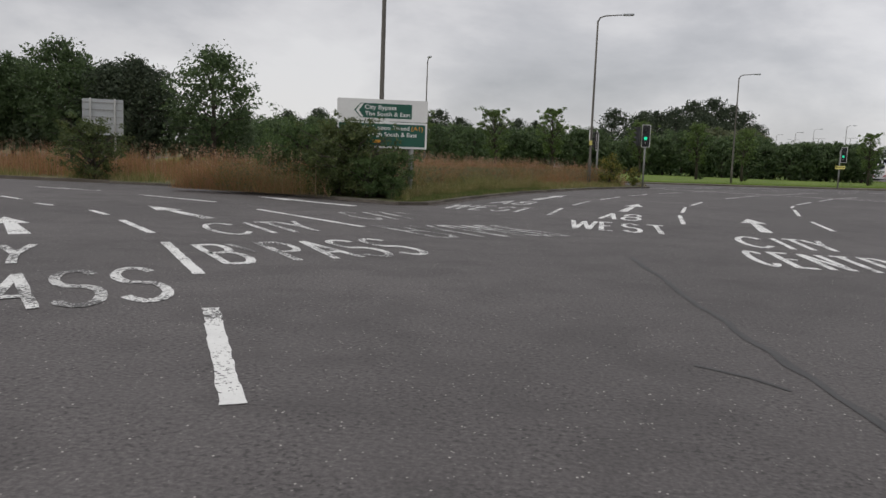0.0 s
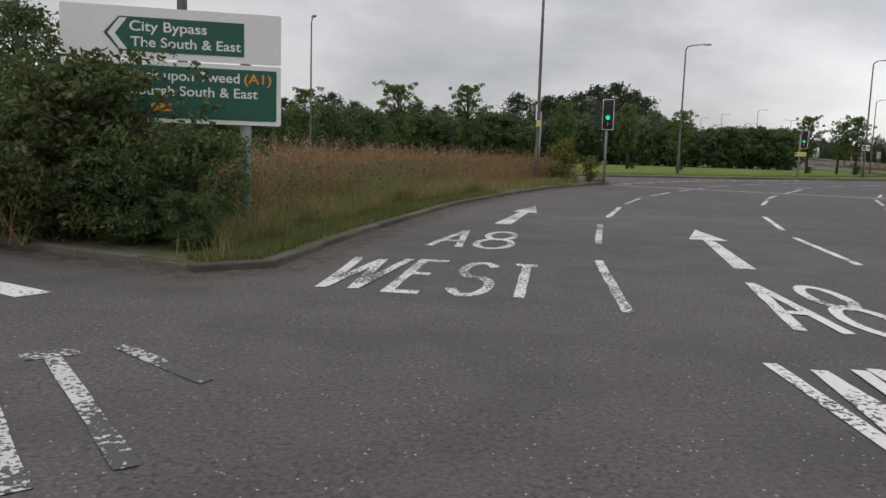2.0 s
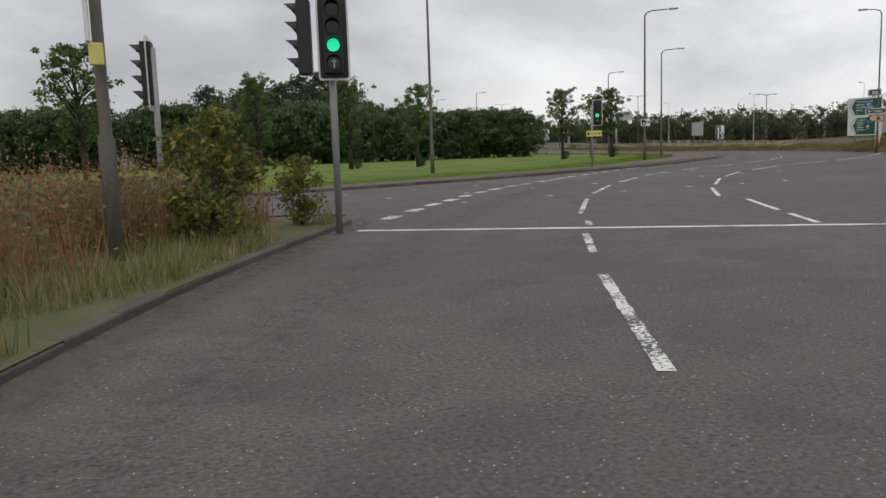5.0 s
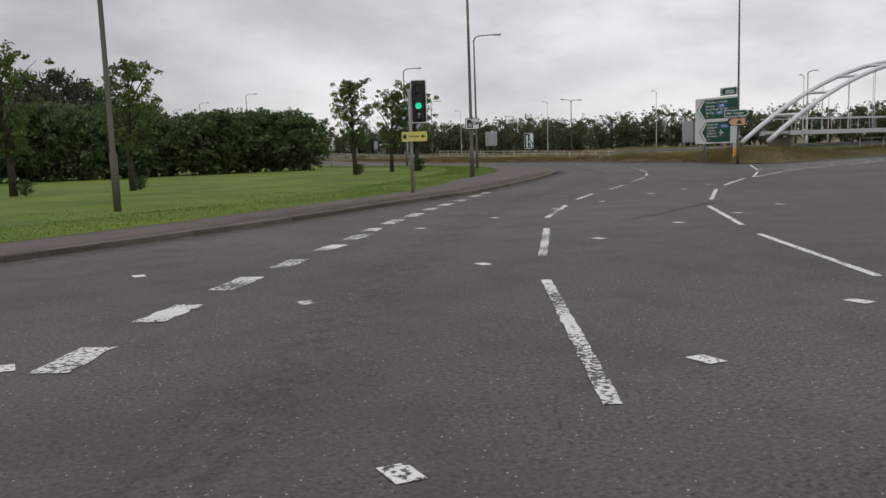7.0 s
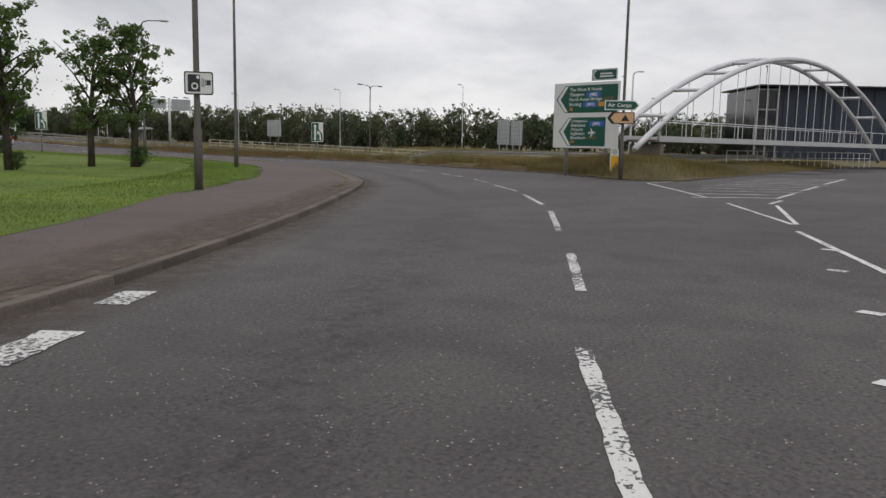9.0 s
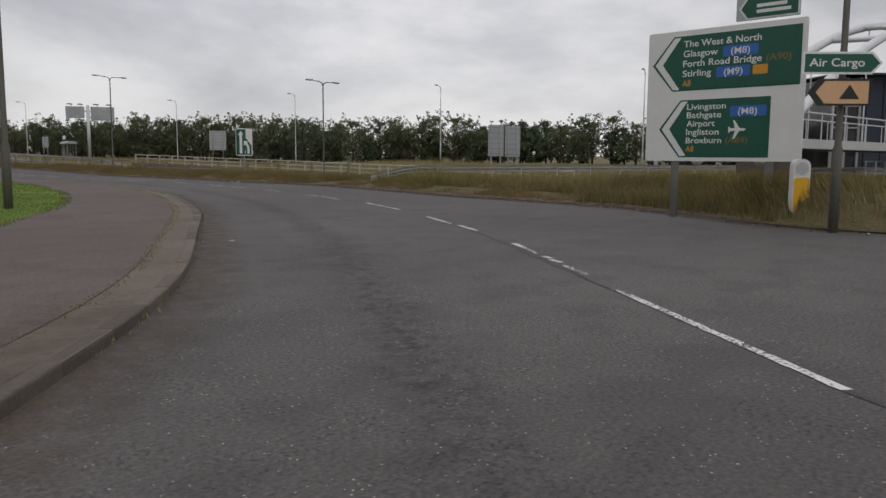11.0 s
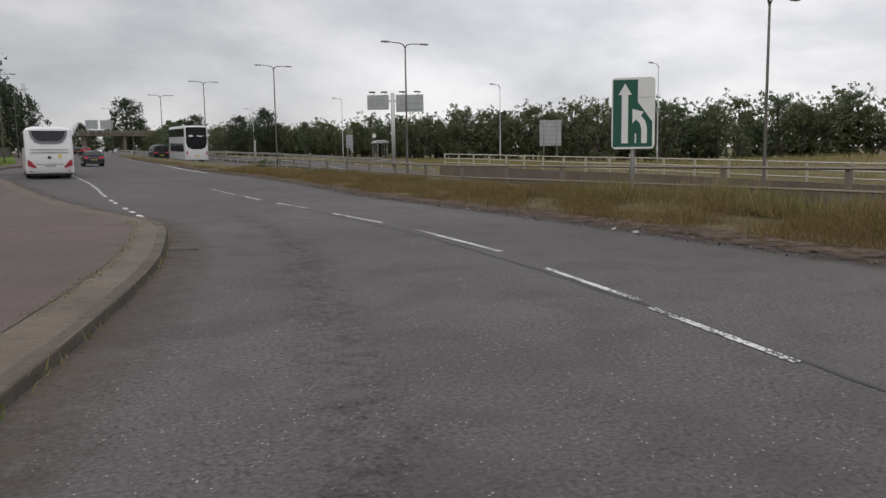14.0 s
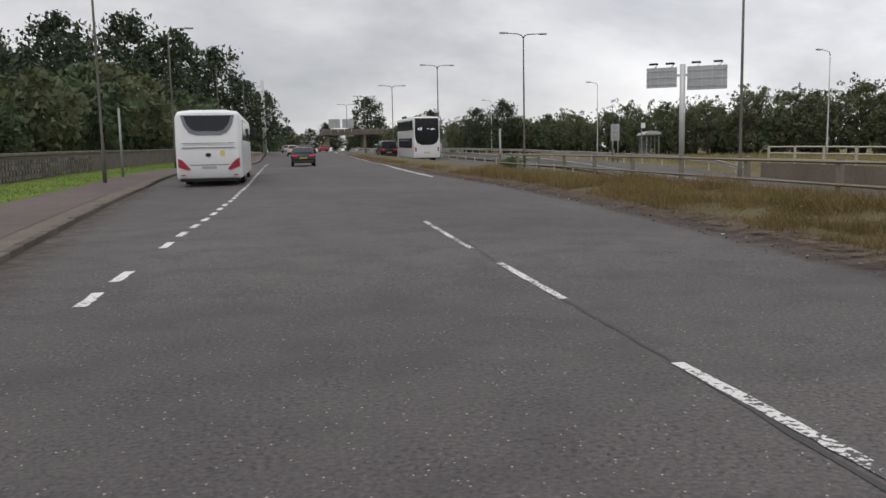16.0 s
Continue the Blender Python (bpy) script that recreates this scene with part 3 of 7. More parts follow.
def paint_quad(bm, x1, y1, x2, y2, w, lift=0.006):
    a, b = Vector((x1, y1)), Vector((x2, y2))
    n = max(2, min(40, round((b - a).length / 0.11)))
    s = Vector((-(b - a).y, (b - a).x)).normalized() * w / 2
    rng = random.Random(int(x1 * 100) + int(y1 * 7))
    row = []
    for k in range(n + 1):
        p = a + (b - a) * ((k + (rng.uniform(-0.3, 0.3) if 0 < k < n else 0)) / n)
        row.append([bm.verts.new((q.x, q.y, hz(q.x, q.y) + lift)) for q in (p + s * rng.uniform(0.78, 1.08), p - s * rng.uniform(0.78, 1.08))])
    for r, q in zip(row, row[1:]):
        bm.faces.new((r[0], r[1], q[1], q[0]))
    bmesh.ops.recalc_face_normals(bm, faces=bm.faces[:])
    for f in bm.faces:
        if f.normal.z < 0:
            f.normal_flip()


def dashes(rows, w, material):
    for r in rows:
        bm = bmesh.new()
        paint_quad(bm, *r, w)
        part("painted_line", bm, material, marks)


def flat_shape(name, pts, m2, material):
    """A flat painted outline, laid on the road by a 2D frame (origin, across, along)."""
    bm = bmesh.new()
    o, u, v = m2
    vs = []
    for x, y in pts:
        p = o + u * x + v * y
        vs.append(bm.verts.new((p.x, p.y, hz(p.x, p.y) + 0.006)))
    bm.faces.new(vs)
    bmesh.ops.triangulate(bm, faces=bm.faces[:])
    bm.normal_update()
    for f in bm.faces:
        if f.normal.z < 0:
            f.normal_flip()
    part(name, bm, material, marks)


def text_mesh(word, align="LEFT", space=1.0, thin=0.0):
    cu = bpy.data.curves.new("lettering", "FONT")
    cu.body, cu.align_x, cu.space_character, cu.resolution_u = word, align, space, 6
    cu.offset = -thin
    ob = bpy.data.objects.new("lettering", cu)
    me = bpy.data.meshes.new_from_object(ob)
    bpy.data.objects.remove(ob)
    bpy.data.curves.remove(cu)
    return me


def fit_text(word, w, h, space=1.0, thin=0.0):
    """A flat text mesh whose ink just fills w by h, from (0, 0)."""
    me = text_mesh(word, space=space, thin=thin)
    co = np.array([v.co[:] for v in me.vertices])
    lo, hi = co.min(0), co.max(0)
    for v in me.vertices:
        v.co = ((v.co.x - lo[0]) / (hi[0] - lo[0]) * w, (v.co.y - lo[1]) / (hi[1] - lo[1]) * h, 0)
    return me


def split_letters(me):
    """The letters of a flat text mesh, each as a mesh of its own; dots stay with their stems."""
    bm = bmesh.new()
    bm.from_mesh(me)
    left, groups = set(bm.verts), []
    while left:
        stack = [left.pop()]
        isle = set(stack)
        while stack:
            for e in stack.pop().link_edges:
                for v in e.verts:
                    if v in left:
                        left.discard(v)
                        isle.add(v)
                        stack.append(v)
        groups.append(isle)
    out = []
    for isle in groups:
        keep = [f for f in bm.faces if f.verts[0] in isle]
        order = {v: k for k, v in enumerate(isle)}
        piece = bpy.data.meshes.new("letter")
        piece.from_pydata([v.co[:] for v in isle], [], [[order[v] for v in f.verts] for f in keep])
        out.append(piece)
    bm.free()
    return out


def arc(cx, cy, rx, ry, a0, a1, n=9):
    return [(cx + rx * math.cos(radians(a0 + (a1 - a0) * k / n)), cy + ry * math.sin(radians(a0 + (a1 - a0) * k / n))) for k in range(n + 1)]


S_CURVE = arc(0.5, 0.745, 0.47, 0.255, 25, 240, 9) + arc(0.5, 0.255, 0.5, 0.255, 62, -155, 9)
BOWL = [(0, 1)] + arc(0.55, 0.73, 0.42, 0.27, 90, -90, 8) + [(0, 0.46)]
GLYPHS = {
    "A": [[(0, 0), (0.5, 1)], [(0.5, 1), (1, 0)], [(0.16, 0.32), (0.84, 0.32)]],
    "B": [[(0, 0)] + [(0, 1)] + arc(0.52, 0.77, 0.38, 0.23, 90, -90, 7) + [(0, 0.54)], [(0.12, 0)] + arc(0.55, 0.27, 0.45, 0.27, -90, 90, 7)],
    "C": [arc(0.5, 0.5, 0.5, 0.5, 38, 322, 14)],
    "E": [[(1, 1), (0, 1), (0, 0), (1, 0)], [(0, 0.52), (0.8, 0.52)]],
    "I": [[(0.5, 0), (0.5, 1)]],
    "N": [[(0, 0), (0, 1)], [(0, 1), (1, 0)], [(1, 0), (1, 1)]],
    "P": [[(0, 0)] + BOWL],
    "R": [[(0, 0)] + BOWL, [(0.5, 0.46), (1, 0)]],
    "S": [S_CURVE],
    "T": [[(0, 1), (1, 1)], [(0.5, 1), (0.5, 0)]],
    "W": [[(0, 1), (0.25, 0)], [(0.25, 0), (0.5, 0.96)], [(0.5, 0.96), (0.75, 0)], [(0.75, 0), (1, 1)]],
    "Y": [[(0, 1), (0.5, 0.48)], [(0.5, 0.48), (1, 1)], [(0.5, 0.5), (0.5, 0)]],
    "8": [arc(0.5, 0.75, 0.42, 0.25, -90, 270, 16), arc(0.5, 0.26, 0.5, 0.26, 90, 450, 16)],
}


def stroke(pts, wx, wy):
    """Both edges of a pen line along pts; the pen is wx wide across and wy along, as road letters are drawn out."""
    q = [Vector((x / wx, y / wy)) for x, y in pts]
    shut = (q[0] - q[-1]).length < 1e-4
    left, right = [], []
    for i, p in enumerate(q):
        a = q[i - 1] if i else (q[-2] if shut else None)
        b = q[i + 1] if i < len(q) - 1 else (q[1] if shut else None)
        d0 = (p - a).normalized() if a is not None else (b - p).normalized()
        d1 = (b - p).normalized() if b is not None else d0
        n0, n1 = Vector((-d0.y, d0.x)), Vector((-d1.y, d1.x))
        m = n0 + n1
        m = m.normalized() * min(2.2, 1 / max(0.3, m.normalized().dot(n0))) if m.length > 0.05 else n0
        left.append(p + m * 0.5)
        right.append(p - m * 0.5)
    return [(v.x * wx, v.y * wy) for v in left], [(v.x * wx, v.y * wy) for v in right]


def road_word(word, bl, br, tl, material, spans=None, other=None, wx=0.105, wy=0.17):
    """A word painted on the road by its lower left, lower right and upper left corners. spans: where each letter begins and ends along it."""
    bl, br, tl = Vector(bl), Vector(br), Vector(tl)
    u, v = (br - bl).normalized(), (tl - bl).normalized()
    wide, high = (br - bl).length, (tl - bl).length
    rng = random.Random(int(bl.x * 100))
    n = len(word)
    spans = spans or [((k + 0.06) / n, (k + 0.88) / n) for k in range(n)]
    for k, letter in enumerate(word):
        x0, x1 = spans[k][0] * wide, spans[k][1] * wide
        bm = bmesh.new()
        for j, line in enumerate(GLYPHS[letter][:1] if (other or {}).get(k) is PAINT_GONE else GLYPHS[letter]):
            pts = [(x0 + wx / 2 + x * (x1 - x0 - wx), wy / 2 + y * (high - wy)) for x, y in line]
            fine = [pts[0]]
            for p, q in zip(pts, pts[1:]):
                m = max(1, round(math.hypot(q[0] - p[0], q[1] - p[1]) / 0.3))
                fine += [(p[0] + (q[0] - p[0]) * i / m, p[1] + (q[1] - p[1]) * i / m) for i in range(1, m + 1)]
            rows = []
            for a, b in zip(*stroke(fine, wx, wy)):
                row = []
                for x, y in (a, b):
                    p = bl + u * (x + rng.uniform(-0.006, 0.006)) + v * (y + rng.uniform(-0.01, 0.01))
                    row.append(bm.verts.new((p.x, p.y, hz(p.x, p.y) + 0.006 + 0.0015 * j)))
                rows.append(row)
            for a, b in zip(rows, rows[1:]):
                bm.faces.new((a[0], a[1], b[1], b[0]))
        bm.normal_update()
        for f in bm.faces:
            if f.normal.z < 0:
                f.normal_flip()
        part("painted_letter", bm, (other or {}).get(k, material), marks)


def road_arrow(tail, tip, material, head=0.42, width=0.16, head_w=0.5):
    """A straight-ahead lane arrow."""
    a, b = Vector(tail), Vector(tip)
    v = (b - a)
    u = Vector((v.y, -v.x)).normalized()
    h = 1 - head
    flat_shape("painted_arrow", [(-width, 0), (width, 0), (width * 0.62, h), (-width * 0.62, h)], (a, u, v), material)
    flat_shape("painted_arrow", [(-head_w, h + 0.004), (head_w, h + 0.004), (0, 1)], (a, u, v), material)


dashes([(4.42, 15.15, 5.60, 12.85), (1.85, 19.3, 3.54, 16.8), (-0.43, 22.07, 1.10, 20.31), (-2.08, 23.75, -1.25, 22.95), (-4.10, 24.86, -3.42, 24.50), (-6.25, 26.54, -5.14, 25.78), (6.75, 10.4, 7.9, 7.8), (8.8, 5.6, 9.7, 3.2)], 0.14, PAINT)
dashes([(0.50, 26.14, 3.72, 23.11), (-4.23, 29.46, -1.32, 27.92), (-8.43, 30.98, -6.02, 30.45), (-13.2, 32.0, -10.6, 31.5)], 0.15, PAINT)
dashes([(7.40, 32.14, 7.05, 28.9), (8.40, 37.3, 7.75, 34.03), (8.90, 39.1, 9.88, 42.5), (10.4, 44.1, 11.55, 47.3)], 0.115, PAINT_WORN)
dashes([(12.3, 48.9, 13.8, 52.0), (14.6, 53.5, 15.55, 55.3), (16.25, 56.35, 16.6, 57.0)], 0.115, PAINT_WORN)
dashes([(14.75, 45.6, 15.9, 48.1), (12.9, 40.8, 11.88, 37.3), (11.48, 35.9, 10.85, 32.5), (10.58, 31.2, 10.16, 27.8), (16.3, 49.2, 17.8, 52.0), (19.2, 54.5, 20.0, 55.9), (20.4, 56.6, 21.9, 59.1)], 0.115, PAINT)
dashes([(16.3, 40.8, 15.7, 39.0), (16.76, 42.0, 18.4, 45.6), (15.4, 37.6, 14.4, 33.6), (13.95, 31.05, 13.43, 27.76), (19.3, 47.4, 21.2, 51.4), (22.2, 53.1, 24.0, 56.1)], 0.115, PAINT)
dashes([(12.75, 57.95, 21.7, 52.6), (21.7, 52.6, 29.5, 48.2)], 0.20, PAINT)
dashes([(14.69, 61.13, 15.16, 61.85), (15.60, 62.50, 16.07, 63.13), (16.53, 63.75, 17.01, 64.38), (17.48, 65.05, 17.95, 65.74), (18.47, 66.37, 18.90, 66.89), (19.43, 67.54, 19.96, 68.08), (20.47, 68.64, 21.06, 69.25), (21.58, 69.69, 22.12, 70.22), (22.70, 70.82, 23.28, 71.27), (23.75, 71.8, 24.35, 72.3)], 0.30, PAINT_WORN)
dashes([(24.60, 72.66, 25.0, 73.08), (25.57, 73.61, 26.26, 74.25), (26.77, 74.65, 27.44, 75.24), (28.07, 75.87, 28.67, 76.33), (29.19, 76.78, 29.76, 77.23), (30.48, 77.81, 31.03, 78.24), (31.83, 78.98, 32.50, 79.45), (33.15, 80.05, 33.6, 80.38), (13.75, 59.7, 14.2, 60.4)], 0.30, PAINT_WORN)
dashes([(19.45, 61.81, 17.2, 58.28), (23.15, 66.65, 20.68, 63.55), (24.32, 67.95, 26.76, 70.44), (30.79, 74.01, 28.2, 71.95), (34.50, 76.65, 32.16, 75.07), (36.3, 77.65, 38.48, 79.0), (40.6, 80.4, 43.84, 82.5), (45.3, 83.6, 48.1, 85.9)], 0.115, PAINT_WORN)
dashes([(24.15, 63.03, 22.14, 60.31), (27.97, 67.29, 25.43, 64.44), (32.03, 71.02, 28.95, 68.2), (33.7, 72.13, 37.3, 74.5), (39.3, 75.6, 43.6, 77.7), (44.9, 78.05, 49.7, 79.75), (44.83, 78.11, 49.5, 80.85), (51.6, 82.2, 54.5, 84.2)], 0.10, PAINT)
dashes([(54.55, 84.25, 58.5, 87.0), (50.2, 80.05, 51.9, 80.25), (52.6, 80.6, 55.98, 81.0), (58.43, 81.35, 62.43, 81.85), (65.0, 82.2, 73.0, 83.1), (58.7, 87.1, 61.0, 87.0)], 0.12, PAINT)
hatch = [(51.2 + 1.85 * k, 82.4 + 0.62 * k - max(0, k - 4) * 0.42, 53.0 + 1.95 * k, 80.6 + 0.21 * k) for k in range(11)]
dashes(hatch, 0.15, PAINT)
dashes([(51.87, 89.57, 49.4, 87.0), (53.15, 90.82, 52.6, 90.25), (53.53, 91.23, 53.38, 90.98), (53.79, 91.48, 53.67, 91.29), (54.92, 92.65, 54.02, 91.72), (57.12, 95.3, 56.33, 94.3), (58.6, 97.3, 57.3, 95.6), (61.75, 102.05, 60.05, 99.3)], 0.09, PAINT_WORN)
dashes([(64.0, 106.92, 63.63, 105.97), (63.47, 105.65, 62.8, 104.34), (62.7, 104.22, 62.64, 104.0), (65.84, 111.45, 65.28, 109.86), (67.20, 115.45, 66.68, 113.65), (67.92, 117.87, 67.36, 115.75)], 0.085, PAINT_WORN)
dashes([(69.0, 123.1, 68.4, 119.5), (69.4, 128.2, 69.16, 124.86), (69.74, 133.5, 69.6, 130.49), (70.02, 138.1, 69.9, 135.75), (70.27, 143.7, 70.06, 139.5)], 0.095, PAINT_WORN)
lay_x = [(128, 65.27), (132, 65.46), (137, 65.66), (142, 65.89), (148, 66.26), (153.5, 66.5), (163.5, 66.78), (186, 67.4), (200, 67.9)]
lay_y = [128.5, 130.25, 131.95, 133.65, 136.78, 138.2, 141.2] + [142.75 + 1.4 * k for k in range(40)]
dashes([(lerp_table(y, lay_x), y, lerp_table(y + 0.75, lay_x), y + 0.75) for y in lay_y], 0.13, PAINT)
dashes([(65.14, 130.6, 65.17, 131.0), (65.12, 131.28, 65.12, 131.68), (65.06, 131.88, 65.08, 132.2), (65.24, 129.95, 65.24, 130.1)], 0.11, PAINT_YELLOW)
dashes([(75.15, 165.5, 75.6, 178), (75.6, 178, 76.4, 190), (76.4, 190, 77.5, 214), (77.5, 214, 78.6, 238), (78.6, 238, 80.4, 275), (80.4, 275, 83.5, 330)], 0.17, PAINT)
dashes([(87.3, 128, 87.0, 172), (79.95, 128, 79.6, 184), (89.3, 128, 89.1, 176), (97.0, 120, 96.6, 176)], 0.16, PAINT)

CITY_SPANS = [(0.0, 0.36), (0.42, 0.53), (0.55, 0.79), (0.76, 1.0)]
BYPASS_SPANS = [(0.0, 0.16), (0.15, 0.29), (0.30, 0.46), (0.47, 0.63), (0.64, 0.81), (0.83, 1.0)]
WEST_SPANS = [(0.0, 0.32), (0.35, 0.53), (0.59, 0.80), (0.84, 1.0)]
A8_SPANS = [(0.0, 0.44), (0.50, 1.0)]
road_word("CITY", (2.15, 20.45), (3.47, 21.97), (0.90, 22.1), PAINT_WORN, CITY_SPANS)
road_word("BYPASS", (3.52, 17.5), (5.65, 19.6), (2.28, 19.17), PAINT_WORN, BYPASS_SPANS, {1: PAINT_GONE})
road_word("CITY", (3.4, 24.65), (4.95, 25.85), (2.15, 26.42), PAINT_FADED, [(0.0, 0.29), (0.34, 0.43), (0.48, 0.70), (0.77, 1.06)], {3: PAINT_GONE})
road_word("BYPASS", (5.32, 21.78), (7.6, 23.33), (3.78, 23.45), PAINT_FADED, [(0.0, 0.2), (0.23, 0.43), (0.48, 0.62), (0.62, 0.75), (0.74, 0.87), (0.88, 1.0)])
road_word("A8", (5.17, 33.05), (6.36, 32.88), (5.57, 35.5), PAINT_WORN, A8_SPANS)
road_word("WEST", (4.12, 29.6), (6.34, 29.32), (4.42, 31.85), PAINT_WORN, WEST_SPANS)
road_word("A8", (8.22, 28.35), (9.23, 28.1), (8.55, 30.85), PAINT, A8_SPANS)
road_word("WEST", (7.43, 25.05), (9.5, 24.55), (7.58, 27.5), PAINT, [(0.0, 0.30), (0.31, 0.47), (0.53, 0.73), (0.78, 1.0)])
road_word("CITY", (10.42, 22.9), (12.05, 22.75), (10.6, 25.1), PAINT, CITY_SPANS)
road_word("CENTRE", (10.0, 20.25), (12.6, 19.9), (10.1, 22.32), PAINT)
road_word("CITY", (0.15, 15.6), (1.66, 16.81), (-0.95, 17.2), PAINT_WORN, CITY_SPANS)
road_word("BYPASS", (1.9, 13.35), (4.05, 15.4), (0.7, 15.1), PAINT_WORN, BYPASS_SPANS, {4: PAINT_FADED})
road_arrow((6.5, 36.75), (7.66, 41.94), PAINT_WORN, 0.42, 0.155, 0.285)
road_arrow((9.11, 31.8), (10.05, 36.8), PAINT, 0.36, 0.13, 0.30)
road_arrow((11.65, 26.4), (12.32, 31.0), PAINT, 0.38, 0.13, 0.30)
road_arrow((2.06, 28.85), (-1.45, 31.1), PAINT, 0.42, 0.16, 0.30)
road_arrow((0.66, 23.25), (-1.97, 25.74), PAINT_WORN, 0.42, 0.15, 0.28)
road_arrow((-0.36, 19.3), (-2.36, 21.6), PAINT, 0.42, 0.15, 0.28)

# reflecting marker squares on the crossing lanes
for x, y in [(15.12, 68.9), (15.7, 66.1), (17.62, 69.65), (18.27, 66.71), (16.71, 63.02), (20.12, 70.4), (20.8, 67.35), (19.36, 63.53), (23.43, 68.02), (21.75, 63.75), (26.2, 68.75), (24.13, 63.98), (28.75, 69.3), (26.11, 64.1), (27.95, 64.3), (27.6, 72.8), (33.09, 70.03), (30.9, 69.58), (25.47, 72.32), (29.88, 73.48), (32.1, 74.11), (34.97, 74.95), (37.1, 75.45), (39.4, 76.2), (41.35, 76.72)]:
    bm = bmesh.new()
    s = 0.11
    vs = [bm.verts.new((x + dx * s, y + dy * s * 1.5, 0.006)) for dx, dy in ((-0.7, -0.5), (0.5, -0.7), (0.7, 0.5), (-0.5, 0.7))]
    bm.faces.new(vs)
    part("painted_square", bm, PAINT, marks)

# tar seams and cracks
def seam(pts, w=0.05):
    bm = bmesh.new()
    line = curve_points(pts, 0.35)
    rng = random.Random(int(pts[0][0] * 100))
    a = []
    for i, p in enumerate(line):
        t = (line[min(i + 1, len(line) - 1)] - line[max(i - 1, 0)]).normalized()
        s = Vector((-t.y, t.x)) * w * rng.uniform(0.3, 0.75)
        q = p + Vector((rng.uniform(-0.03, 0.03), rng.uniform(-0.03, 0.03)))
        a.append([bm.verts.new((*(q + s), hz(q.x, q.y) + 0.004)), bm.verts.new((*(q - s), hz(q.x, q.y) + 0.004))])
    for p, q in zip(a, a[1:]):
        bm.faces.new((p[0], p[1], q[1], q[0]))
    bm.normal_update()
    for f in bm.faces:
        if f.normal.z < 0:
            f.normal_flip()
    part("tar_seam", bm, SEAL, marks)


seam([(8.3, 20.5), (8.55, 17.2), (8.75, 15.0), (8.95, 13.2), (9.2, 11.6), (9.3, 10.2)], 0.06)
seam([(8.62, 13.9), (8.3, 14.3), (8.02, 14.35)], 0.03)
seam([(47.0, 84.4), (52.4, 90.2), (56.2, 94.3), (60.1, 99.3), (63.1, 104.6), (65.4, 109.5), (66.9, 114.2), (68.2, 120.0), (69.1, 126.5), (69.75, 134), (70.2, 141), (70.6, 150)], 0.042)
seam([(52.83, 96.96), (53.1, 96.7), (53.3, 96.46)], 0.025)
seam([(53.54, 96.65), (53.3, 96.3), (53.0, 95.95), (52.7, 95.55), (52.38, 95.21)], 0.026)
seam([(51.95, 95.57), (52.29, 95.21)], 0.025)
dashes([(52.31, 96.3, 52.45, 96.42)], 0.09, PAINT_FADED)



soft_strip("tyre_track", "dark worn streak along the lane", curve_points([(44.5, 85.2), (48.0, 88.9), (51.0, 92.3), (54.0, 96.0), (57.0, 100.2), (59.4, 104.1), (62.0, 109.3), (63.8, 113.8), (65.2, 118.2), (66.3, 122.0), (67.2, 127.0), (67.6, 133.0)], 0.8), -0.42, 0.42, TYRE_TRACK, 0.0025, parent=marks)
soft_strip("tyre_track", "faint dark streak along the lane", curve_points([(7.0, 42), (9.6, 49.5), (13.5, 56.5), (18.6, 64.0), (25.0, 70.9), (33.0, 77.6), (41.0, 83.0), (45.5, 86.6)], 0.8), -0.6, 0.6, TYRE_TRACK, 0.0025, (0.0, 0.35, 0.6, 0.35, 0.0), marks)
seam([(26.76, 72.69), (27.0, 72.13), (27.17, 71.73), (27.45, 71.21), (27.64, 70.76), (27.92, 70.25)], 0.018)
seam([(24.4, 73.9), (24.92, 73.88), (25.25, 73.86), (25.64, 73.91)], 0.018)
scrape = curve_points([(28.23, 70.25), (29.18, 70.49), (29.93, 70.65), (31.14, 71.03), (34.3, 72.0)], 0.3)
soft_strip("scrape_mark", "faint reddish scrape on the tarmac", scrape, -0.11, 0.11, DIRT, 0.004, (0.0, 0.7, 0.9, 0.6, 0.0), marks)


kerb_run("worn grey concrete kerb round a grassed island", isle_line, lambda c: c.x > -9 and c.y < 60.5, LOW_KERBS)
kerb_run("grey concrete kerb along the pavement", bank_line, lambda c: 12 < c.x < 66.5 and c.y < 165)

# ---------- verges ----------
isle_a = [p for p in isle_line]
half = max(range(len(isle_a)), key=lambda i: isle_a[i].x)
front = isle_a[:half]
n_in = len(front)
back = [isle_a[min(len(isle_a) - 1, half + int((n_in - 1 - i) * (len(isle_a) - 1 - half) / (n_in - 1)))] for i in range(n_in)]
tagged(ribbon("verge", front, back, ROUGH_TURF, 0.075), "raised traffic island of rough dry turf", "grass verge", kind="structure")
rim = [p for p in isle_line[:half + 1] if p.x > -9]
tagged(ribbon("verge_edge", rim, shift(rim, 1.5), EDGE_TURF, 0.080, dz_right=0.084), "trodden green turf behind the island kerb", "grass verge", kind="structure")
tagged(ribbon("gutter", shift(rim, -0.42), rim, GUTTER, 0.003), "brown grit in the gutter of the island", "road", kind="structure")

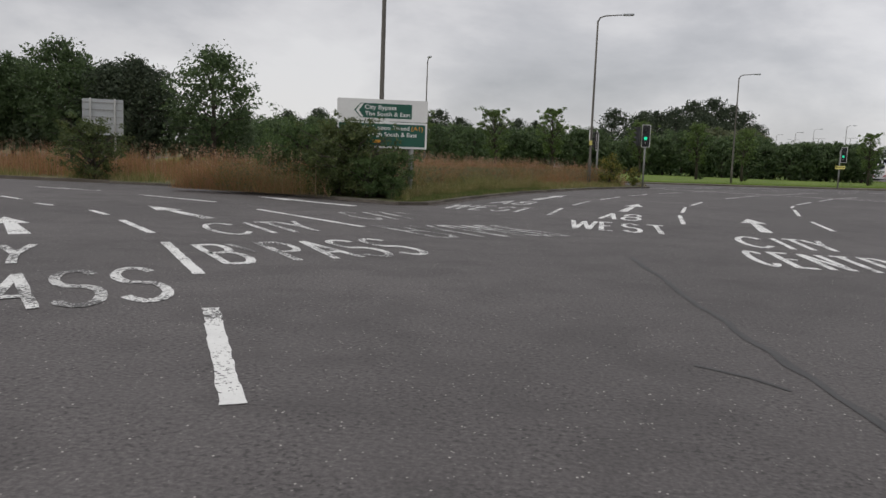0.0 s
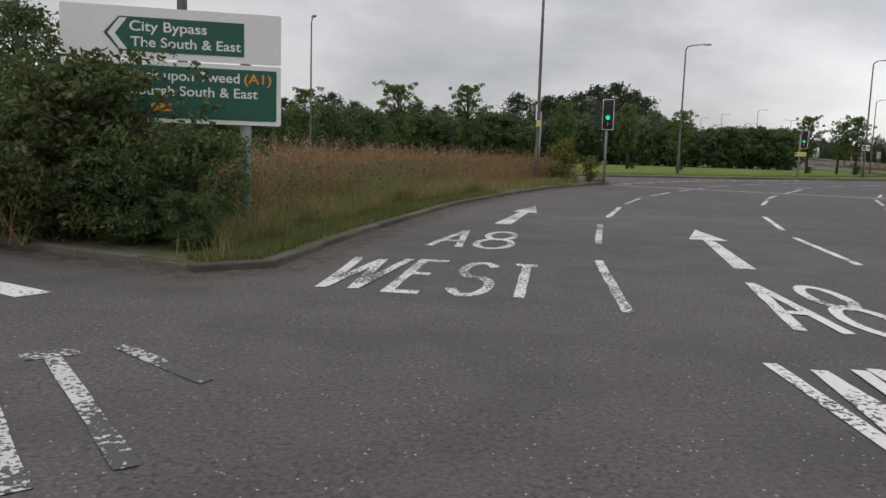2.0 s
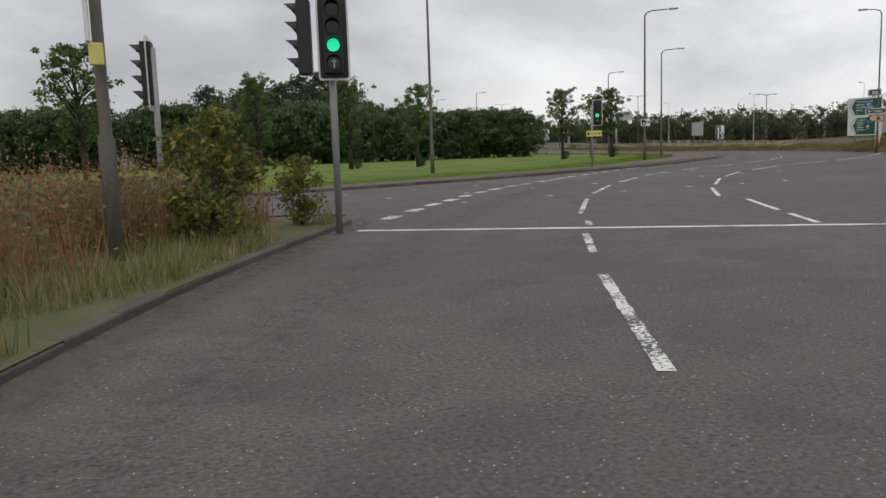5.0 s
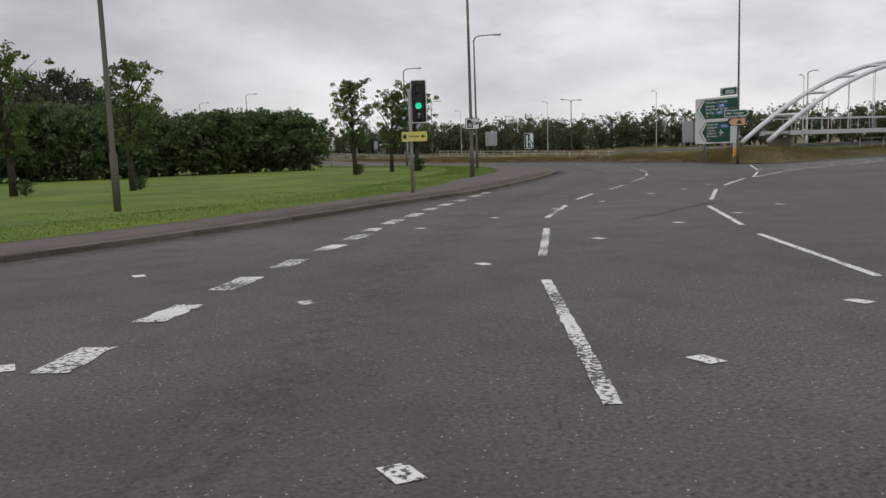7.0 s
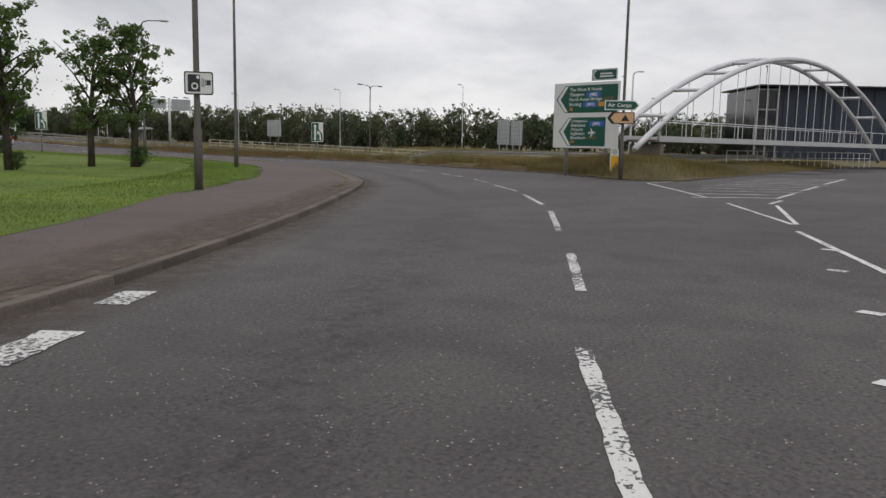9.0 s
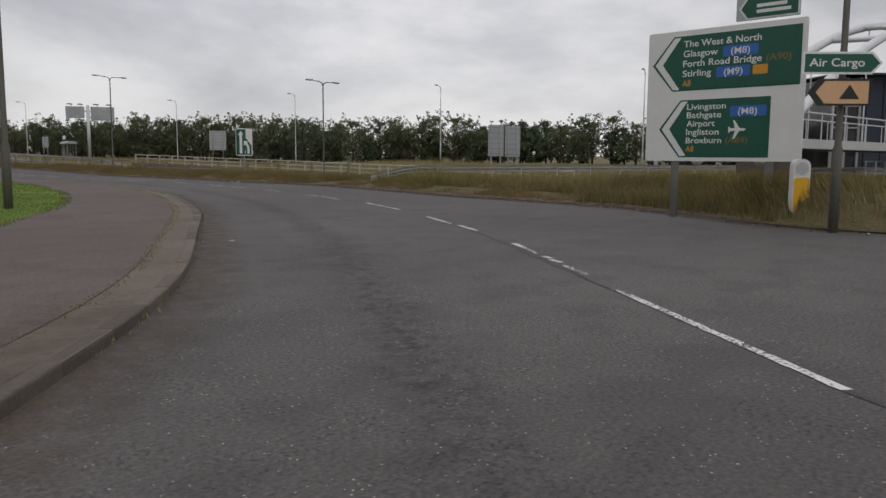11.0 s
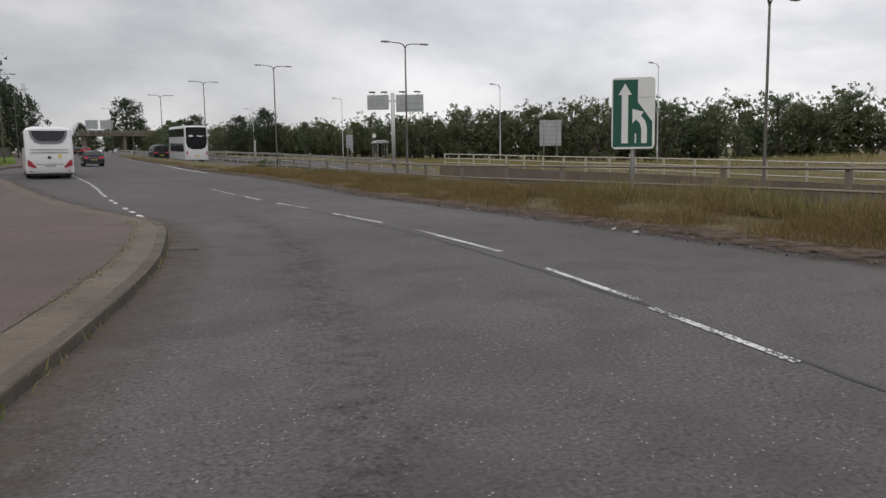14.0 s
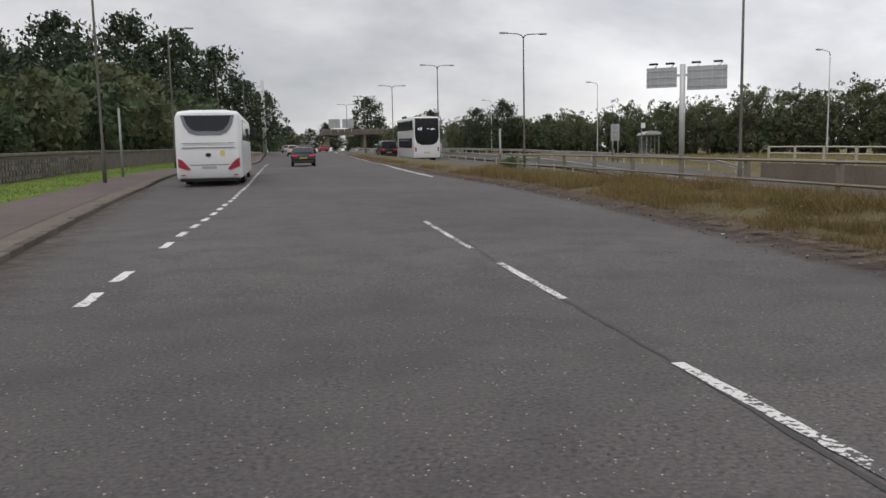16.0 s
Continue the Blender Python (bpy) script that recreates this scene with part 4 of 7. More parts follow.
pave_in = []
for i, p in enumerate(bank_line):
    w = lerp_table(p.x + max(0, p.y - 100) * 0.3, [(-60, 1.8), (14, 1.7), (28, 2.0), (33, 2.3), (37, 2.8), (42, 3.7), (47, 3.9), (53, 3.5), (58, 3.2), (66, 3.2), (73, 3.1), (78, 2.75), (95, 2.65)])
    t = (bank_line[min(i + 1, len(bank_line) - 1)] - bank_line[max(i - 1, 0)]).normalized()
    pave_in.append(p + Vector((-t.y, t.x)) * w)
strip_w = [0.54 if 44 < p.x and p.y > 88 else 0.36 for p in bank_line]
edge_in = [a + (b - a).normalized() * w for a, b, w in zip(bank_line, pave_in, strip_w)]
k0 = next(i for i, p in enumerate(bank_line) if p.x > -30)
tagged(ribbon("pavement", edge_in[k0:], pave_in[k0:], RED_TARMAC, 0.10), "reddish grey tarmac pavement beside the road", "pavement", kind="structure")
tagged(ribbon("pavement_edging", bank_line[k0:], edge_in[k0:], EDGING, 0.094), "sandy paved strip behind the kerb", "pavement", kind="structure")
low = [p for p in bank_line if 12 < p.x and p.y < 165]
dirty = [p for p in bank_line if 22 < p.x < 49 and p.y < 93]
soft_strip("dirt", "sandy dirt swept over the edge of the pavement", dirty, 0.12, 1.3, DIRT, 0.106, (0.9, 1.0, 0.8, 0.45, 0.0))
soft_strip("dirt", "reddish dirt lying in the gutter by the pavement", low, -0.75, -0.02, DIRT, 0.004, (0.0, 0.25, 0.55, 0.9))
soft_strip("dirt", "brown dirt lying along the island kerb", rim, -0.7, -0.02, DIRT, 0.004, (0.0, 0.25, 0.55, 0.95))
lawn_in = [Vector((p.x - 60 * smooth((p.x + 10) / 30) * 0.5 - (8 if p.y > 130 else 22), p.y + (55 if p.y < 100 else max(6, 55 - (p.y - 100) * 1.2)))) for p in pave_in]
lawn = tagged(ribbon("lawn", pave_in[k0:], lawn_in[k0:], TURF, 0.105, dz_right=0.25), "mown green grass verge", "lawn", kind="structure")
tip = next(i for i, p in enumerate(rough_line) if p.x < 61.2)
side_a = rough_line[tip:]
side_b = [Vector((p.x + min(1.0 + 1.6 * smooth(i / 12), max(0.3, 79.7 - p.x) if p.y > 165 else 9), p.y)) for i, p in enumerate(side_a)]
tagged(ribbon("verge", side_a, side_b, VERGE_TURF, 0.03, dz_right=0.36), "strip of yellowed unmown grass beside the road", "grass verge", kind="structure")
cape = [p for p in rough_line if p.y < 97.5]
cape_in = [Vector((max(63.6, p.x + 0.5), 91.6 + 0.035 * (max(63.6, p.x) - 64))) if p.y < 91 or p.x > 66 else Vector((p.x + 2.3, p.y - 0.4)) for p in cape]


def bank_z(d, x):
    return 0.03 + (0.44 + 0.26 * smooth((72 - x) / 6)) * smooth(d / (2.6 - 1.4 * smooth((66 - x) / 3)))


bm = bmesh.new()
rows = []
for a, b in zip(cape, cape_in):
    rows.append([])
    for k in range(9):
        p = a.lerp(b, k / 6)
        d = (p - a).length
        rows[-1].append(bm.verts.new((p.x, p.y, bank_z(d, p.x) if k < 7 else (0.22 if k == 7 else -0.15))))
for a, b in zip(rows, rows[1:]):
    for k in range(8):
        bm.faces.new((a[k], a[k + 1], b[k + 1], b[k]))
bm.normal_update()
if sum(f.normal.z for f in bm.faces) < 0:
    bmesh.ops.reverse_faces(bm, faces=bm.faces[:])
tagged(part("verge", bm, VERGE_TURF), "low grassy bank at the point of the exit", "grass verge", kind="structure")
soft_strip("earth", "leaf-strewn reddish earth along the edge of the road", side_a[::-1], -0.75, 0.45, EARTH, 0.004, (0.0, 0.35, 0.8, 1.0, 1.0, 0.9), None, 0.10, "earth")


# ---------- plants ----------
def leaf_mesh(name, centres, sizes, seed, squash=1.0, simple=False):
    """Small folded leaf sprays round the given points, each its own loose piece."""
    rng = np.random.default_rng(seed)
    c = np.asarray(centres, float)
    n = len(c)
    a = rng.normal(size=(n, 3))
    a[:, 2] *= squash
    a /= np.linalg.norm(a, axis=1)[:, None]
    b = np.cross(a, rng.normal(size=(n, 3)))
    b /= np.linalg.norm(b, axis=1)[:, None]
    s = np.asarray(sizes)[:, None]
    k = np.cross(a, b) * s * 0.22
    vs = np.stack([c - a * s, c + b * s * 0.55 + k, c + a * s, c - b * s * 0.55 + k], 1).reshape(-1, 3)
    fs = np.arange(4 * n).reshape(n, 4)
    tri = np.concatenate([fs[:, [0, 1, 2]], fs[:, [0, 2, 3]]])
    if simple:
        vs = np.stack([c - a * s * 0.8 + k, c + b * s * 0.7, c + a * s * 0.8 - b * s * 0.35], 1).reshape(-1, 3)
        tri = np.arange(3 * n).reshape(n, 3)
    me = bpy.data.meshes.new(name)
    me.from_pydata(vs.tolist(), [], tri.tolist())
    me.update()
    return me


def limb_tree(height, spread, base, seed, limbs=14, twigs=5, sides=5, rise=(0.1, 0.5)):
    """Trunk and limbs as one mesh, and the twig tips that carry leaves."""
    rng = random.Random(seed)
    bm = bmesh.new()
    r0 = height * 0.018 + 0.03
    top = Vector((rng.uniform(-0.3, 0.3), rng.uniform(-0.3, 0.3), height * 0.93))
    trunk = [Vector((0, 0, -0.15)), Vector((rng.uniform(-0.1, 0.1), rng.uniform(-0.1, 0.1), height * 0.35)), Vector((top.x * 0.6, top.y * 0.6, height * 0.65)), top]
    tube(bm, trunk, [r0 * 1.25, r0 * 0.8, r0 * 0.5, r0 * 0.12], 7)
    tips, limb_meshes = [], []
    for k in range(limbs):
        u = base + (0.96 - base) * (k + rng.random()) / limbs
        p = trunk[0].lerp(top, u)
        ang = k * 2.4 + rng.uniform(-0.5, 0.5)
        shape = math.sin(math.pi * min(1, max(0.08, (u - base) / (1 - base) * 0.82 + 0.16)))
        reach = spread * shape * rng.uniform(0.75, 1.1)
        out = Vector((math.cos(ang), math.sin(ang), 0))
        q = p + out * reach + Vector((0, 0, reach * rng.uniform(*rise)))
        mid = p.lerp(q, 0.5) + Vector((0, 0, reach * 0.12))
        rr = r0 * (1.05 - u) * 0.6 + 0.01
        lb = bm if sides == 3 else bmesh.new()
        tube(lb, [p, mid, q], [rr, rr * 0.6, rr * 0.2], sides, sides > 3)
        if lb is not bm:
            limb_meshes.append(lb)
        for j in range(twigs):
            w = p.lerp(q, 0.35 + 0.65 * (j + rng.random()) / twigs)
            tips.append((w + Vector((rng.gauss(0, 1), rng.gauss(0, 1), rng.gauss(0, 0.7))) * reach * 0.22, reach))
    tips.append((top, spread * 0.4))
    return bm, tips, limb_meshes


def make_tree(name, label, category, height, spread, base, seed, leaves, size, leaf, limbs=14, twigs=5, fill=0.34, m=None, simple=False, shell=0.33, rise=(0.1, 0.5)):
    t = thing(name, label, category, m)
    bm, tips, limb_meshes = limb_tree(height, spread, base, seed, limbs, twigs, 3 if simple else 5, rise)
    part("trunk", bm, BARK, t, flat_shade=False)
    for lb in limb_meshes:
        part("limb", lb, BARK, t, flat_shade=False)
    rng = np.random.default_rng(seed)
    per = max(1, int(leaves * (1 - shell)) // len(tips))
    cs = []
    for p, reach in tips:
        r = max(0.25, spread * fill) * rng.uniform(0.6, 1.15)
        d = rng.normal(size=(per, 3))
        d /= np.linalg.norm(d, axis=1)[:, None]
        d *= (rng.random((per, 1)) ** 0.45) * r
        d[:, 2] *= 0.72
        cs.append(np.array(p) + d)
    mid = (base + 1) / 2 * height
    d = rng.normal(size=(int(leaves * shell) + 1, 3))
    d /= np.linalg.norm(d, axis=1)[:, None]
    d *= rng.uniform(0.6, 1.0, (len(d), 1)) * np.array([[1 + 0.3 * noise.noise(Vector(v) * 2.3 + Vector((seed, 0, 0)))] for v in d])
    cs.append(d * [spread * 0.92, spread * 0.92, (1 - base) / 2 * height * 0.93] + [0, 0, mid])
    cs = np.concatenate(cs)
    cs = cs[cs[:, 2] > 0.02]
    mesh_part("crown", leaf_mesh("crown", cs, rng.uniform(0.5, 1.4, len(cs)) * size, seed, 1.0, simple), leaf, t)
    return t


def plant(src, x, y, s=1.0, turn=0.0, z=None, sz=None, label="", group=""):
    """Another tree or shrub like src, at a place and size."""
    m = Matrix.Translation((x, y, (hz(x, y) if z is None else z) + 0.0)) @ Matrix.Rotation(turn, 4, "Z")
    ob = copy_thing(src, m)
    ob.scale = (s, s, s if sz is None else sz)
    if label or group:
        tagged(ob, label, group=group)
    return ob


oaks = [make_tree("tree", "dark leafy broad-crowned tree at the wood's edge", "tree", 12, 4.2, 0.12, 11 + k, 6800, 0.225, (LEAF_HEDGE, LEAF_DEEP, LEAF_HEDGE)[k], 26, 7, 0.20, Matrix.Translation(((-20.5, 69.8, 0), (-27.5, 71.5, 0), (-33.5, 70.5, 0))[k]), True) for k in range(3)]
for k, ob in enumerate(oaks):
    ob.scale = ((0.92, 0.92, 0.84), (0.8, 0.8, 0.74), (0.8, 0.8, 0.70))[k]
far_oaks = [make_tree("tree", "tall dark tree of the wood behind the stone wall", "tree", 12, 4.2, 0.08, 21 + k, 4600, 0.285, LEAF_DEEP, 22, 7, 0.20, Matrix.Translation(((22, 222, 0.9), (30, 232, 1.2), (38, 240, 1.4))[k]), True) for k in range(3)]
for k, ob in enumerate(far_oaks):
    ob.scale = (1.3, 1.3, 1.35)
saplings = [make_tree("sapling", "young slender tree on the mown verge", "tree", 6.0, 1.55, 0.26, 31 + k, 5200, 0.075, SAPLING_LEAF, 24, 6, 0.17, Matrix.Translation(((15.9, 94.2, 0.2), (42.4, 104.3, 0.2))[k]), False, 0.03, (0.5, 1.5)) for k in range(2)]
shrubs = [make_tree("shrub", "dense dark green hedge shrub", "shrub", 5.6, 2.6, 0.02, 51 + k, 3500, 0.21, (LEAF_DARK, LEAF_HEDGE, LEAF_DARK)[k], 30, 7, 0.20, Matrix.Translation((49.0 - 3.4 * k, 127.6 + 0.6 * k, 0.1)), True, 0.2, (0.3, 1.1)) for k in range(3)]
far_shrubs = [make_tree("shrub", "dark green undergrowth below the trees", "shrub", 5.6, 2.6, 0.02, 61 + k, 1500, 0.30, (LEAF_OLIVE, LEAF_WOOD)[k], 12, 5, 0.27, Matrix.Translation((38.0 - 4 * k, 172.0 + 2 * k, 0.4)), True) for k in range(2)]
birches = [make_tree("tree", "grey-green young tree in a roadside belt", "tree", 7.5, 2.7, 0.02, 71 + k, 1700, 0.19, (LEAF_OLIVE, LEAF_WOOD, LEAF_OLIVE)[k], 26, 6, 0.15, Matrix.Translation((121 + 3 * k, 178 - 7 * k, -0.6)), True, 0.05, (0.7, 1.7)) for k in range(3)]


def belt(src, pts, step, rows, gap, s0, s1, seed, back, group, sz=1.0):
    """A belt of trees along a line, several rows deep towards back."""
    r = random.Random(seed)
    line = curve_points(pts, step)
    for k in range(rows):
        for p in line:
            if r.random() < 0.06:
                continue
            q = p + Vector(back) * (k * gap) + Vector((r.uniform(-0.35, 0.35), r.uniform(-0.35, 0.35))) * step
            s = r.uniform(s0, s1)
            plant(src[r.randrange(len(src))], q.x, q.y, s, r.uniform(0, 6.28), sz=s * sz * r.uniform(0.88, 1.12), group=group)


belt(oaks, [(-60, 70), (-44, 70), (-26, 73)], 3.6, 2, 6.0, 0.68, 0.84, 1, (-0.5, 1), "trees of the wood by the exit")
belt(far_shrubs, [(-64, 72), (-36, 72), (-19, 73.5)], 3.2, 1, 3.0, 0.75, 1.0, 19, (0, 1), "undergrowth of the wood by the exit")
belt(far_oaks, [(-60, 150), (-38, 158), (-15, 170), (0, 186), (10, 196), (20, 202), (30, 208), (36, 218)], 7.5, 1, 9.0, 0.66, 0.9, 2, (-0.6, 1), "distant trees beyond the hedge")
for k, (x, y, h) in enumerate([(44, 234, 18.8), (50, 243, 20.3), (55.5, 246, 18.6), (61.0, 252, 17.0), (65.0, 262, 12.8), (67.8, 285, 12.5), (38, 224, 16.2), (47, 228, 14.5), (33, 221, 15.0), (28, 214, 14.0), (52.5, 232, 13.0), (57, 240, 13.0), (41, 216, 13.0)]):
    plant(far_oaks[k % 3], x, y, h / 12 * 0.9, x, sz=h / 12, label="tall dark tree of the wood behind the stone wall", group="trees of the wood")
belt(shrubs, [(-44, 118), (-20, 122), (4, 125), (24, 126), (42, 127), (50.2, 126.8)], 2.4, 2, 3.0, 0.90, 1.14, 3, (-0.15, 1), "hedge shrubs behind the lawn")
belt(shrubs, [(-30, 96), (-14, 94), (2, 98)], 5.0, 2, 4.0, 0.7, 0.95, 9, (-0.4, 1), "shrubs on the bank")
belt(birches, [(168, 100), (152, 128), (138, 152), (127, 178), (121, 206), (117, 240), (108, 290), (101, 350)], 2.6, 2, 3.2, 0.46, 0.92, 4, (1, 0.25), "trees of the roadside belt")
belt(far_shrubs, [(170, 104), (154, 131), (140, 155), (129, 180), (123, 208), (119, 242), (110, 292)], 2.4, 1, 3.0, 0.8, 1.12, 15, (1, 0.25), "undergrowth of the roadside belt")
belt(birches, [(205, 90), (176, 140), (158, 180), (150, 215)], 6.0, 1, 4.0, 0.85, 1.1, 14, (1, 0.25), "trees of the roadside belt")
belt(far_shrubs, [(38, 176), (48, 190), (53.5, 206), (57.5, 226), (61, 250)], 3.4, 2, 5.0, 1.0, 1.6, 5, (-1, 0.2), "undergrowth behind the stone wall")
belt(far_oaks, [(34, 330), (52, 380), (66, 430), (90, 446), (120, 442), (150, 430)], 6.5, 1, 6, 0.75, 1.05, 6, (0, 1), "distant trees along the road")
belt(far_shrubs, [(56, 350), (64, 400), (76, 436), (98, 444), (122, 438)], 4.5, 1, 5, 1.0, 1.5, 26, (0, 1), "undergrowth of the distant trees")
belt(far_shrubs, [(101, 300), (106, 340), (113, 380), (121, 397)], 4.5, 1, 5, 1.0, 1.5, 27, (1, 0), "undergrowth beside the far carriageway")
for x, y, s in [(107.6, 430, 1.8), (101, 250, 0.62), (109, 262, 0.8), (104, 300, 0.8)]:
    plant(far_oaks[0], x, y, s, x, label="rounded tree standing beyond the dual carriageway")
for k, (x, y, s) in enumerate([(22.3, 97.5, 1.03), (26.9, 96.8, 0.96), (47.0, 107.3, 0.95), (48.4, 106.3, 1.05), (2.1, 75.0, 0.95), (6.8, 84.0, 1.08), (-6.5, 86, 1.0)]):
    plant(saplings[k % 2], x, y, s, k * 1.3, z=0.15)
near_bush = [make_tree("bush", "overgrown green bush growing against the road sign", "bush", 2.2, 1.35, 0.02, 91 + k, 8000, 0.045, (LEAF_BUSH, LEAF)[k], 30, 7, 0.17, Matrix.Translation(((1.35, 32.15, 0.08), (-0.75, 33.6, 0.08))[k]), False, 0.05, (0.3, 0.9)) for k in range(2)]
plant(near_bush[0], 0.35, 32.4, 0.9, 2.0, z=0.08)
plant(near_bush[1], 2.35, 32.2, 0.62, 1.0, z=0.08, label="low green bush at the foot of the road sign")
plant(near_bush[1], -1.9, 34.4, 0.8, 3.0, z=0.08, label="green bush among dry grass")
for x, y, k in [(-0.2, 32.55, 0.62), (0.8, 31.95, 0.62), (1.75, 31.6, 0.55), (2.55, 31.35, 0.30), (-1.3, 33.4, 0.62)]:
    plant(near_bush[int(x > 1)], x, y, k, 5 * x, z=0.08, label="low spreading bush hanging over the island kerb")
plant(near_bush[0], -9.9, 36.3, 0.95, 0.4, z=0.08, label="lone round bush at the edge of the island")
yellow = make_tree("bush", "bush with yellowing leaves beside a lamp post", "bush", 2.0, 0.75, 0.05, 95, 2600, 0.055, LEAF_YELLOW, 12, 5, 0.4, Matrix.Translation((10.3, 56.6, 0.08)), False, 0.08)
plant(yellow, 12.0, 58.9, 0.62, 2.0, z=0.08, label="reddish dry shrub beside the signal post")
for x, y, s in [(42.6, 104.2, 0.3), (22.7, 97.3, 0.3), (48.6, 106.2, 0.4), (27.3, 97.2, 0.26)]:
    plant(near_bush[1], x, y, s, x, z=0.15, label="small clump of suckers at the foot of a young tree")


# ---------- grass ----------
def grass(name, pts, heights, widths, material, label, seed, lean=0.35):
    """Loose upright blades at the given points, each a bent pair of triangles."""
    rng = np.random.default_rng(seed)
    p = np.asarray(pts, float)
    n = len(p)
    h = np.asarray(heights)[:, None]
    w = np.asarray(widths)[:, None]
    a = rng.uniform(0, 2 * np.pi, n)
    side = np.stack([np.cos(a), np.sin(a), np.zeros(n)], 1)
    b = rng.uniform(0, 2 * np.pi, n)
    bend = np.stack([np.cos(b), np.sin(b), np.zeros(n)], 1) * rng.uniform(0.05, 1.0, n)[:, None] * lean
    up = np.array([0, 0, 1.0])
    mid = p + (up * 0.6 + bend * 0.35) * h
    if h.max() < 0.62 or w.min() > 0.0075:
        vs = np.stack([p - side * w * 1.2, p + side * w * 1.2, p + (up + bend) * h], 1).reshape(-1, 3)
        fs = 3 * np.arange(n)[:, None] + [0, 1, 2]
    else:
        vs = np.stack([p - side * w, p + side * w, mid + side * w * 0.7, mid - side * w * 0.7, p + (up + bend) * h], 1).reshape(-1, 3)
        k = 5 * np.arange(n)[:, None]
        fs = np.concatenate([k + [0, 1, 2], k + [0, 2, 3], k + [3, 2, 4]])
    me = bpy.data.meshes.new(name)
    me.from_pydata(vs.tolist(), [], fs.tolist())
    me.update()
    return tagged(mesh_part(name, me, material), label, "grass", kind="stuff")


def strip_points(line, off0, off1, n, seed, dz=0.1, power=1.0, clump=0.0, inside=None):
    """Random places on the left of a line, between two distances from it."""
    rng = np.random.default_rng(seed)
    out = []
    m = len(line) - 1
    while len(out) < n:
        u = rng.random() * m
        i = int(u)
        p = line[i].lerp(line[i + 1], u - i)
        t = (line[i + 1] - line[i]).normalized()
        d = off0 + (off1 - off0) * rng.random() ** power
        q = p + Vector((-t.y, t.x)) * d
        if inside is not None and not inside(q, d):
            continue
        if clump and noise.noise(Vector((q.x * 0.55, q.y * 0.55, seed))) < rng.uniform(-0.75, 0.45) * clump:
            continue
        out.append((q.x, q.y, hz(q.x, q.y) + dz))
    return np.array(out)


def between(line, lo, hi):
    return [p for p in line if lo(p) and hi(p)]


tip_i = min(range(len(isle_line)), key=lambda i: isle_line[i].y)
east = isle_line[tip_i:half + 2]
west = isle_line[max(0, tip_i - 48):tip_i + 1]
rg = np.random.default_rng(77)


def tall(line, off0, off1, n, seed, h0, h1, material, label, w=0.007, power=1.0, clump=0.8, lean=0.35, dz=0.09, inside=None):
    pts = strip_points(line, off0, off1, n, seed, dz, power, clump, inside)
    grass("tall_grass", pts, np.random.default_rng(seed).uniform(h0, h1, n) * [1.0 + 0.6 * noise.noise(Vector((p[0] * 0.6, p[1] * 0.6, 3.0))) for p in pts], np.full(n, w), material, label, seed, lean)
    return pts


def fuzz(name, line, off0, off1, n, seed, z0, z1, size, material, label, inside, clump=0.5):
    """A haze of small seed and leaf flecks among tall grass."""
    p = strip_points(line, off0, off1, n, seed, 0.08, 0.8, clump, inside)
    r = np.random.default_rng(seed)
    p[:, 2] += r.uniform(z0, z1, n) * [1.0 + 0.6 * noise.noise(Vector((q[0] * 0.6, q[1] * 0.6, 3.0))) for q in p]
    tagged(mesh_part(name, leaf_mesh(name, p, r.uniform(0.4, 1.3, n) * size, seed, 1.0, True), material), label, "grass", kind="stuff")


EAST_EDGE = [(30.2, 3.2), (30.65, 3.5), (31.4, 3.64), (32.4, 3.77), (34.4, 4.12), (37.6, 4.77), (41.3, 5.57), (44.9, 6.67), (49, 8.02), (53, 9.62), (56.4, 11.3), (59.2, 12.8), (61, 12.3)]
on_isle = lambda q, d: q.x < lerp_table(q.y, EAST_EDGE) - min(1.7, d * 0.8) + 0.12 and q.y < 60.3 and ((q.x - 0.6) / 2.4) ** 2 + ((q.y - 32.2 + 0.5 * (q.x - 0.6)) / 0.95) ** 2 > 1
near_east = [p for p in east if p.y < 46]
far_east = [p for p in east if p.y >= 45]
tall(near_east, 1.9, 8.5, 30000, 101, 0.35, 0.98, BLADE_DRY, "tall dry russet grass on the island", 0.0042, 0.75, 0.6, 1.5, inside=on_isle)
tall(near_east, 1.5, 7.0, 12000, 112, 0.35, 1.0, BLADE_MIX, "tall olive grass among the russet stalks", 0.0045, 0.9, 0.8, 1.2, inside=on_isle)
tall(near_east, 0.7, 3.0, 24000, 102, 0.12, 0.55, BLADE_MIX, "yellow-green grass at the island's edge", 0.0042, 0.9, 0.2, 1.3, inside=on_isle)
fuzz("grass_flowers", near_east, 1.6, 7.5, 60000, 141, 0.12, 1.02, 0.026, BLADE_DRY, "russet and tan flower heads of the tall grass", on_isle)
fuzz("grass_flowers", near_east, 0.9, 5.0, 30000, 142, 0.05, 0.55, 0.027, BLADE_MIX, "yellow-green leaves low in the tall grass", on_isle)
fuzz("grass_flowers", far_east, 1.4, 7.5, 14000, 143, 0.25, 1.1, 0.04, BLADE_DRY, "russet flower heads towards the signals", on_isle)
fuzz("weed_leaves", near_east, 1.6, 7.0, 26000, 161, 0.10, 0.98, 0.034, RUST_LEAF, "rust-brown leaves of dying weeds", on_isle, 1.6)
fuzz("weed_leaves", near_east, 1.3, 6.0, 22000, 162, 0.05, 0.80, 0.036, LEAF_OLIVE, "dull green leaves of tall weeds", on_isle, 1.6)
fuzz("weed_leaves", far_east, 1.3, 6.0, 9000, 163, 0.05, 1.0, 0.05, RUST_LEAF, "rust-brown weeds towards the signals", on_isle, 1.4)
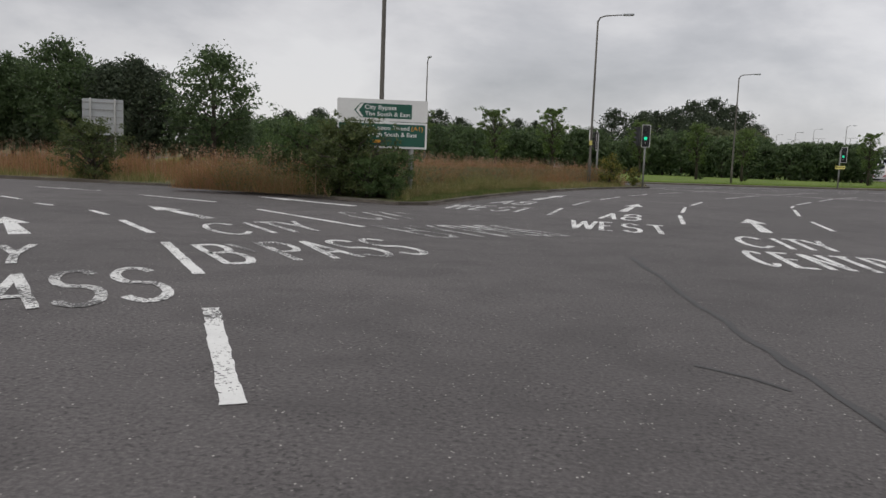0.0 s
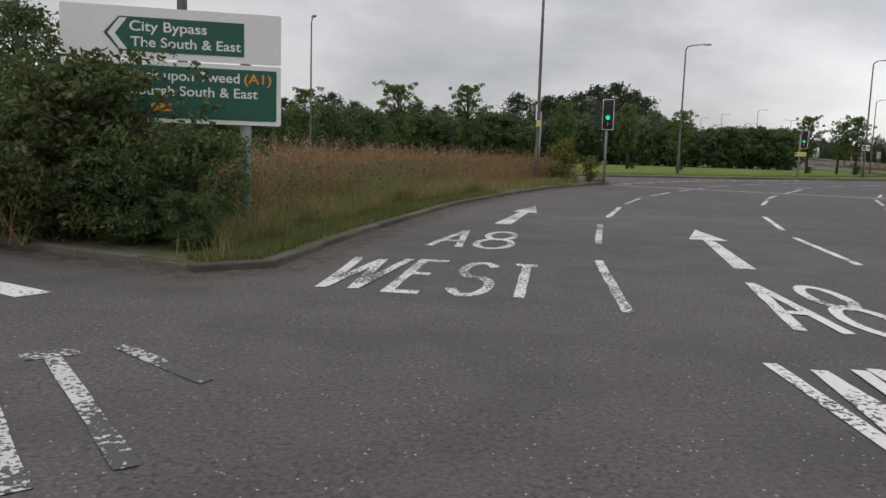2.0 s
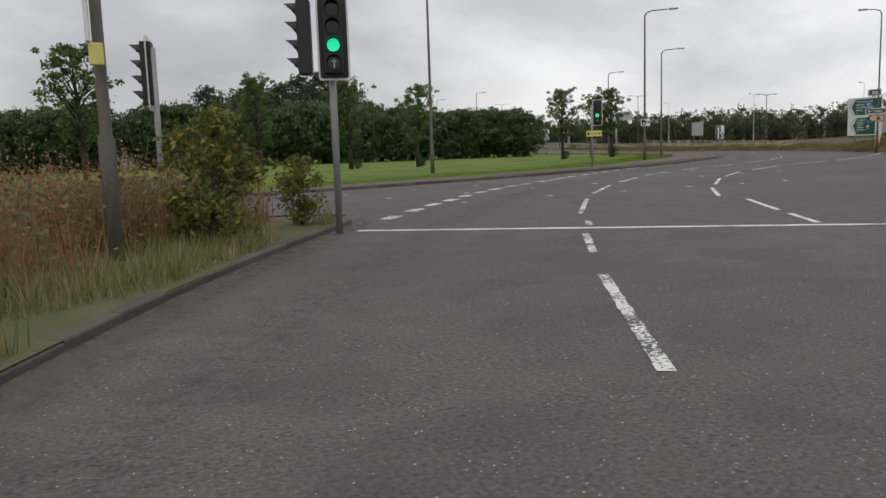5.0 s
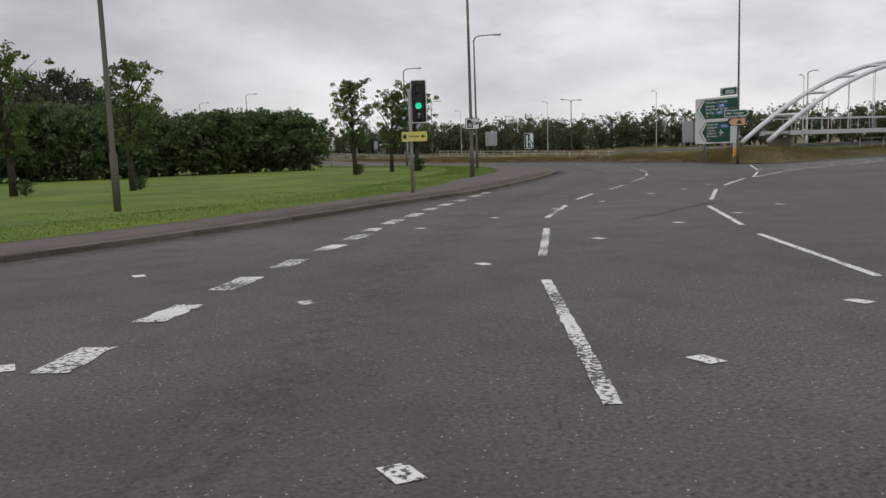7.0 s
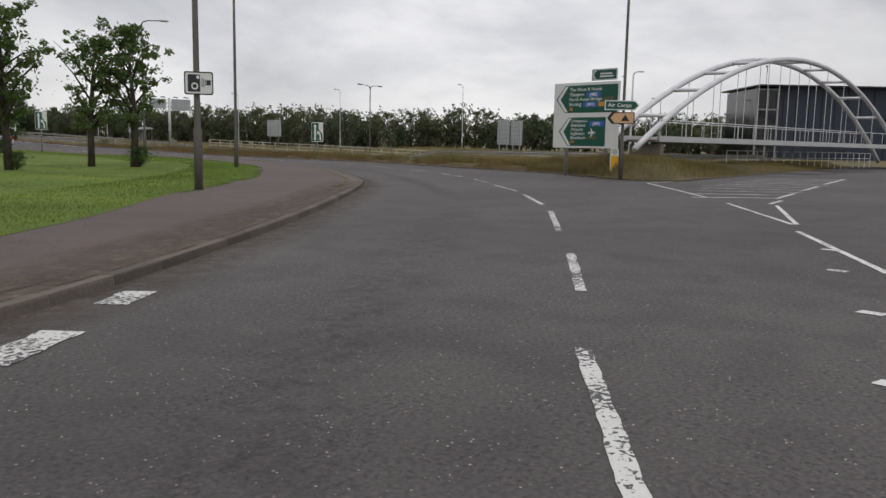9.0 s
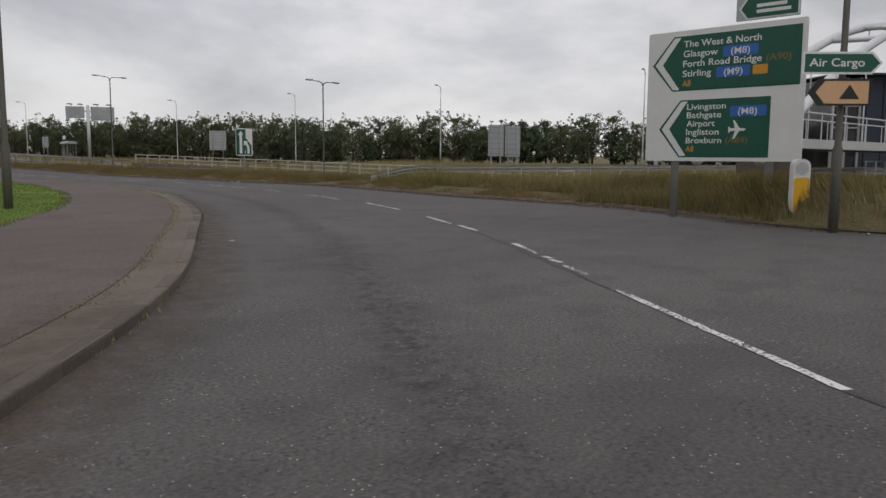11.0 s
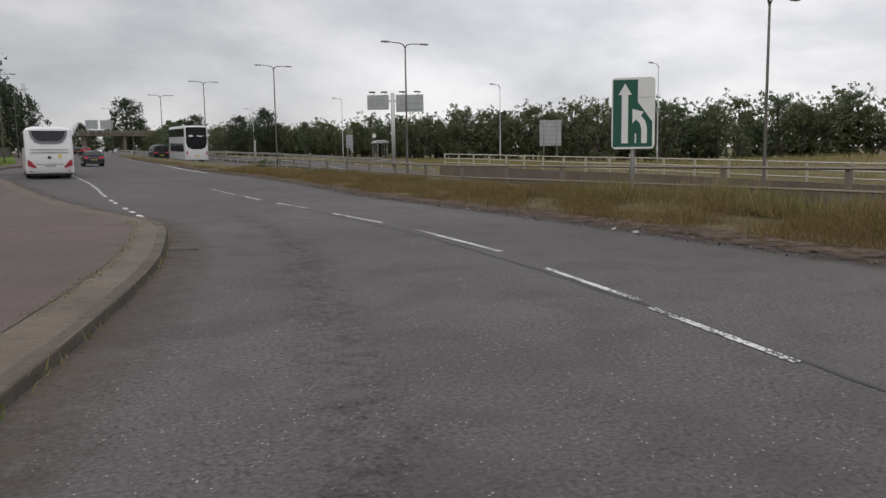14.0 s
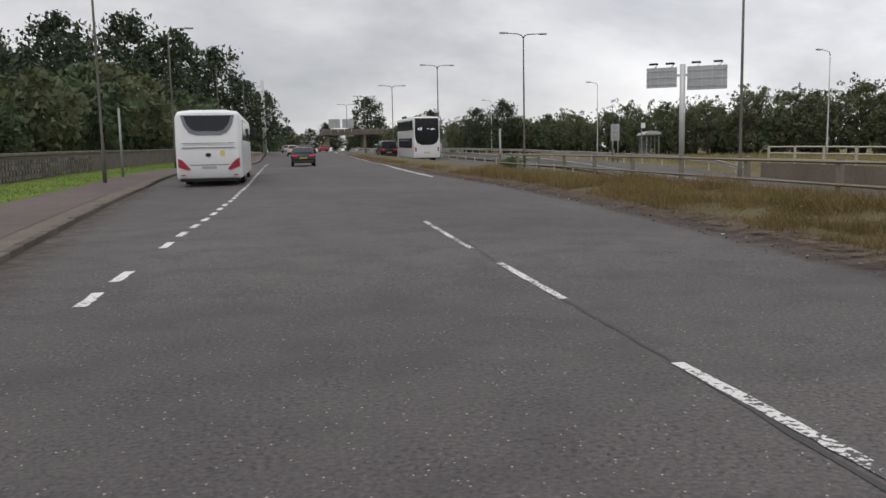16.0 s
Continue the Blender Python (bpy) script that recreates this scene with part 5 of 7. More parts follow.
fuzz("weed_leaves", west, 1.5, 6.0, 9000, 164, 0.05, 1.0, 0.05, RUST_LEAF, "rust-brown weeds along the far side", on_isle, 1.4)
tall(near_east, 0.11, 1.5, 30000, 103, 0.03, 0.12, BLADE_ISLE, "short green grass along the kerb", 0.0055, 1.1, 0.0, 0.9, inside=on_isle)
tall(near_east, 0.09, 1.1, 12000, 113, 0.02, 0.09, BLADE_MIX, "short yellowed grass along the kerb", 0.0045, 0.8, 0.6, 0.9, inside=on_isle)
tall(far_east, 1.2, 8.5, 16000, 114, 0.45, 1.1, BLADE_DRY, "tall dry russet grass towards the signals", 0.008, 0.75, 0.35, 0.5, inside=on_isle)
tall(far_east, 0.1, 2.0, 9000, 115, 0.06, 0.36, BLADE_MIX, "yellow-green grass by the kerb towards the signals", 0.007, 1.0, 0.3, 0.7, inside=on_isle)
tall(west, 1.6, 9.0, 18000, 104, 0.55, 1.15, BLADE_DRY, "tall dry grass along the far side of the island", 0.011, 0.8, 0.5, inside=on_isle)
tall(west, 0.12, 2.2, 9000, 105, 0.10, 0.45, BLADE_MIX, "yellowed grass at the roadside", 0.008, 1.0, 0.4, 0.6, inside=on_isle)
head_pts = strip_points(east, 2.2, 8.0, 1300, 106, 0.1, 0.8, 0.6, on_isle)
head_pts = np.concatenate([head_pts, strip_points(west, 2.0, 8.0, 900, 107, 0.1, 0.8, 0.6, on_isle)])
stem_h = rg.uniform(0.95, 1.55, len(head_pts))
grass("weed_stem", head_pts, stem_h, np.full(len(head_pts), 0.006), SEED_HEAD, "tall brown weed stems standing above the grass", 108, 0.08)
plume = np.repeat(head_pts, 9, 0) + np.stack([rg.normal(0, 0.025, len(head_pts) * 9), rg.normal(0, 0.025, len(head_pts) * 9), np.repeat(stem_h, 9) * rg.uniform(0.72, 1.0, len(head_pts) * 9)], 1)
tagged(mesh_part("seed_heads", leaf_mesh("seed_heads", plume, rg.uniform(0.012, 0.032, len(plume)), 109), SEED_HEAD), "faded pinkish brown seed heads of willowherb", "grass", kind="stuff")
green_pts = strip_points(east, 1.4, 7.0, 420, 110, 0.1, 0.9, 0.0, on_isle)
weeds = np.repeat(green_pts, 70, 0) + rg.normal(0, 1, (420 * 70, 3)) * [0.28, 0.28, 0.0] + np.stack([np.zeros(420 * 70), np.zeros(420 * 70), rg.uniform(0.1, 0.9, 420 * 70)], 1)
tagged(mesh_part("weeds", leaf_mesh("weeds", weeds, rg.uniform(0.02, 0.05, len(weeds)), 111), LEAF_OLIVE), "green leafy weeds among the dry grass", "weeds", kind="stuff")

lawn_line = [p for p in pave_in if 12 < p.x and p.y < 112]
for s, (o0, o1, n, h0, h1, w) in enumerate([(0.0, 3.0, 60000, 0.015, 0.045, 0.005), (2.5, 11.0, 40000, 0.012, 0.035, 0.008), (10, 24, 9000, 0.015, 0.035, 0.014)]):
    tall(lawn_line, o0, o1, int(n * 0.85), 120 + s, h0, h1, BLADE_GREEN, "mown green grass", w, 1.0, 0.0, 1.0, 0.11)
wall_line = [p for p in pave_in if 112 < p.y < 215]
tall(wall_line, 0.0, 5.6, 34000, 125, 0.04, 0.12, BLADE_GREEN, "green grass below the stone wall", 0.010, 1.0, 0.0, 0.8)
right_line = side_a[::-1]
tall([p for p in right_line if p.y < 168], 1.5, 3.3, 16000, 136, 0.14, 0.36, BLADE_MIX, "taller dry grass at the back of the verge", 0.005, 1.0, 0.3, 1.0, 0.2)
near_right = [p for p in right_line if p.y < 152]
far_right = [p for p in right_line if 150 < p.y < 168]
for off, n, seed, h0, h1, dz in ((0.25, 34000, 130, 0.06, 0.24, 0.05), (0.75, 34000, 153, 0.09, 0.30, 0.12), (1.5, 34000, 154, 0.12, 0.36, 0.24), (2.2, 26000, 155, 0.14, 0.40, 0.32)):
    tall(near_right, off, off + 0.85, n, seed, h0, h1, BLADE_VERGE, "long yellow-green grass on the verge", 0.0052, 1.0, 0.35, 1.3, dz)
tall([p for p in right_line if p.y > 166], 0.25, 1.9, 9000, 159, 0.06, 0.2, BLADE_VERGE, "short brown grass on the strip between the roads", 0.012, 1.0, 0.2, 0.9, 0.08, lambda q, d: q.x < 79.5)
tall(far_right, 0.3, 2.9, 9000, 156, 0.1, 0.4, BLADE_VERGE, "long yellow-green grass further along the verge", 0.009, 0.9, 0.4, 0.9, 0.1)
fuzz("grass_flowers", [p for p in right_line if p.y < 168], 0.4, 3.2, 42000, 144, 0.06, 0.40, 0.024, BLADE_VERGE, "seed heads of the verge grass", None)
tall([p for p in right_line if p.y < 168], 0.05, 0.7, 9000, 131, 0.05, 0.20, BLADE_VERGE, "thin grass at the road edge", 0.006, 1.0, 0.6, 0.5, 0.01)
tall([p for p in right_line if 99 < p.y < 130], 2.4, 8.0, 16000, 132, 0.3, 0.7, BLADE_DRY, "dry grass on the slope of the cutting", 0.012, 1.0, 0.5, 0.4, 0.0)
def bank_points(n, seed, deep):
    r = np.random.default_rng(seed)
    out = []
    for u, w in zip(r.random(n) * (len(cape) - 1.001), r.random(n)):
        i = int(u)
        a, b = cape[i].lerp(cape[i + 1], u - i), cape_in[i].lerp(cape_in[i + 1], u - i)
        p = a.lerp(b, 0.03 + (deep - 0.03) * w)
        out.append((p.x, p.y, bank_z((p - a).length, p.x) - 0.01))
    return np.array(out)


for n, seed, h0, h1, m in ((20000, 133, 0.12, 0.42, BLADE_VERGE), (9000, 157, 0.10, 0.38, BLADE_MIX), (6000, 158, 0.10, 0.34, BLADE_ISLE)):
    pts = bank_points(n, seed, 1.0)
    grass("tall_grass", pts, np.random.default_rng(seed).uniform(h0, h1, n), np.full(n, 0.009), m, "uneven grass on the bank by the route sign", seed, 0.9)
tall([p for p in right_line if 98 < p.y < 127], 1.5, 4.2, 9000, 151, 0.4, 0.8, BLADE_MIX, "rank grass at the top of the cutting", 0.008, 1.0, 0.3, 0.6, 0.15)
far_grass = np.stack([rg.uniform(99, 121, 24000), rg.uniform(104, 205, 24000), np.zeros(24000)], 1)
far_grass[:, 2] = [hz(x, y) - 0.1 for x, y in far_grass[:, :2]]
grass("field_grass", far_grass, rg.uniform(0.25, 0.6, 24000), np.full(24000, 0.02), BLADE_PALE, "rough pale grass beyond the dual carriageway", 134, 0.4)
moss = [p for p in pave_in if 40 < p.x and p.y < 128]
tall(moss, -0.25, 0.05, 2600, 137, 0.015, 0.05, BLADE_GREEN, "grass creeping over the back of the pavement", 0.007, 1.0, 0.8, 0.8, 0.1)
strip = [p for p in edge_in if 44 < p.x and p.y < 128]
tall(strip, -0.12, 0.06, 1800, 138, 0.008, 0.028, BLADE_MIX, "moss and weeds in the joint of the pavement", 0.007, 1.0, 1.3, 0.9, 0.1)
tuft = [p for p in bank_line if 44 < p.x and p.y < 128]
tall(tuft, -0.10, 0.10, 700, 135, 0.02, 0.08, BLADE_MIX, "weeds growing in the gutter by the kerb", 0.007, 1.0, 1.0, 0.7, 0.03)

# litter along the verge
lit = strip_points(right_line, -0.55, 0.9, 620, 140, 0.03)
bm = bmesh.new()
for p in lit:
    s = rg.uniform(0.008, 0.034) * (2.6 if rg.random() < 0.05 else 1.0)
    box(bm, p[0], p[1], p[2], s * rg.uniform(0.8, 2.2), s, s * 0.5, None)
tagged(part("litter", bm, LITTER), "scraps of pale litter and stones along the verge", "litter", kind="stuff")
dead = strip_points(right_line, -0.75, 0.6, 5200, 145, 0.03)
tagged(mesh_part("dead_leaves", leaf_mesh("dead_leaves", dead, rg.uniform(0.012, 0.04, len(dead)), 146, 0.25, True), SOIL), "brown dead leaves and grit along the road edge", "leaf litter", kind="stuff")


# ---------- lamp posts ----------
def lamp_post(x, y, top, arm, label, material=DULL_POST, r=0.085, double=False, z=None):
    """A tapered post with a shoe at its foot, an arm or two and flat lanterns. arm: the way of the arm, in metres."""
    z0 = hz(x, y) if z is None else z
    t = thing("street_lamp", label, "street lamp", Matrix.Translation((x, y, z0)), "street lamps along the junction")
    h = top - z0
    part("post", tube(bmesh.new(), [(0, 0, -0.2), (0, 0, 1.55), (0, 0, 1.62), (0, 0, h * 0.6), (0, 0, h - 0.25)], [r, r, r * 0.72, r * 0.62, r * 0.5], 10), material, t, flat_shade=False)
    bm = bmesh.new()
    box(bm, r * 0.75, 0, 0.75, 0.03, 0.11, 0.5, None, 0.006)
    part("access_door", bm, material, t)
    for k, a in enumerate([Vector(arm), -Vector(arm)] if double else [Vector(arm)]):
        d = a.normalized()
        pts = [(0, 0, h - 0.3), (d.x * 0.12, d.y * 0.12, h - 0.08), (d.x * 0.4, d.y * 0.4, h + 0.02), (a.x * 0.7, a.y * 0.7, h + 0.06)]
        part("arm", tube(bmesh.new(), pts, [r * 0.5, r * 0.42, r * 0.36, r * 0.3], 8), material, t, flat_shade=False)
        bm = bmesh.new()
        m = Matrix.Translation((a.x * 0.88, a.y * 0.88, h + 0.07)) @ Matrix.Rotation(math.atan2(d.y, d.x), 4, "Z")
        box(bm, 0, 0, 0, 0.62, 0.24, 0.10, m, 0.03)
        lan = part("lantern", bm, SIGN_BACK, t, "flat grey lantern")
        bm = bmesh.new()
        box(bm, 0.05, 0, -0.055, 0.4, 0.18, 0.02, m)
        part("glass", bm, PALE_POST, lan)
    return t


L1 = "tall single-arm street lamp with a dull brown post"
L2 = "tall double-arm street lamp in the central reserve"
L3 = "grey single-arm street lamp by the dual carriageway"
lamp_post(9.1, 55.6, 9.7, (1.9, -0.3), L1, r=0.10)
lamp_post(-3.8, 74.2, 9.5, (0.3, -0.7), L1)
lamp_post(22.7, 82.1, 9.6, (1.6, -0.5), L1, r=0.10)
lamp_post(41.3, 90.95, 10.0, (1.7, -1.2), L1, r=0.105)
lamp_post(52.95, 105.2, 9.4, (1.5, -1.1), L1, r=0.10)
lamp_post(59.9, 124.95, 9.4, (1.4, -0.9), L1, r=0.10)
lamp_post(60.45, 89.1, 10.4, (-1.2, 0.8), L1, r=0.09)
lamp_post(60.6, 166.0, 10.3, (1.6, 0), L1)
lamp_post(61.4, 187.5, 10.6, (1.6, 0), L1)
lamp_post(63.5, 208.0, 10.8, (1.6, 0), L1)
lamp_post(65.5, 232.0, 11.2, (1.6, 0), L1)
for x, y, top in [(88.7, 131.1, 7.22), (87.76, 159.9, 9.13), (86.46, 185.1, 10.2), (85.66, 210.5, 10.93), (84.5, 232.7, 10.9), (84.0, 257.0, 11.5), (83.6, 281, 11.9)]:
    lamp_post(x, y, top, (1.75, 0.1), L2, r=0.095, double=True)
for x, y, top in [(118.7, 142.1, 9.7), (117.6, 165.7, 9.7), (112.9, 185.5, 9.3), (107.5, 219, 10.0), (103.9, 252.2, 10.4), (113.3, 114.8, 9.3), (108.9, 98.0, 9.2)]:
    lamp_post(x, y, top, (-1.5, -0.4), L3, PALE_POST)
lamp_post(108.3, 111.5, 9.4, (0.8, -0.6), "tall white camera mast beyond the crash barrier", PALE_POST, r=0.16)
lamp_post(113.4, 111.6, 6.9, (0.3, -0.2), L3, PALE_POST)
lamp_post(1.45, 34.35, 9.8, (1.5, -0.8), L1, r=0.11)


# ---------- signs ----------
def on_face(name, me, material, parent, x, z, y=-0.012, depth=0.004):
    """Lettering from a flat mesh, stood up on a sign's face."""
    for v in me.vertices:
        v.co = (v.co.x + x, y, v.co.y + z)
    return mesh_part(name, me, material, parent)


def letters(word, parent, x, z, h, material=SIGN_WHITE, y=-0.014, w=None):
    me = text_mesh(word, thin=-0.012)
    co = np.array([v.co[:] for v in me.vertices])
    lo, hi = co.min(0), co.max(0)
    k = h / 0.69
    kx = k if w is None else w / (hi[0] - lo[0])
    for v in me.vertices:
        v.co = ((v.co.x - lo[0]) * kx, v.co.y * k, 0)
    for piece in split_letters(me):
        on_face("letter", piece, material, parent, x, z, y)


def panel(parent, name, pts, material, y=0.0, thick=0.012, label=""):
    bm = bmesh.new()
    plate(bm, pts, thick, Matrix.Translation((0, y, 0)))
    return part(name, bm, material, parent, label)


def bars(parent, x, z, w, h, material, n=1, y=-0.014):
    """Unreadable writing as plain bars."""
    bm = bmesh.new()
    for k in range(n):
        box(bm, x + w / 2 * (1 - 0.12 * (k % 2)), y, z + k * h * 1.7, w * (1 - 0.12 * (k % 2)), 0.004, h)
    return part("lettering", bm, material, parent)


def posts(parent, xs, z0, z1, r=0.06, y=0.08, material=GALV):
    for x in xs:
        part("post", tube(bmesh.new(), [(x, y, z0), (x, y, z1)], r, 10), material, parent, flat_shade=False)


def facing(x, y, z, ax, ay):
    """A pose at a place with its face (its own -y) turned along the way (ax, ay)."""
    return Matrix.Translation((x, y, z)) @ Matrix.Rotation(math.atan2(ax, -ay), 4, "Z")


# bypass sign on the island: two boards behind the bush
t = thing("direction_sign", "green and white direction sign half hidden by a bush", "road sign", facing(1.80, 33.0, 0, 0.245, -0.97))
up = panel(t, "upper_board", rounded(2.78, 0.66, 0.03, 0, 2.72), SIGN_WHITE)
lo = panel(t, "lower_board", rounded(2.78, 0.80, 0.03, 0, 1.97), SIGN_WHITE)
panel(up, "green_panel", [(-0.68, 2.48), (0.90, 2.48), (0.90, 2.92), (-0.68, 2.92), (-0.87, 2.70)], SIGN_GREEN, -0.009, 0.006)
panel(up, "chevron", [(-0.58, 2.50), (-0.67, 2.50), (-0.82, 2.70), (-0.67, 2.90), (-0.58, 2.90), (-0.73, 2.70)], SIGN_WHITE, -0.0135, 0.003)
letters("City Bypass", up, -0.55, 2.745, 0.125, w=0.97)
letters("The South & East", up, -0.54, 2.545, 0.125, w=1.40)
panel(lo, "green_panel", rounded(2.66, 0.68, 0.02, 0, 1.97), SIGN_GREEN, -0.009, 0.006)
letters("Berwick upon Tweed", lo, -0.82, 2.13, 0.125, w=1.66)
letters("(A1)", lo, 0.90, 2.13, 0.125, SIGN_AMBER, w=0.36)
letters("Edinburgh South & East", lo, -0.78, 1.93, 0.125, w=1.86)
bars(lo, -0.3, 1.77, 0.26, 0.10, SIGN_AMBER)
posts(t, (-0.85, 0.92), -0.2, 2.9, 0.075, 0.09)

SIGN_OCHRE = plain("dull_ochre_sign_print", (0.20, 0.13, 0.03), 0.5)
# the big route sign at the exit
t = thing("direction_sign", "large white and green route sign with two chevron panels", "road sign", facing(62.25, 91.85, 0, -0.99, 0.13))
bd = panel(t, "board", rounded(3.62, 2.95, 0.05, 0, 2.78), SIGN_WHITE, 0, 0.02)
for z0, z1, x1 in ((2.93, 4.10, 1.68), (1.42, 2.66, 1.10)):
    zc = (z0 + z1) / 2
    off = 0 if z0 > 2 else 0.22
    panel(bd, "green_outline", [(-1.17 + off, z0 - 0.03), (x1 + 0.02, z0 - 0.03), (x1 + 0.02, z1 + 0.03), (-1.17 + off, z1 + 0.03), (-1.69 + off, zc)], SIGN_GREEN, -0.0115, 0.005)
    panel(bd, "chevron_edge", [(-1.15 + off, z0), (-1.0 + off, z0), (-1.0 + off, z1), (-1.15 + off, z1), (-1.62 + off, zc)], SIGN_WHITE, -0.0145, 0.003)
    panel(bd, "green_panel", [(-0.99 + off, z0), (x1, z0), (x1, z1), (-0.99 + off, z1), (-1.43 + off, zc)], SIGN_GREEN, -0.0165, 0.004)
for k, (word, w) in enumerate([("The West & North", 1.78), ("Glasgow", 0.82), ("Forth Road Bridge", 1.80), ("Stirling", 0.68), ("A8", 0.2)]):
    letters(word, bd, -0.92, 3.88 - 0.22 * k, 0.14, SIGN_WHITE if k < 4 else SIGN_AMBER, -0.020, w)
for k, (word, w) in enumerate([("Livingston", 0.92), ("Bathgate", 0.82), ("Airport", 0.68), ("Ingliston", 0.78), ("Broxburn", 0.85), ("A8", 0.2)]):
    letters(word, bd, -0.78, 2.47 - 0.19 * k, 0.13, SIGN_WHITE if k < 5 else SIGN_AMBER, -0.020, w)
for x, z, w, word in ((0.02, 3.61, 0.78, "(M8)"), (-0.12, 3.17, 0.76, "(M9)"), (0.24, 2.30, 0.80, "(M8)")):
    panel(bd, "blue_patch", rounded(w, 0.23, 0.03, x + w / 2, z + 0.10), SIGN_BLUE, -0.0195, 0.004)
    letters(word, bd, x + 0.18, z + 0.03, 0.14, SIGN_WHITE, -0.023, 0.42)
letters("(A90)", bd, 0.98, 3.44, 0.14, SIGN_OCHRE, -0.020, 0.52)
letters("(A89)", bd, 0.16, 1.71, 0.13, SIGN_OCHRE, -0.020, 0.5)
panel(bd, "amber_patch", rounded(0.32, 0.2, 0.02, 0.86, 3.27), SIGN_AMBER, -0.0195, 0.004)
plane_pts = [(0, 0.2), (0.03, 0.14), (0.03, 0.05), (0.2, -0.06), (0.2, -0.1), (0.03, -0.05), (0.03, -0.15), (0.08, -0.2), (-0.08, -0.2), (-0.03, -0.15), (-0.03, -0.05), (-0.2, -0.1), (-0.2, -0.06), (-0.03, 0.05), (-0.03, 0.14)]
panel(bd, "aeroplane_symbol", [(0.42 + z, 2.0 + x) for x, z in plane_pts], SIGN_WHITE, -0.0195, 0.004)
posts(t, (-1.1, 1.1), -0.6, 4.1, 0.09, 0.12)
small = panel(t, "small_board", rounded(1.35, 0.50, 0.03, 0.95, 4.56), SIGN_BACK, 0.0, 0.02)
panel(small, "white_border", [(0.50, 4.335), (1.605, 4.335), (1.605, 4.785), (0.50, 4.785), (0.33, 4.56)], SIGN_WHITE, -0.0115, 0.005)
panel(small, "green_panel", [(0.53, 4.36), (1.58, 4.36), (1.58, 4.76), (0.53, 4.76), (0.38, 4.56)], SIGN_GREEN, -0.0145, 0.005)
bars(small, 0.72, 4.48, 0.72, 0.07, SIGN_WHITE, 2, -0.018)
t = thing("direction_sign", "small green pointer sign and tan camp-site pointer on a lamp post", "road sign", facing(60.2, 89.15, 0, -0.8, -0.55))
g = panel(t, "green_pointer", [(-0.62, 2.88), (0.62, 2.88), (0.80, 3.08), (0.62, 3.28), (-0.62, 3.28)], SIGN_WHITE, 0, 0.015)
panel(g, "green_panel", [(-0.58, 2.92), (0.60, 2.92), (0.75, 3.08), (0.60, 3.24), (-0.58, 3.24)], SIGN_GREEN, -0.0095, 0.004)
letters("Air Cargo", g, -0.5, 3.02, 0.14, SIGN_WHITE, -0.0135, 0.98)
g = panel(t, "tan_pointer", [(-0.32, 2.32), (0.62, 2.32), (0.62, 2.80), (-0.32, 2.80), (-0.50, 2.56)], BLACK, 0, 0.015)
panel(g, "tan_panel", [(-0.20, 2.36), (0.58, 2.36), (0.58, 2.76), (-0.20, 2.76), (-0.36, 2.56)], SIGN_PEACH, -0.0095, 0.004)
panel(g, "triangle_symbol", [(0.06, 2.44), (0.42, 2.44), (0.24, 2.70)], BLACK, -0.0135, 0.003)

# keep-left bollard
t = thing("bollard", "yellow and white illuminated traffic bollard on the verge", "bollard", facing(61.53, 89.96, 0.22, -0.8, -0.55))
bm = bmesh.new()
plate(bm, rounded(0.34, 1.14, 0.14, 0, 0.57), 0.2)
part("shell", bm, SIGN_WHITE, t)
panel(t, "yellow_front", rounded(0.30, 0.68, 0.05, 0, 0.43), plain("bollard_yellow", (0.78, 0.42, 0.02), 0.4), -0.104, 0.01)
panel(t, "round_window", rounded(0.26, 0.26, 0.128, 0, 0.95), PALE_POST, -0.104, 0.01)

# speed-camera sign on a lamp post
t = thing("camera_sign", "white speed camera sign strapped to a lamp post", "road sign", facing(41.28, 90.83, 0, -0.62, -0.78))
t.matrix_basis = t.matrix_basis @ Matrix.Translation((0, 0, 2.66)) @ Matrix.Diagonal((0.84, 1, 0.88, 1)) @ Matrix.Translation((0, 0, -2.68))
pl = panel(t, "plate", rounded(0.80, 0.62, 0.06, 0, 2.68), BLACK, 0, 0.012)
panel(pl, "face", rounded(0.73, 0.55, 0.05, 0, 2.68), SIGN_WHITE, -0.008, 0.005)
CAM_BLUE = plain("sign_grey_blue", (0.022, 0.026, 0.036), 0.5)
panel(pl, "camera_symbol", rounded(0.34, 0.46, 0.03, -0.13, 2.68), CAM_BLUE, -0.0125, 0.003)
panel(pl, "lens_symbol", rounded(0.19, 0.19, 0.09, -0.11, 2.60), SIGN_WHITE, -0.0155, 0.003)
panel(pl, "lens_centre", rounded(0.11, 0.11, 0.05, -0.11, 2.60), CAM_BLUE, -0.0185, 0.003)
panel(pl, "lens_symbol", rounded(0.09, 0.09, 0.04, -0.02, 2.84), SIGN_WHITE, -0.0155, 0.003)
for k in range(3):
    panel(pl, "bellows_symbol", rounded(0.02, 0.26 - 0.04 * k, 0.008, 0.09 + 0.045 * k, 2.70), CAM_BLUE, -0.0125, 0.003)
panel(pl, "back_symbol", rounded(0.12, 0.14, 0.01, 0.27, 2.70), CAM_BLUE, -0.0125, 0.003)


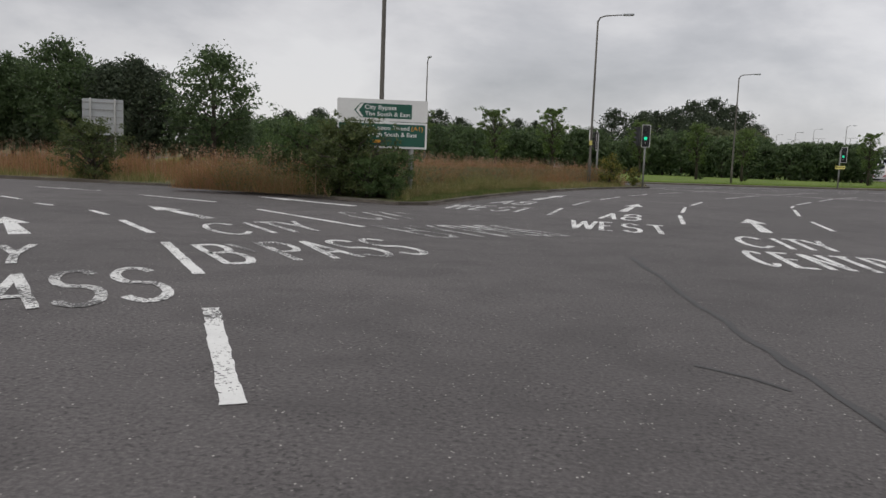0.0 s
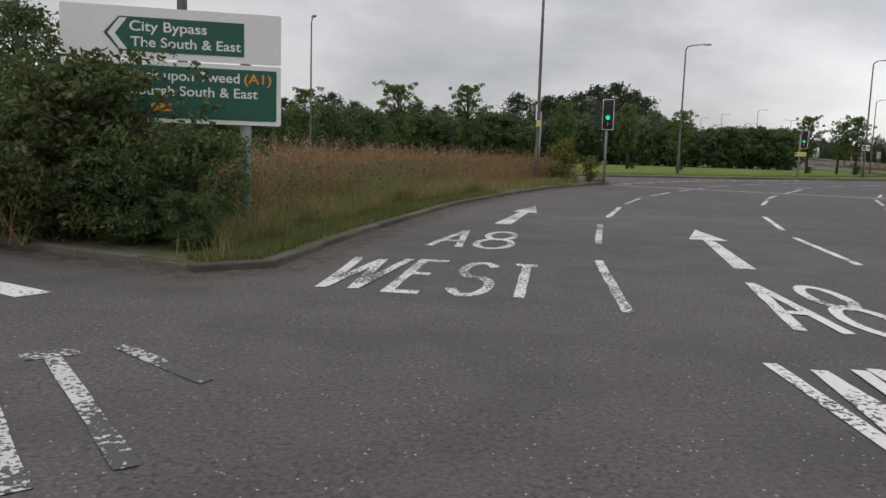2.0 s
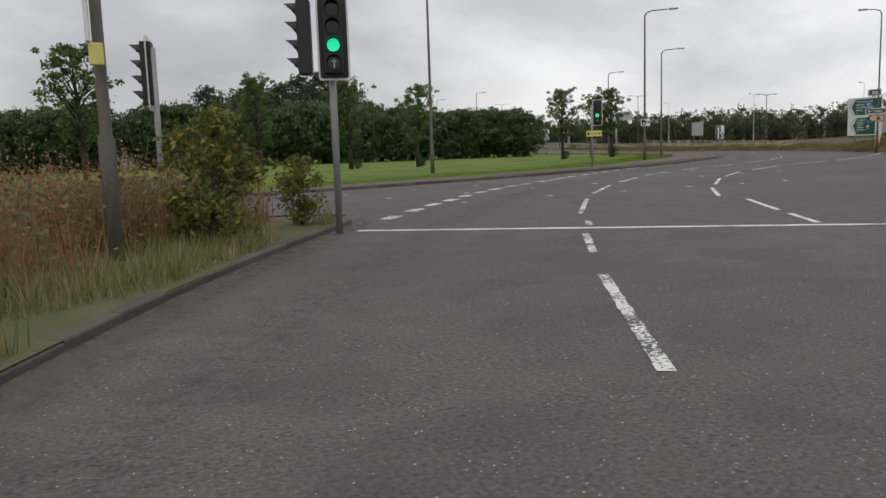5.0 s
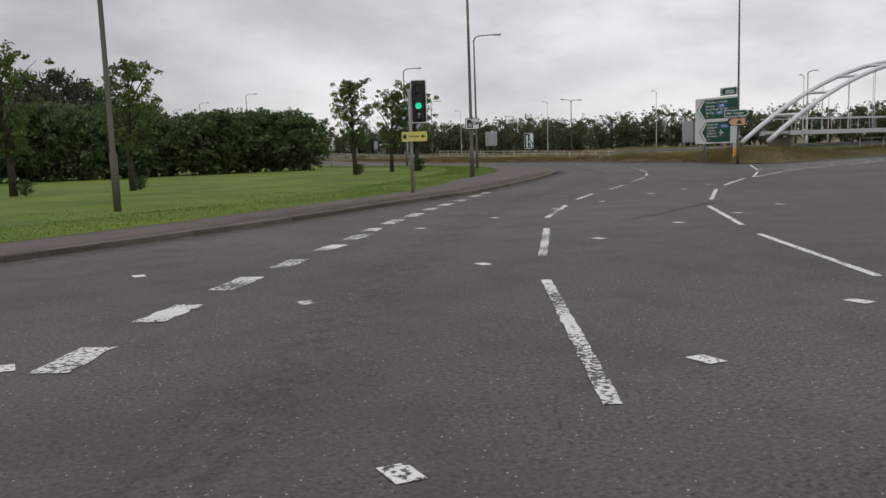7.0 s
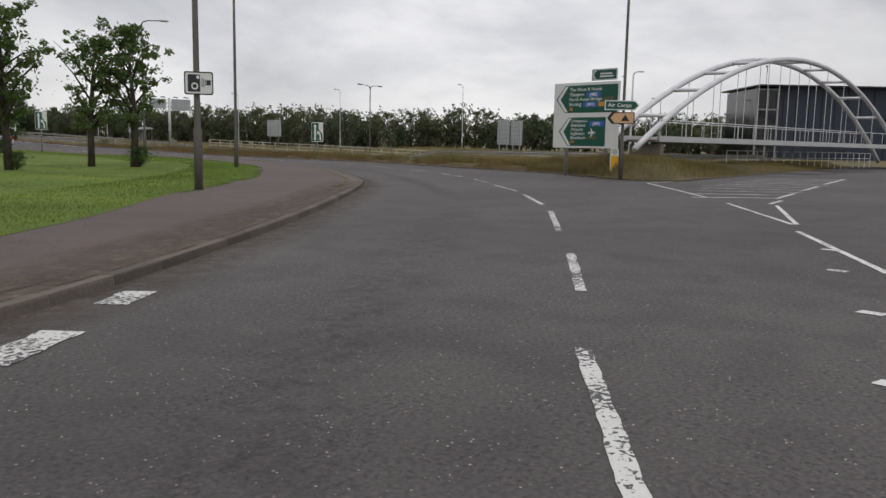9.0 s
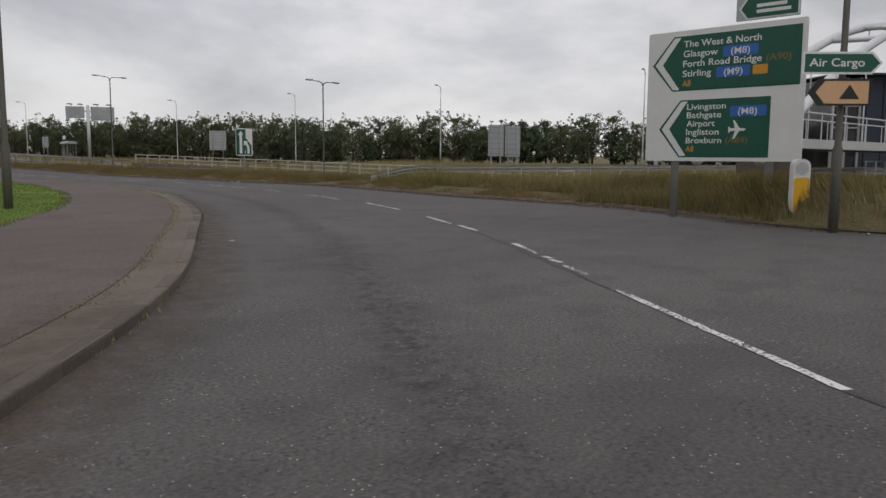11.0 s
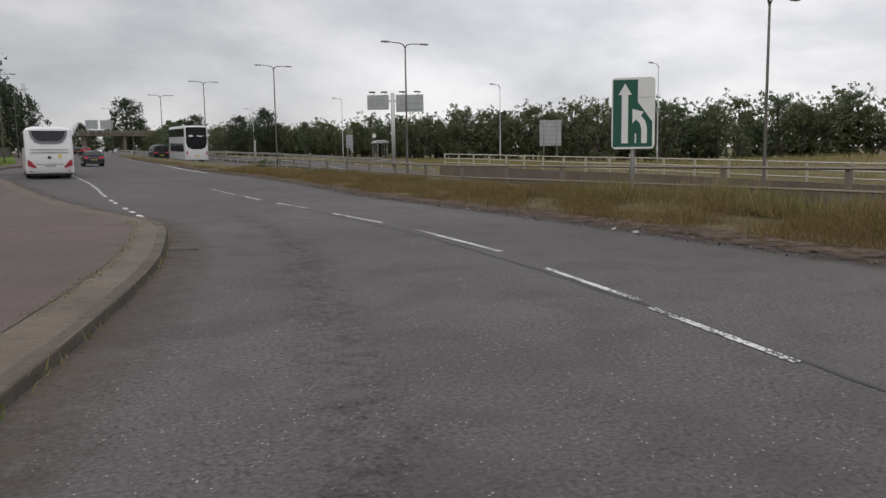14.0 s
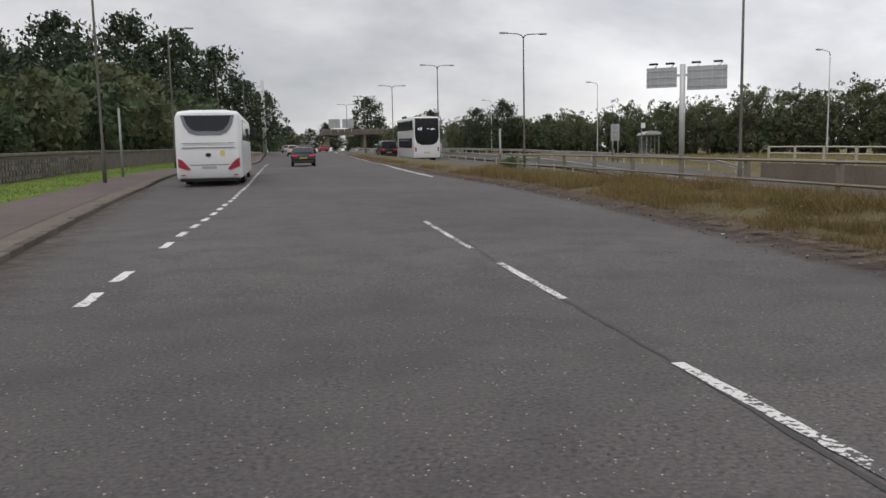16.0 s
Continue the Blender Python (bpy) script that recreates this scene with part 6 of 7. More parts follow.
def merge_sign(x, y, z0, zt, ax, ay, w, h):
    """A lane-merge sign: white diagram on green."""
    t = thing("merge_sign", "green lane-merge sign with two white arrows on a post", "road sign", facing(x, y, 0, ax, ay), "merge signs")
    c = zt - h / 2
    b = panel(t, "board", rounded(w, h, 0.09, 0, c), SIGN_WHITE, 0, 0.014)
    panel(b, "green_panel", [(-w * 0.47, c - h * 0.47), (w * 0.44, c - h * 0.47), (w * 0.44, c - h * 0.12), (w * 0.10, c + h * 0.16), (w * 0.10, c + h * 0.47), (-w * 0.47, c + h * 0.47)], SIGN_GREEN, -0.010, 0.005)
    panel(b, "arrow", [(-0.27 * w, c - 0.42 * h), (-0.12 * w, c - 0.42 * h), (-0.12 * w, c + 0.26 * h), (-0.04 * w, c + 0.26 * h), (-0.195 * w, c + 0.42 * h), (-0.35 * w, c + 0.26 * h), (-0.27 * w, c + 0.26 * h)], SIGN_WHITE, -0.0145, 0.003)
    panel(b, "arrow", [(0.19 * w, c - 0.42 * h), (0.32 * w, c - 0.42 * h), (0.32 * w, c - 0.20 * h), (0.28 * w, c - 0.11 * h), (0.18 * w, c - 0.035 * h), (0.24 * w, c + 0.02 * h), (-0.02 * w, c + 0.06 * h), (-0.02 * w, c - 0.14 * h), (0.06 * w, c - 0.085 * h), (0.16 * w, c - 0.15 * h), (0.19 * w, c - 0.22 * h)], SIGN_WHITE, -0.0145, 0.003)
    panel(b, "line_symbol", rounded(0.03, 0.14 * h, 0.01, 0.055 * w, c - 0.35 * h), SIGN_WHITE, -0.0145, 0.003)
    panel(b, "upper_plate", rounded(0.40 * w, 0.015, 0.005, 0.28 * w, c + 0.22 * h), SIGN_BACK, -0.0095, 0.003)
    posts(t, (0,), z0 - 0.4, zt - 0.1, 0.05, 0.07)


merge_sign(75.25, 124.2, -0.2, 3.05, -0.62, -0.78, 0.97, 1.62)
merge_sign(59.7, 140.1, 0.2, 3.45, -0.25, -0.97, 0.88, 1.45)


def board_back(x, y, z0, z1, w, ax, ay, label, lamps=0, pole=0.06):
    """The back of a large road sign: ribbed sheet on posts. Its back looks along (ax, ay)."""
    t = thing("sign_back", label, "road sign", facing(x, y, 0, ax, ay))
    b = panel(t, "board", rounded(w, z1 - z0, 0.03, 0, (z0 + z1) / 2), SIGN_BACK, 0, 0.014)
    n = max(3, round((z1 - z0) / 0.42))
    for k in range(n):
        z = z0 + (z1 - z0) * (k + 0.5) / n
        bm = bmesh.new()
        box(bm, 0, -0.028, z, w * 0.97, 0.035, 0.045)
        part("rib", bm, GALV, b)
    posts(t, (-w * 0.3, w * 0.3), hz(x, y) - 0.4, z1 + 0.05, pole, -0.09)
    for k in range(lamps):
        lx = -w * 0.3 + w * 0.6 * k / max(1, lamps - 1)
        part("lamp_arm", tube(bmesh.new(), [(lx, 0, z1), (lx, 0.1, z1 + 0.25), (lx, 0.7, z1 + 0.3)], 0.025, 6), GALV, t)
        bm = bmesh.new()
        box(bm, lx, 0.75, z1 + 0.3, 0.3, 0.25, 0.1, None, 0.02)
        part("lamp", bm, BLACK, t)
    return t


board_back(-20.2, 53.7, 2.0, 4.15, 2.3, 0.45, -0.9, "grey ribbed back of a large road sign on the island")
board_back(99.9, 122.15, 1.55, 4.15, 1.3, -0.85, -0.53, "grey ribbed back of a road sign with lamps", 2)
board_back(100.65, 120.98, 1.5, 4.05, 1.25, -0.85, -0.53, "grey ribbed back of a road sign beside its twin")
board_back(112.3, 175.4, 2.3, 4.90, 2.2, -0.6, -0.8, "pale blue-grey back of a road sign beyond the railing")
board_back(97.2, 192.3, 2.5, 3.9, 0.75, -0.4, -0.9, "small grey back of a road sign on a pole")

# cantilever route signs over the far carriageway
t = thing("gantry_sign", "white steel T-post carrying two sign backs and four lamps", "road sign", facing(97.4, 181.6, 0, -0.5, -0.866))
part("post", tube(bmesh.new(), [(0, 0, hz(97.4, 181.6) - 0.3), (0, 0, 7.7)], 0.20, 14), PALE_POST, t, flat_shade=False)
bm = bmesh.new()
box(bm, 0.2, 0.34, 6.95, 5.2, 0.14, 0.16, None, 0.01)
part("beam", bm, PALE_POST, t)
for x0, w, z0, z1 in ((-2.55, 2.15, 6.1, 7.55), (0.32, 2.75, 5.85, 7.55)):
    b = panel(t, "board", rounded(w, z1 - z0, 0.03, x0 + w / 2, (z0 + z1) / 2), SIGN_BACK, 0.22, 0.014)
    for k in range(4):
        bm = bmesh.new()
        box(bm, x0 + w * (k + 0.5) / 4, 0.19, (z0 + z1) / 2, 0.05, 0.04, (z1 - z0) * 0.95)
        part("rib", bm, PALE_POST, b)
    for k in range(3):
        bm = bmesh.new()
        box(bm, x0 + w / 2, 0.185, z0 + (z1 - z0) * (k + 0.5) / 3, w * 0.97, 0.035, 0.05)
        part("rib", bm, PALE_POST, b)
    for k in range(2):
        lx = x0 + w * (0.22 + 0.55 * k)
        part("lamp_arm", tube(bmesh.new(), [(lx, 0.22, z1 - 0.1), (lx + 0.35, 0.3, z1 + 0.28)], 0.025, 6), BLACK, t)
        bm = bmesh.new()
        box(bm, lx, 0.5, z1 + 0.30, 0.62, 0.3, 0.13, None, 0.03)
        part("lamp", bm, BLACK, t)


# ---------- traffic signals ----------
def signal_head(parent, x, y, z, turn, lit, arrow, backboard=True):
    """A three-lamp head with a fourth arrow lamp, hoods and a white-edged backing board."""
    m = Matrix.Translation((x, y, z)) @ Matrix.Rotation(turn, 4, "Z")
    bm = bmesh.new()
    box(bm, 0, 0, 0, 0.30, 0.20, 1.14, None, 0.03)
    head = part("signal_head", bm, BLACK, parent, m=m)
    if backboard:
        bm = bmesh.new()
        plate(bm, rounded(0.50, 1.34, 0.05), 0.012, Matrix.Translation((0, 0.02, 0)))
        part("backing_board", bm, SIGN_WHITE, head, "black backing board with a white edge")
        bm = bmesh.new()
        plate(bm, rounded(0.44, 1.28, 0.04), 0.012, Matrix.Translation((0, 0.012, 0)))
        part("board_face", bm, BLACK, head)
    for k, c in enumerate(("red", "amber", "green", "arrow")):
        zz = 0.41 - 0.275 * k
        bm = bmesh.new()
        plate(bm, rounded(0.20, 0.20, 0.099, 0, zz), 0.02, Matrix.Translation((0, -0.105, 0)))
        part("lens", bm, GREEN_LAMP if (lit and k == 2) else DARK_GLASS, head, "lit green lens" if lit and k == 2 else "dark lens")
        bm = bmesh.new()
        ring = [(0.115 * math.cos(radians(a)), zz + 0.115 * math.sin(radians(a))) for a in range(-20, 201, 22)]
        a0 = [bm.verts.new((px, -0.10, pz)) for px, pz in ring]
        a1 = [bm.verts.new((px, -0.10 - 0.20 * max(0.25, (pz - zz + 0.06) / 0.175), pz)) for px, pz in ring]
        for i in range(len(ring) - 1):
            bm.faces.new((a0[i], a0[i + 1], a1[i + 1], a1[i]))
        part("hood", bm, BLACK, head)
        if k == 3 and arrow:
            bm = bmesh.new()
            plate(bm, [(-0.012, -0.485), (0.012, -0.485), (0.012, -0.40), (0.05, -0.40), (0, -0.345), (-0.05, -0.40), (-0.012, -0.40)], 0.004, Matrix.Translation((0, -0.118, 0)))
            part("arrow", bm, SIGN_WHITE, head)
    return head


t = thing("traffic_light", "green traffic light with an ahead arrow at the stop line", "traffic light", Matrix.Translation((12.4, 57.75, 0.1)))
part("post", tube(bmesh.new(), [(0, 0, -0.2), (0, 0, 3.45)], 0.057, 12), GALV, t, flat_shade=False)
signal_head(t, 0.0, -0.18, 3.02, radians(-13), True, True)
signal_head(t, -0.44, -0.14, 3.0, radians(-108), False, False, False)
t = thing("traffic_light", "green traffic light above a yellow direction sign on the pavement", "traffic light", Matrix.Translation((31.7, 81.5, 0.1)))
part("post", tube(bmesh.new(), [(-0.16, 0.1, -0.2), (-0.16, 0.1, 3.25)], 0.057, 12), GALV, t, flat_shade=False)
signal_head(t, 0.08, -0.06, 2.85, radians(-40), True, True)
y = thing("direction_sign", "small yellow event sign with an arrow below a traffic light", "road sign", facing(31.50, 81.45, 0, -0.62, -0.78))
b = panel(y, "board", rounded(0.80, 0.30, 0.02, 0.06, 1.86), SIGN_YELLOW, 0, 0.01)
letters("Forthview", b, -0.14, 1.835, 0.07, BLACK, -0.008, 0.36)
panel(b, "arrow", [(0.26, 1.86), (0.34, 1.93), (0.34, 1.875), (0.42, 1.875), (0.42, 1.845), (0.34, 1.845), (0.34, 1.79)], BLACK, -0.008, 0.004)
panel(b, "symbol", [(-0.29, 1.80), (-0.19, 1.80), (-0.19, 1.885), (-0.175, 1.885), (-0.24, 1.95), (-0.305, 1.885), (-0.29, 1.885)], BLACK, -0.008, 0.004)
t = thing("traffic_light", "traffic light for the side road seen from behind", "traffic light", Matrix.Translation((9.75, 60.6, 0.1)))
part("post", tube(bmesh.new(), [(0, 0, -0.2), (0, 0, 3.2)], 0.057, 12), GALV, t, flat_shade=False)
signal_head(t, -0.1, 0.1, 2.75, radians(-100), False, False)
t = thing("control_box", "small yellow box and white plate strapped to a lamp post", "box", Matrix.Translation((9.1, 55.45, 0)))
bm = bmesh.new()
box(bm, -0.02, -0.06, 2.55, 0.16, 0.10, 0.26, None, 0.02)
part("box", bm, SIGN_YELLOW, t)
bm = bmesh.new()
box(bm, -0.1, -0.05, 3.0, 0.05, 0.2, 0.62, None, 0.01)
part("plate", bm, SIGN_WHITE, t)


# ---------- rails and walls ----------
def rail_fence(name, label, category, line, height, rails, post_every, material, post_w=0.10, rail_h=0.10, z_of=None, skip=1):
    """A fence of square posts and level rails along a line of points."""
    t = thing(name, label, category)
    zf = z_of or (lambda p: hz(p.x, p.y))
    for i in range(0, len(line), post_every):
        p = line[i]
        bm = bmesh.new()
        box(bm, 0, 0, height / 2 - 0.2, post_w, post_w, height + 0.4, None, 0.008)
        part("post", bm, material, t, m=Matrix.Translation((p.x, p.y, zf(p))))
    for z in rails:
        for i in range(0, len(line) - post_every, post_every):
            a, b = line[i], line[i + post_every]
            bm = bmesh.new()
            d = (b - a).normalized()
            s = Vector((-d.y, d.x)) * (post_w / 2 + 0.02)
            tube(bm, [(a.x + s.x, a.y + s.y, zf(a) + z), (b.x + s.x, b.y + s.y, zf(b) + z)], rail_h / 2, 4)
            part("rail", bm, material, t)
    return t


def steel_barrier(label, line, height=0.72, post_every=3, z_of=None):
    """A corrugated steel safety barrier."""
    t = thing("crash_barrier", label, "crash barrier")
    zf = z_of or (lambda p: hz(p.x, p.y))
    prof = [(0.0, -0.15), (0.05, -0.11), (0.05, -0.06), (0.0, -0.02), (0.0, 0.02), (0.05, 0.06), (0.05, 0.11), (0.0, 0.15)]
    bm = bmesh.new()
    rows = []
    for i, p in enumerate(line):
        d = (line[min(i + 1, len(line) - 1)] - line[max(i - 1, 0)]).normalized()
        s = Vector((-d.y, d.x))
        k = min(1.0, (i + 0.5) / 3, (len(line) - i - 0.5) / 3)
        rows.append([bm.verts.new((p.x + s.x * o, p.y + s.y * o, zf(p) + height * (0.35 + 0.65 * k) - 0.15 + q)) for o, q in prof])
    for a, b in zip(rows, rows[1:]):
        for k in range(len(prof) - 1):
            bm.faces.new((a[k], a[k + 1], b[k + 1], b[k]))
    bmesh.ops.solidify(bm, geom=bm.faces[:], thickness=0.006)
    part("beam", bm, RAIL, t)
    for i in range(1, len(line) - 1, post_every):
        p = line[i]
        bm = bmesh.new()
        box(bm, 0, 0, (height - 0.1) / 2 - 0.2, 0.1, 0.06, height + 0.3)
        part("post", bm, RAIL, t, m=Matrix.Translation((p.x, p.y, zf(p))))
    return t


verge_top = lambda p: lerp_table(p.y, SLIP_RISE) + 0.05
mouth_line = curve_points([(71.5, 110.6), (75.0, 109.3), (79.5, 107.8), (92, 104.6), (104, 102.4)], 0.9)
tall(mouth_line[::-1], 0.15, 2.0, 7000, 150, 0.3, 0.75, BLADE_MIX, "long grass in front of the crash barrier", 0.011, 1.0, 0.2, 0.6, 0.05)
steel_barrier("galvanised crash barrier across the mouth of the underpass", mouth_line, 0.78, 3, lambda p: 0.22)
steel_barrier("galvanised crash barrier on the bank at the exit", curve_points([(70.5, 94.6), (80, 93.2), (92, 92.0)], 0.9), 0.75, 3, lambda p: 0.3)
near_fence = curve_points([(76.2, 116.5), (77.0, 126.0), (77.6, 136), (78.2, 146), (78.8, 158), (79.2, 169)], 0.8)
rail_fence("guard_rail", "weathered grey three-rail fence along the cutting", "fence", near_fence, 1.0, (0.93, 0.50), 4, FENCE, 0.11, 0.065, verge_top)
steel_barrier("long steel barrier in the central reserve", curve_points([(88.2, 112), (87.9, 140), (87.4, 170), (86.7, 200), (86.2, 240), (86.0, 300)], 1.6), 0.75, 2)
steel_barrier("long steel barrier beside the far carriageway", curve_points([(97.3, 173), (97.2, 190), (96.5, 220), (95.5, 260), (95.0, 300)], 1.6), 0.75, 2)
side_rail = curve_points([(80.5, 91.6), (96.0, 90.2), (112.0, 88.8)], 0.8)
rail_fence("railing", "white tubular railing on the bank by the footbridge", "fence", side_rail, 0.95, (0.92, 0.45), 2, STEEL_WHITE, 0.06, 0.05, lambda p: 0.40)
rail_base = lambda p: lerp_table(p.y, [(105, -0.75), (130, -0.33), (151, 0.13), (172, 0.57)])
east_rail = curve_points([(97.6, 171.7), (97.7, 160), (97.7, 150), (97.8, 140), (97.9, 130), (98.2, 121), (98.6, 112)], 0.8)
rail_fence("railing", "cream-painted post and rail fence on top of the retaining wall", "fence", east_rail, 1.05, (1.0, 0.62, 0.25), 3, CREAM_RAIL, 0.11, 0.09, rail_base)
bm = bmesh.new()
wl = [p + Vector((-0.35, 0)) for p in east_rail]
for a, b in zip(wl, wl[1:]):
    c = (a + b) / 2
    d = b - a
    box(bm, 0, 0, -2.7, d.length * 1.02, 0.35, 5.5, Matrix.Translation((c.x, c.y, rail_base(c))) @ Matrix.Rotation(math.atan2(d.y, d.x), 4, "Z"))
tagged(part("retaining_wall", bm, OLD_WALL), "stained grey concrete retaining wall of the cutting", "wall", kind="structure")
# stone wall along the wood
wall = thing("wall_stone", "old rubble stone wall with a flat coping below the trees", "wall", kind="structure")
stone_line = curve_points([(55.3, 138), (55.8, 150), (56.0, 162), (56.1, 177), (57.3, 198), (59.6, 215), (62.5, 240), (65, 262)], 1.0)
bm = bmesh.new()
cope = bmesh.new()
rs = random.Random(8)
for a, b in zip(stone_line, stone_line[1:]):
    c = (a + b) / 2
    d = b - a
    m = Matrix.Translation((c.x, c.y, hz(c.x, c.y) + 0.2)) @ Matrix.Rotation(math.atan2(d.y, d.x), 4, "Z")
    box(bm, 0, 0, 0.45, d.length, 0.36, 1.3, m)
    box(cope, 0, 0, 1.16, d.length * 0.985, 0.5, 0.13, m, 0.015)
part("core", bm, STONE, wall)
part("coping", cope, CONCRETE, wall, "flat grey coping stones")
stones = [bmesh.new() for k in range(3)]
stone_me = []
for k, sb in enumerate(stones):
    box(sb, 0, 0, 0, (0.44, 0.34, 0.27)[k], 0.07, (0.22, 0.17, 0.2)[k], None, 0.025)
    me = bpy.data.meshes.new("stone")
    sb.to_mesh(me)
    sb.free()
    me.materials.append(STONE)
    stone_me.append(me)
count = 0
for a, b in zip(stone_line, stone_line[1:]):
    if not 146 < a.y < 190:
        continue
    d = (b - a)
    for row in range(4):
        for k in range(2):
            if count >= 296:
                break
            c = a + d * ((k + 0.5 + 0.25 * (row % 2)) / 2)
            n = Vector((d.y, -d.x)).normalized() * 0.185
            ob = new("stone", stone_me[rs.randrange(3)])
            ob.parent = wall
            ob.matrix_basis = Matrix.Translation((c.x + n.x, c.y + n.y, hz(c.x, c.y) + 0.24 + row * 0.25 + rs.uniform(-0.03, 0.03))) @ Matrix.Rotation(math.atan2(d.y, d.x), 4, "Z") @ Matrix.Rotation(rs.uniform(-0.08, 0.08), 4, "Y")
            count += 1


# ---------- vehicles ----------
def loft(bm, sections):
    """A skin over closed sections of equally many points."""
    rings = [[bm.verts.new(p) for p in s] for s in sections]
    n = len(rings[0])
    for a, b in zip(rings, rings[1:]):
        for k in range(n):
            bm.faces.new((a[k], a[(k + 1) % n], b[(k + 1) % n], b[k]))
    bm.faces.new(rings[0][::-1])
    bm.faces.new(rings[-1])
    bmesh.ops.recalc_face_normals(bm, faces=bm.faces[:])
    return bm


def wheel(parent, x, y, r, w, name="wheel"):
    side = 1 if x > 0 else -1
    wh = part(name, tube(bmesh.new(), [(-w / 2, 0, 0), (-w / 2 + 0.03, 0, 0), (w / 2 - 0.03, 0, 0), (w / 2, 0, 0)], [r * 0.9, r, r, r * 0.9], 22), RUBBER, parent, m=Matrix.Translation((x, y, r)), flat_shade=False)
    part("rim", tube(bmesh.new(), [(side * (w / 2 - 0.02), 0, 0), (side * (w / 2 + 0.012), 0, 0)], [r * 0.66, r * 0.6], 14), ALLOY, wh)


def car(name, label, category, m, L, W, H, paint, roof, hatch=True, belt=0.62, tail=TAIL_LAMP, wheel_r=0.32, box_back=False, group=""):
    """A car: its rear is at y = 0, it points along +y. roof: four (y, z) of the cabin's foot, rear edge, front edge and screen foot, as shares."""
    t = thing(name, label, category, m, group)
    zb = H * belt
    prof = [(0.05, 0.30), (0.0, 0.55), (0.03, zb * 0.86), (0.10, zb), (L * 0.40, zb + 0.02), (L * 0.68, zb - 0.02), (L * 0.93, zb - 0.16), (L - 0.05, zb - 0.32), (L, 0.48), (L - 0.08, 0.28)]
    bm = bmesh.new()
    xs = [(-W / 2 + 0.02, 0.96), (-W / 2 + 0.10, 1.0), (-W / 4, 1.02), (W / 4, 1.02), (W / 2 - 0.10, 1.0), (W / 2 - 0.02, 0.96)]
    cols = []
    for x, k in xs:
        edge = abs(x) > W / 2 - 0.05
        cols.append([Vector((x, L / 2 + (y - L / 2) * (0.955 if edge else (0.99 if abs(x) > W / 3 else 1.0)), 0.26 + (z - 0.26) * k)) for y, z in prof])
    loft(bm, cols)
    es = [e for e in bm.edges if e.calc_face_angle(0) > 0.6]
    bmesh.ops.bevel(bm, geom=es, offset=0.035, segments=2, profile=0.6, affect="EDGES")
    body = part("body", bm, paint, t, flat_shade=False)
    (r0, z0), (r1, z1), (r2, z2), (r3, z3) = [(y * L, z * H) for y, z in roof]
    cab = []
    for x, k in ((-W / 2 + 0.09, 0.0), (-W / 2 + 0.20, 0.93), (-W / 5, 1.0), (W / 5, 1.0), (W / 2 - 0.20, 0.93), (W / 2 - 0.09, 0.0)):
        f = lambda y, z: Vector((x, y, z0 + (z - z0) * k))
        inset = 0.10 if k == 0.0 else 0
        cab.append([f(r0 + inset * 0, z0 - 0.05), f(r0 + 0.02, z0), f(r1 + (0.0 if k else -0.0), z1), f((r1 + r2) / 2, max(z1, z2) + 0.02), f(r2, z2), f(r3, z3), f(r3, z3 - 0.05)])
    bm = bmesh.new()
    loft(bm, cab)
    es = [e for e in bm.edges if e.calc_face_angle(0) > 0.5]
    bmesh.ops.bevel(bm, geom=es, offset=0.04, segments=2, profile=0.6, affect="EDGES")
    part("cabin", bm, paint, t, flat_shade=False)
    # glass
    def quad(nm, pts, material, parent=t, thick=0.012, lab=""):
        b2 = bmesh.new()
        vs = [b2.verts.new(p) for p in pts]
        b2.faces.new(vs)
        bmesh.ops.recalc_face_normals(b2, faces=b2.faces[:])
        bmesh.ops.solidify(b2, geom=b2.faces[:], thickness=thick)
        return part(nm, b2, material, parent, lab)

    rear_n = Vector((0, z0 - z1, r1 - r0)).normalized() * -0.022
    if rear_n.y > 0:
        rear_n = -rear_n
    lo_r, hi_r = Vector((0, r0, z0)).lerp(Vector((0, r1, z1)), 0.14) + rear_n, Vector((0, r0, z0)).lerp(Vector((0, r1, z1)), 0.88) + rear_n
    wl, wh = W / 2 - 0.20, W / 2 - 0.30
    quad("rear_window", [(-wl, lo_r.y, lo_r.z), (wl, lo_r.y, lo_r.z), (wh, hi_r.y, hi_r.z), (-wh, hi_r.y, hi_r.z)], DARK_GLASS)
    fn = Vector((0, 0.022, 0.012))
    lo_f, hi_f = Vector((0, r3, z3)).lerp(Vector((0, r2, z2)), 0.10) + fn, Vector((0, r3, z3)).lerp(Vector((0, r2, z2)), 0.92) + fn
    quad("windscreen", [(-wl, lo_f.y, lo_f.z), (wl, lo_f.y, lo_f.z), (wh, hi_f.y, hi_f.z), (-wh, hi_f.y, hi_f.z)], DARK_GLASS)
    for s in (-1, 1):
        for a, b in ((0.10, 0.47), (0.50, 0.92)):
            lo = lambda u: Vector((s * (W / 2 - 0.085), r0 + (r3 - r0) * u, z0 + 0.05))
            hi = lambda u: Vector((s * (W / 2 - 0.180), r1 + 0.1 + (r2 - r1 - 0.15) * u, z0 + (min(z1, z2) - z0) * 0.80))
            quad("side_window", [lo(a), lo(b), hi(b), hi(a)], DARK_GLASS)
        wheel(t, s * (W / 2 - 0.13), L * 0.19, wheel_r, 0.22)
        wheel(t, s * (W / 2 - 0.13), L * 0.80, wheel_r, 0.22)
        b2 = bmesh.new()
        box(b2, s * (W / 2 + 0.08), r3 - 0.25, zb + 0.10, 0.18, 0.10, 0.13, None, 0.03)
        part("mirror", b2, paint, t)
        b2 = bmesh.new()
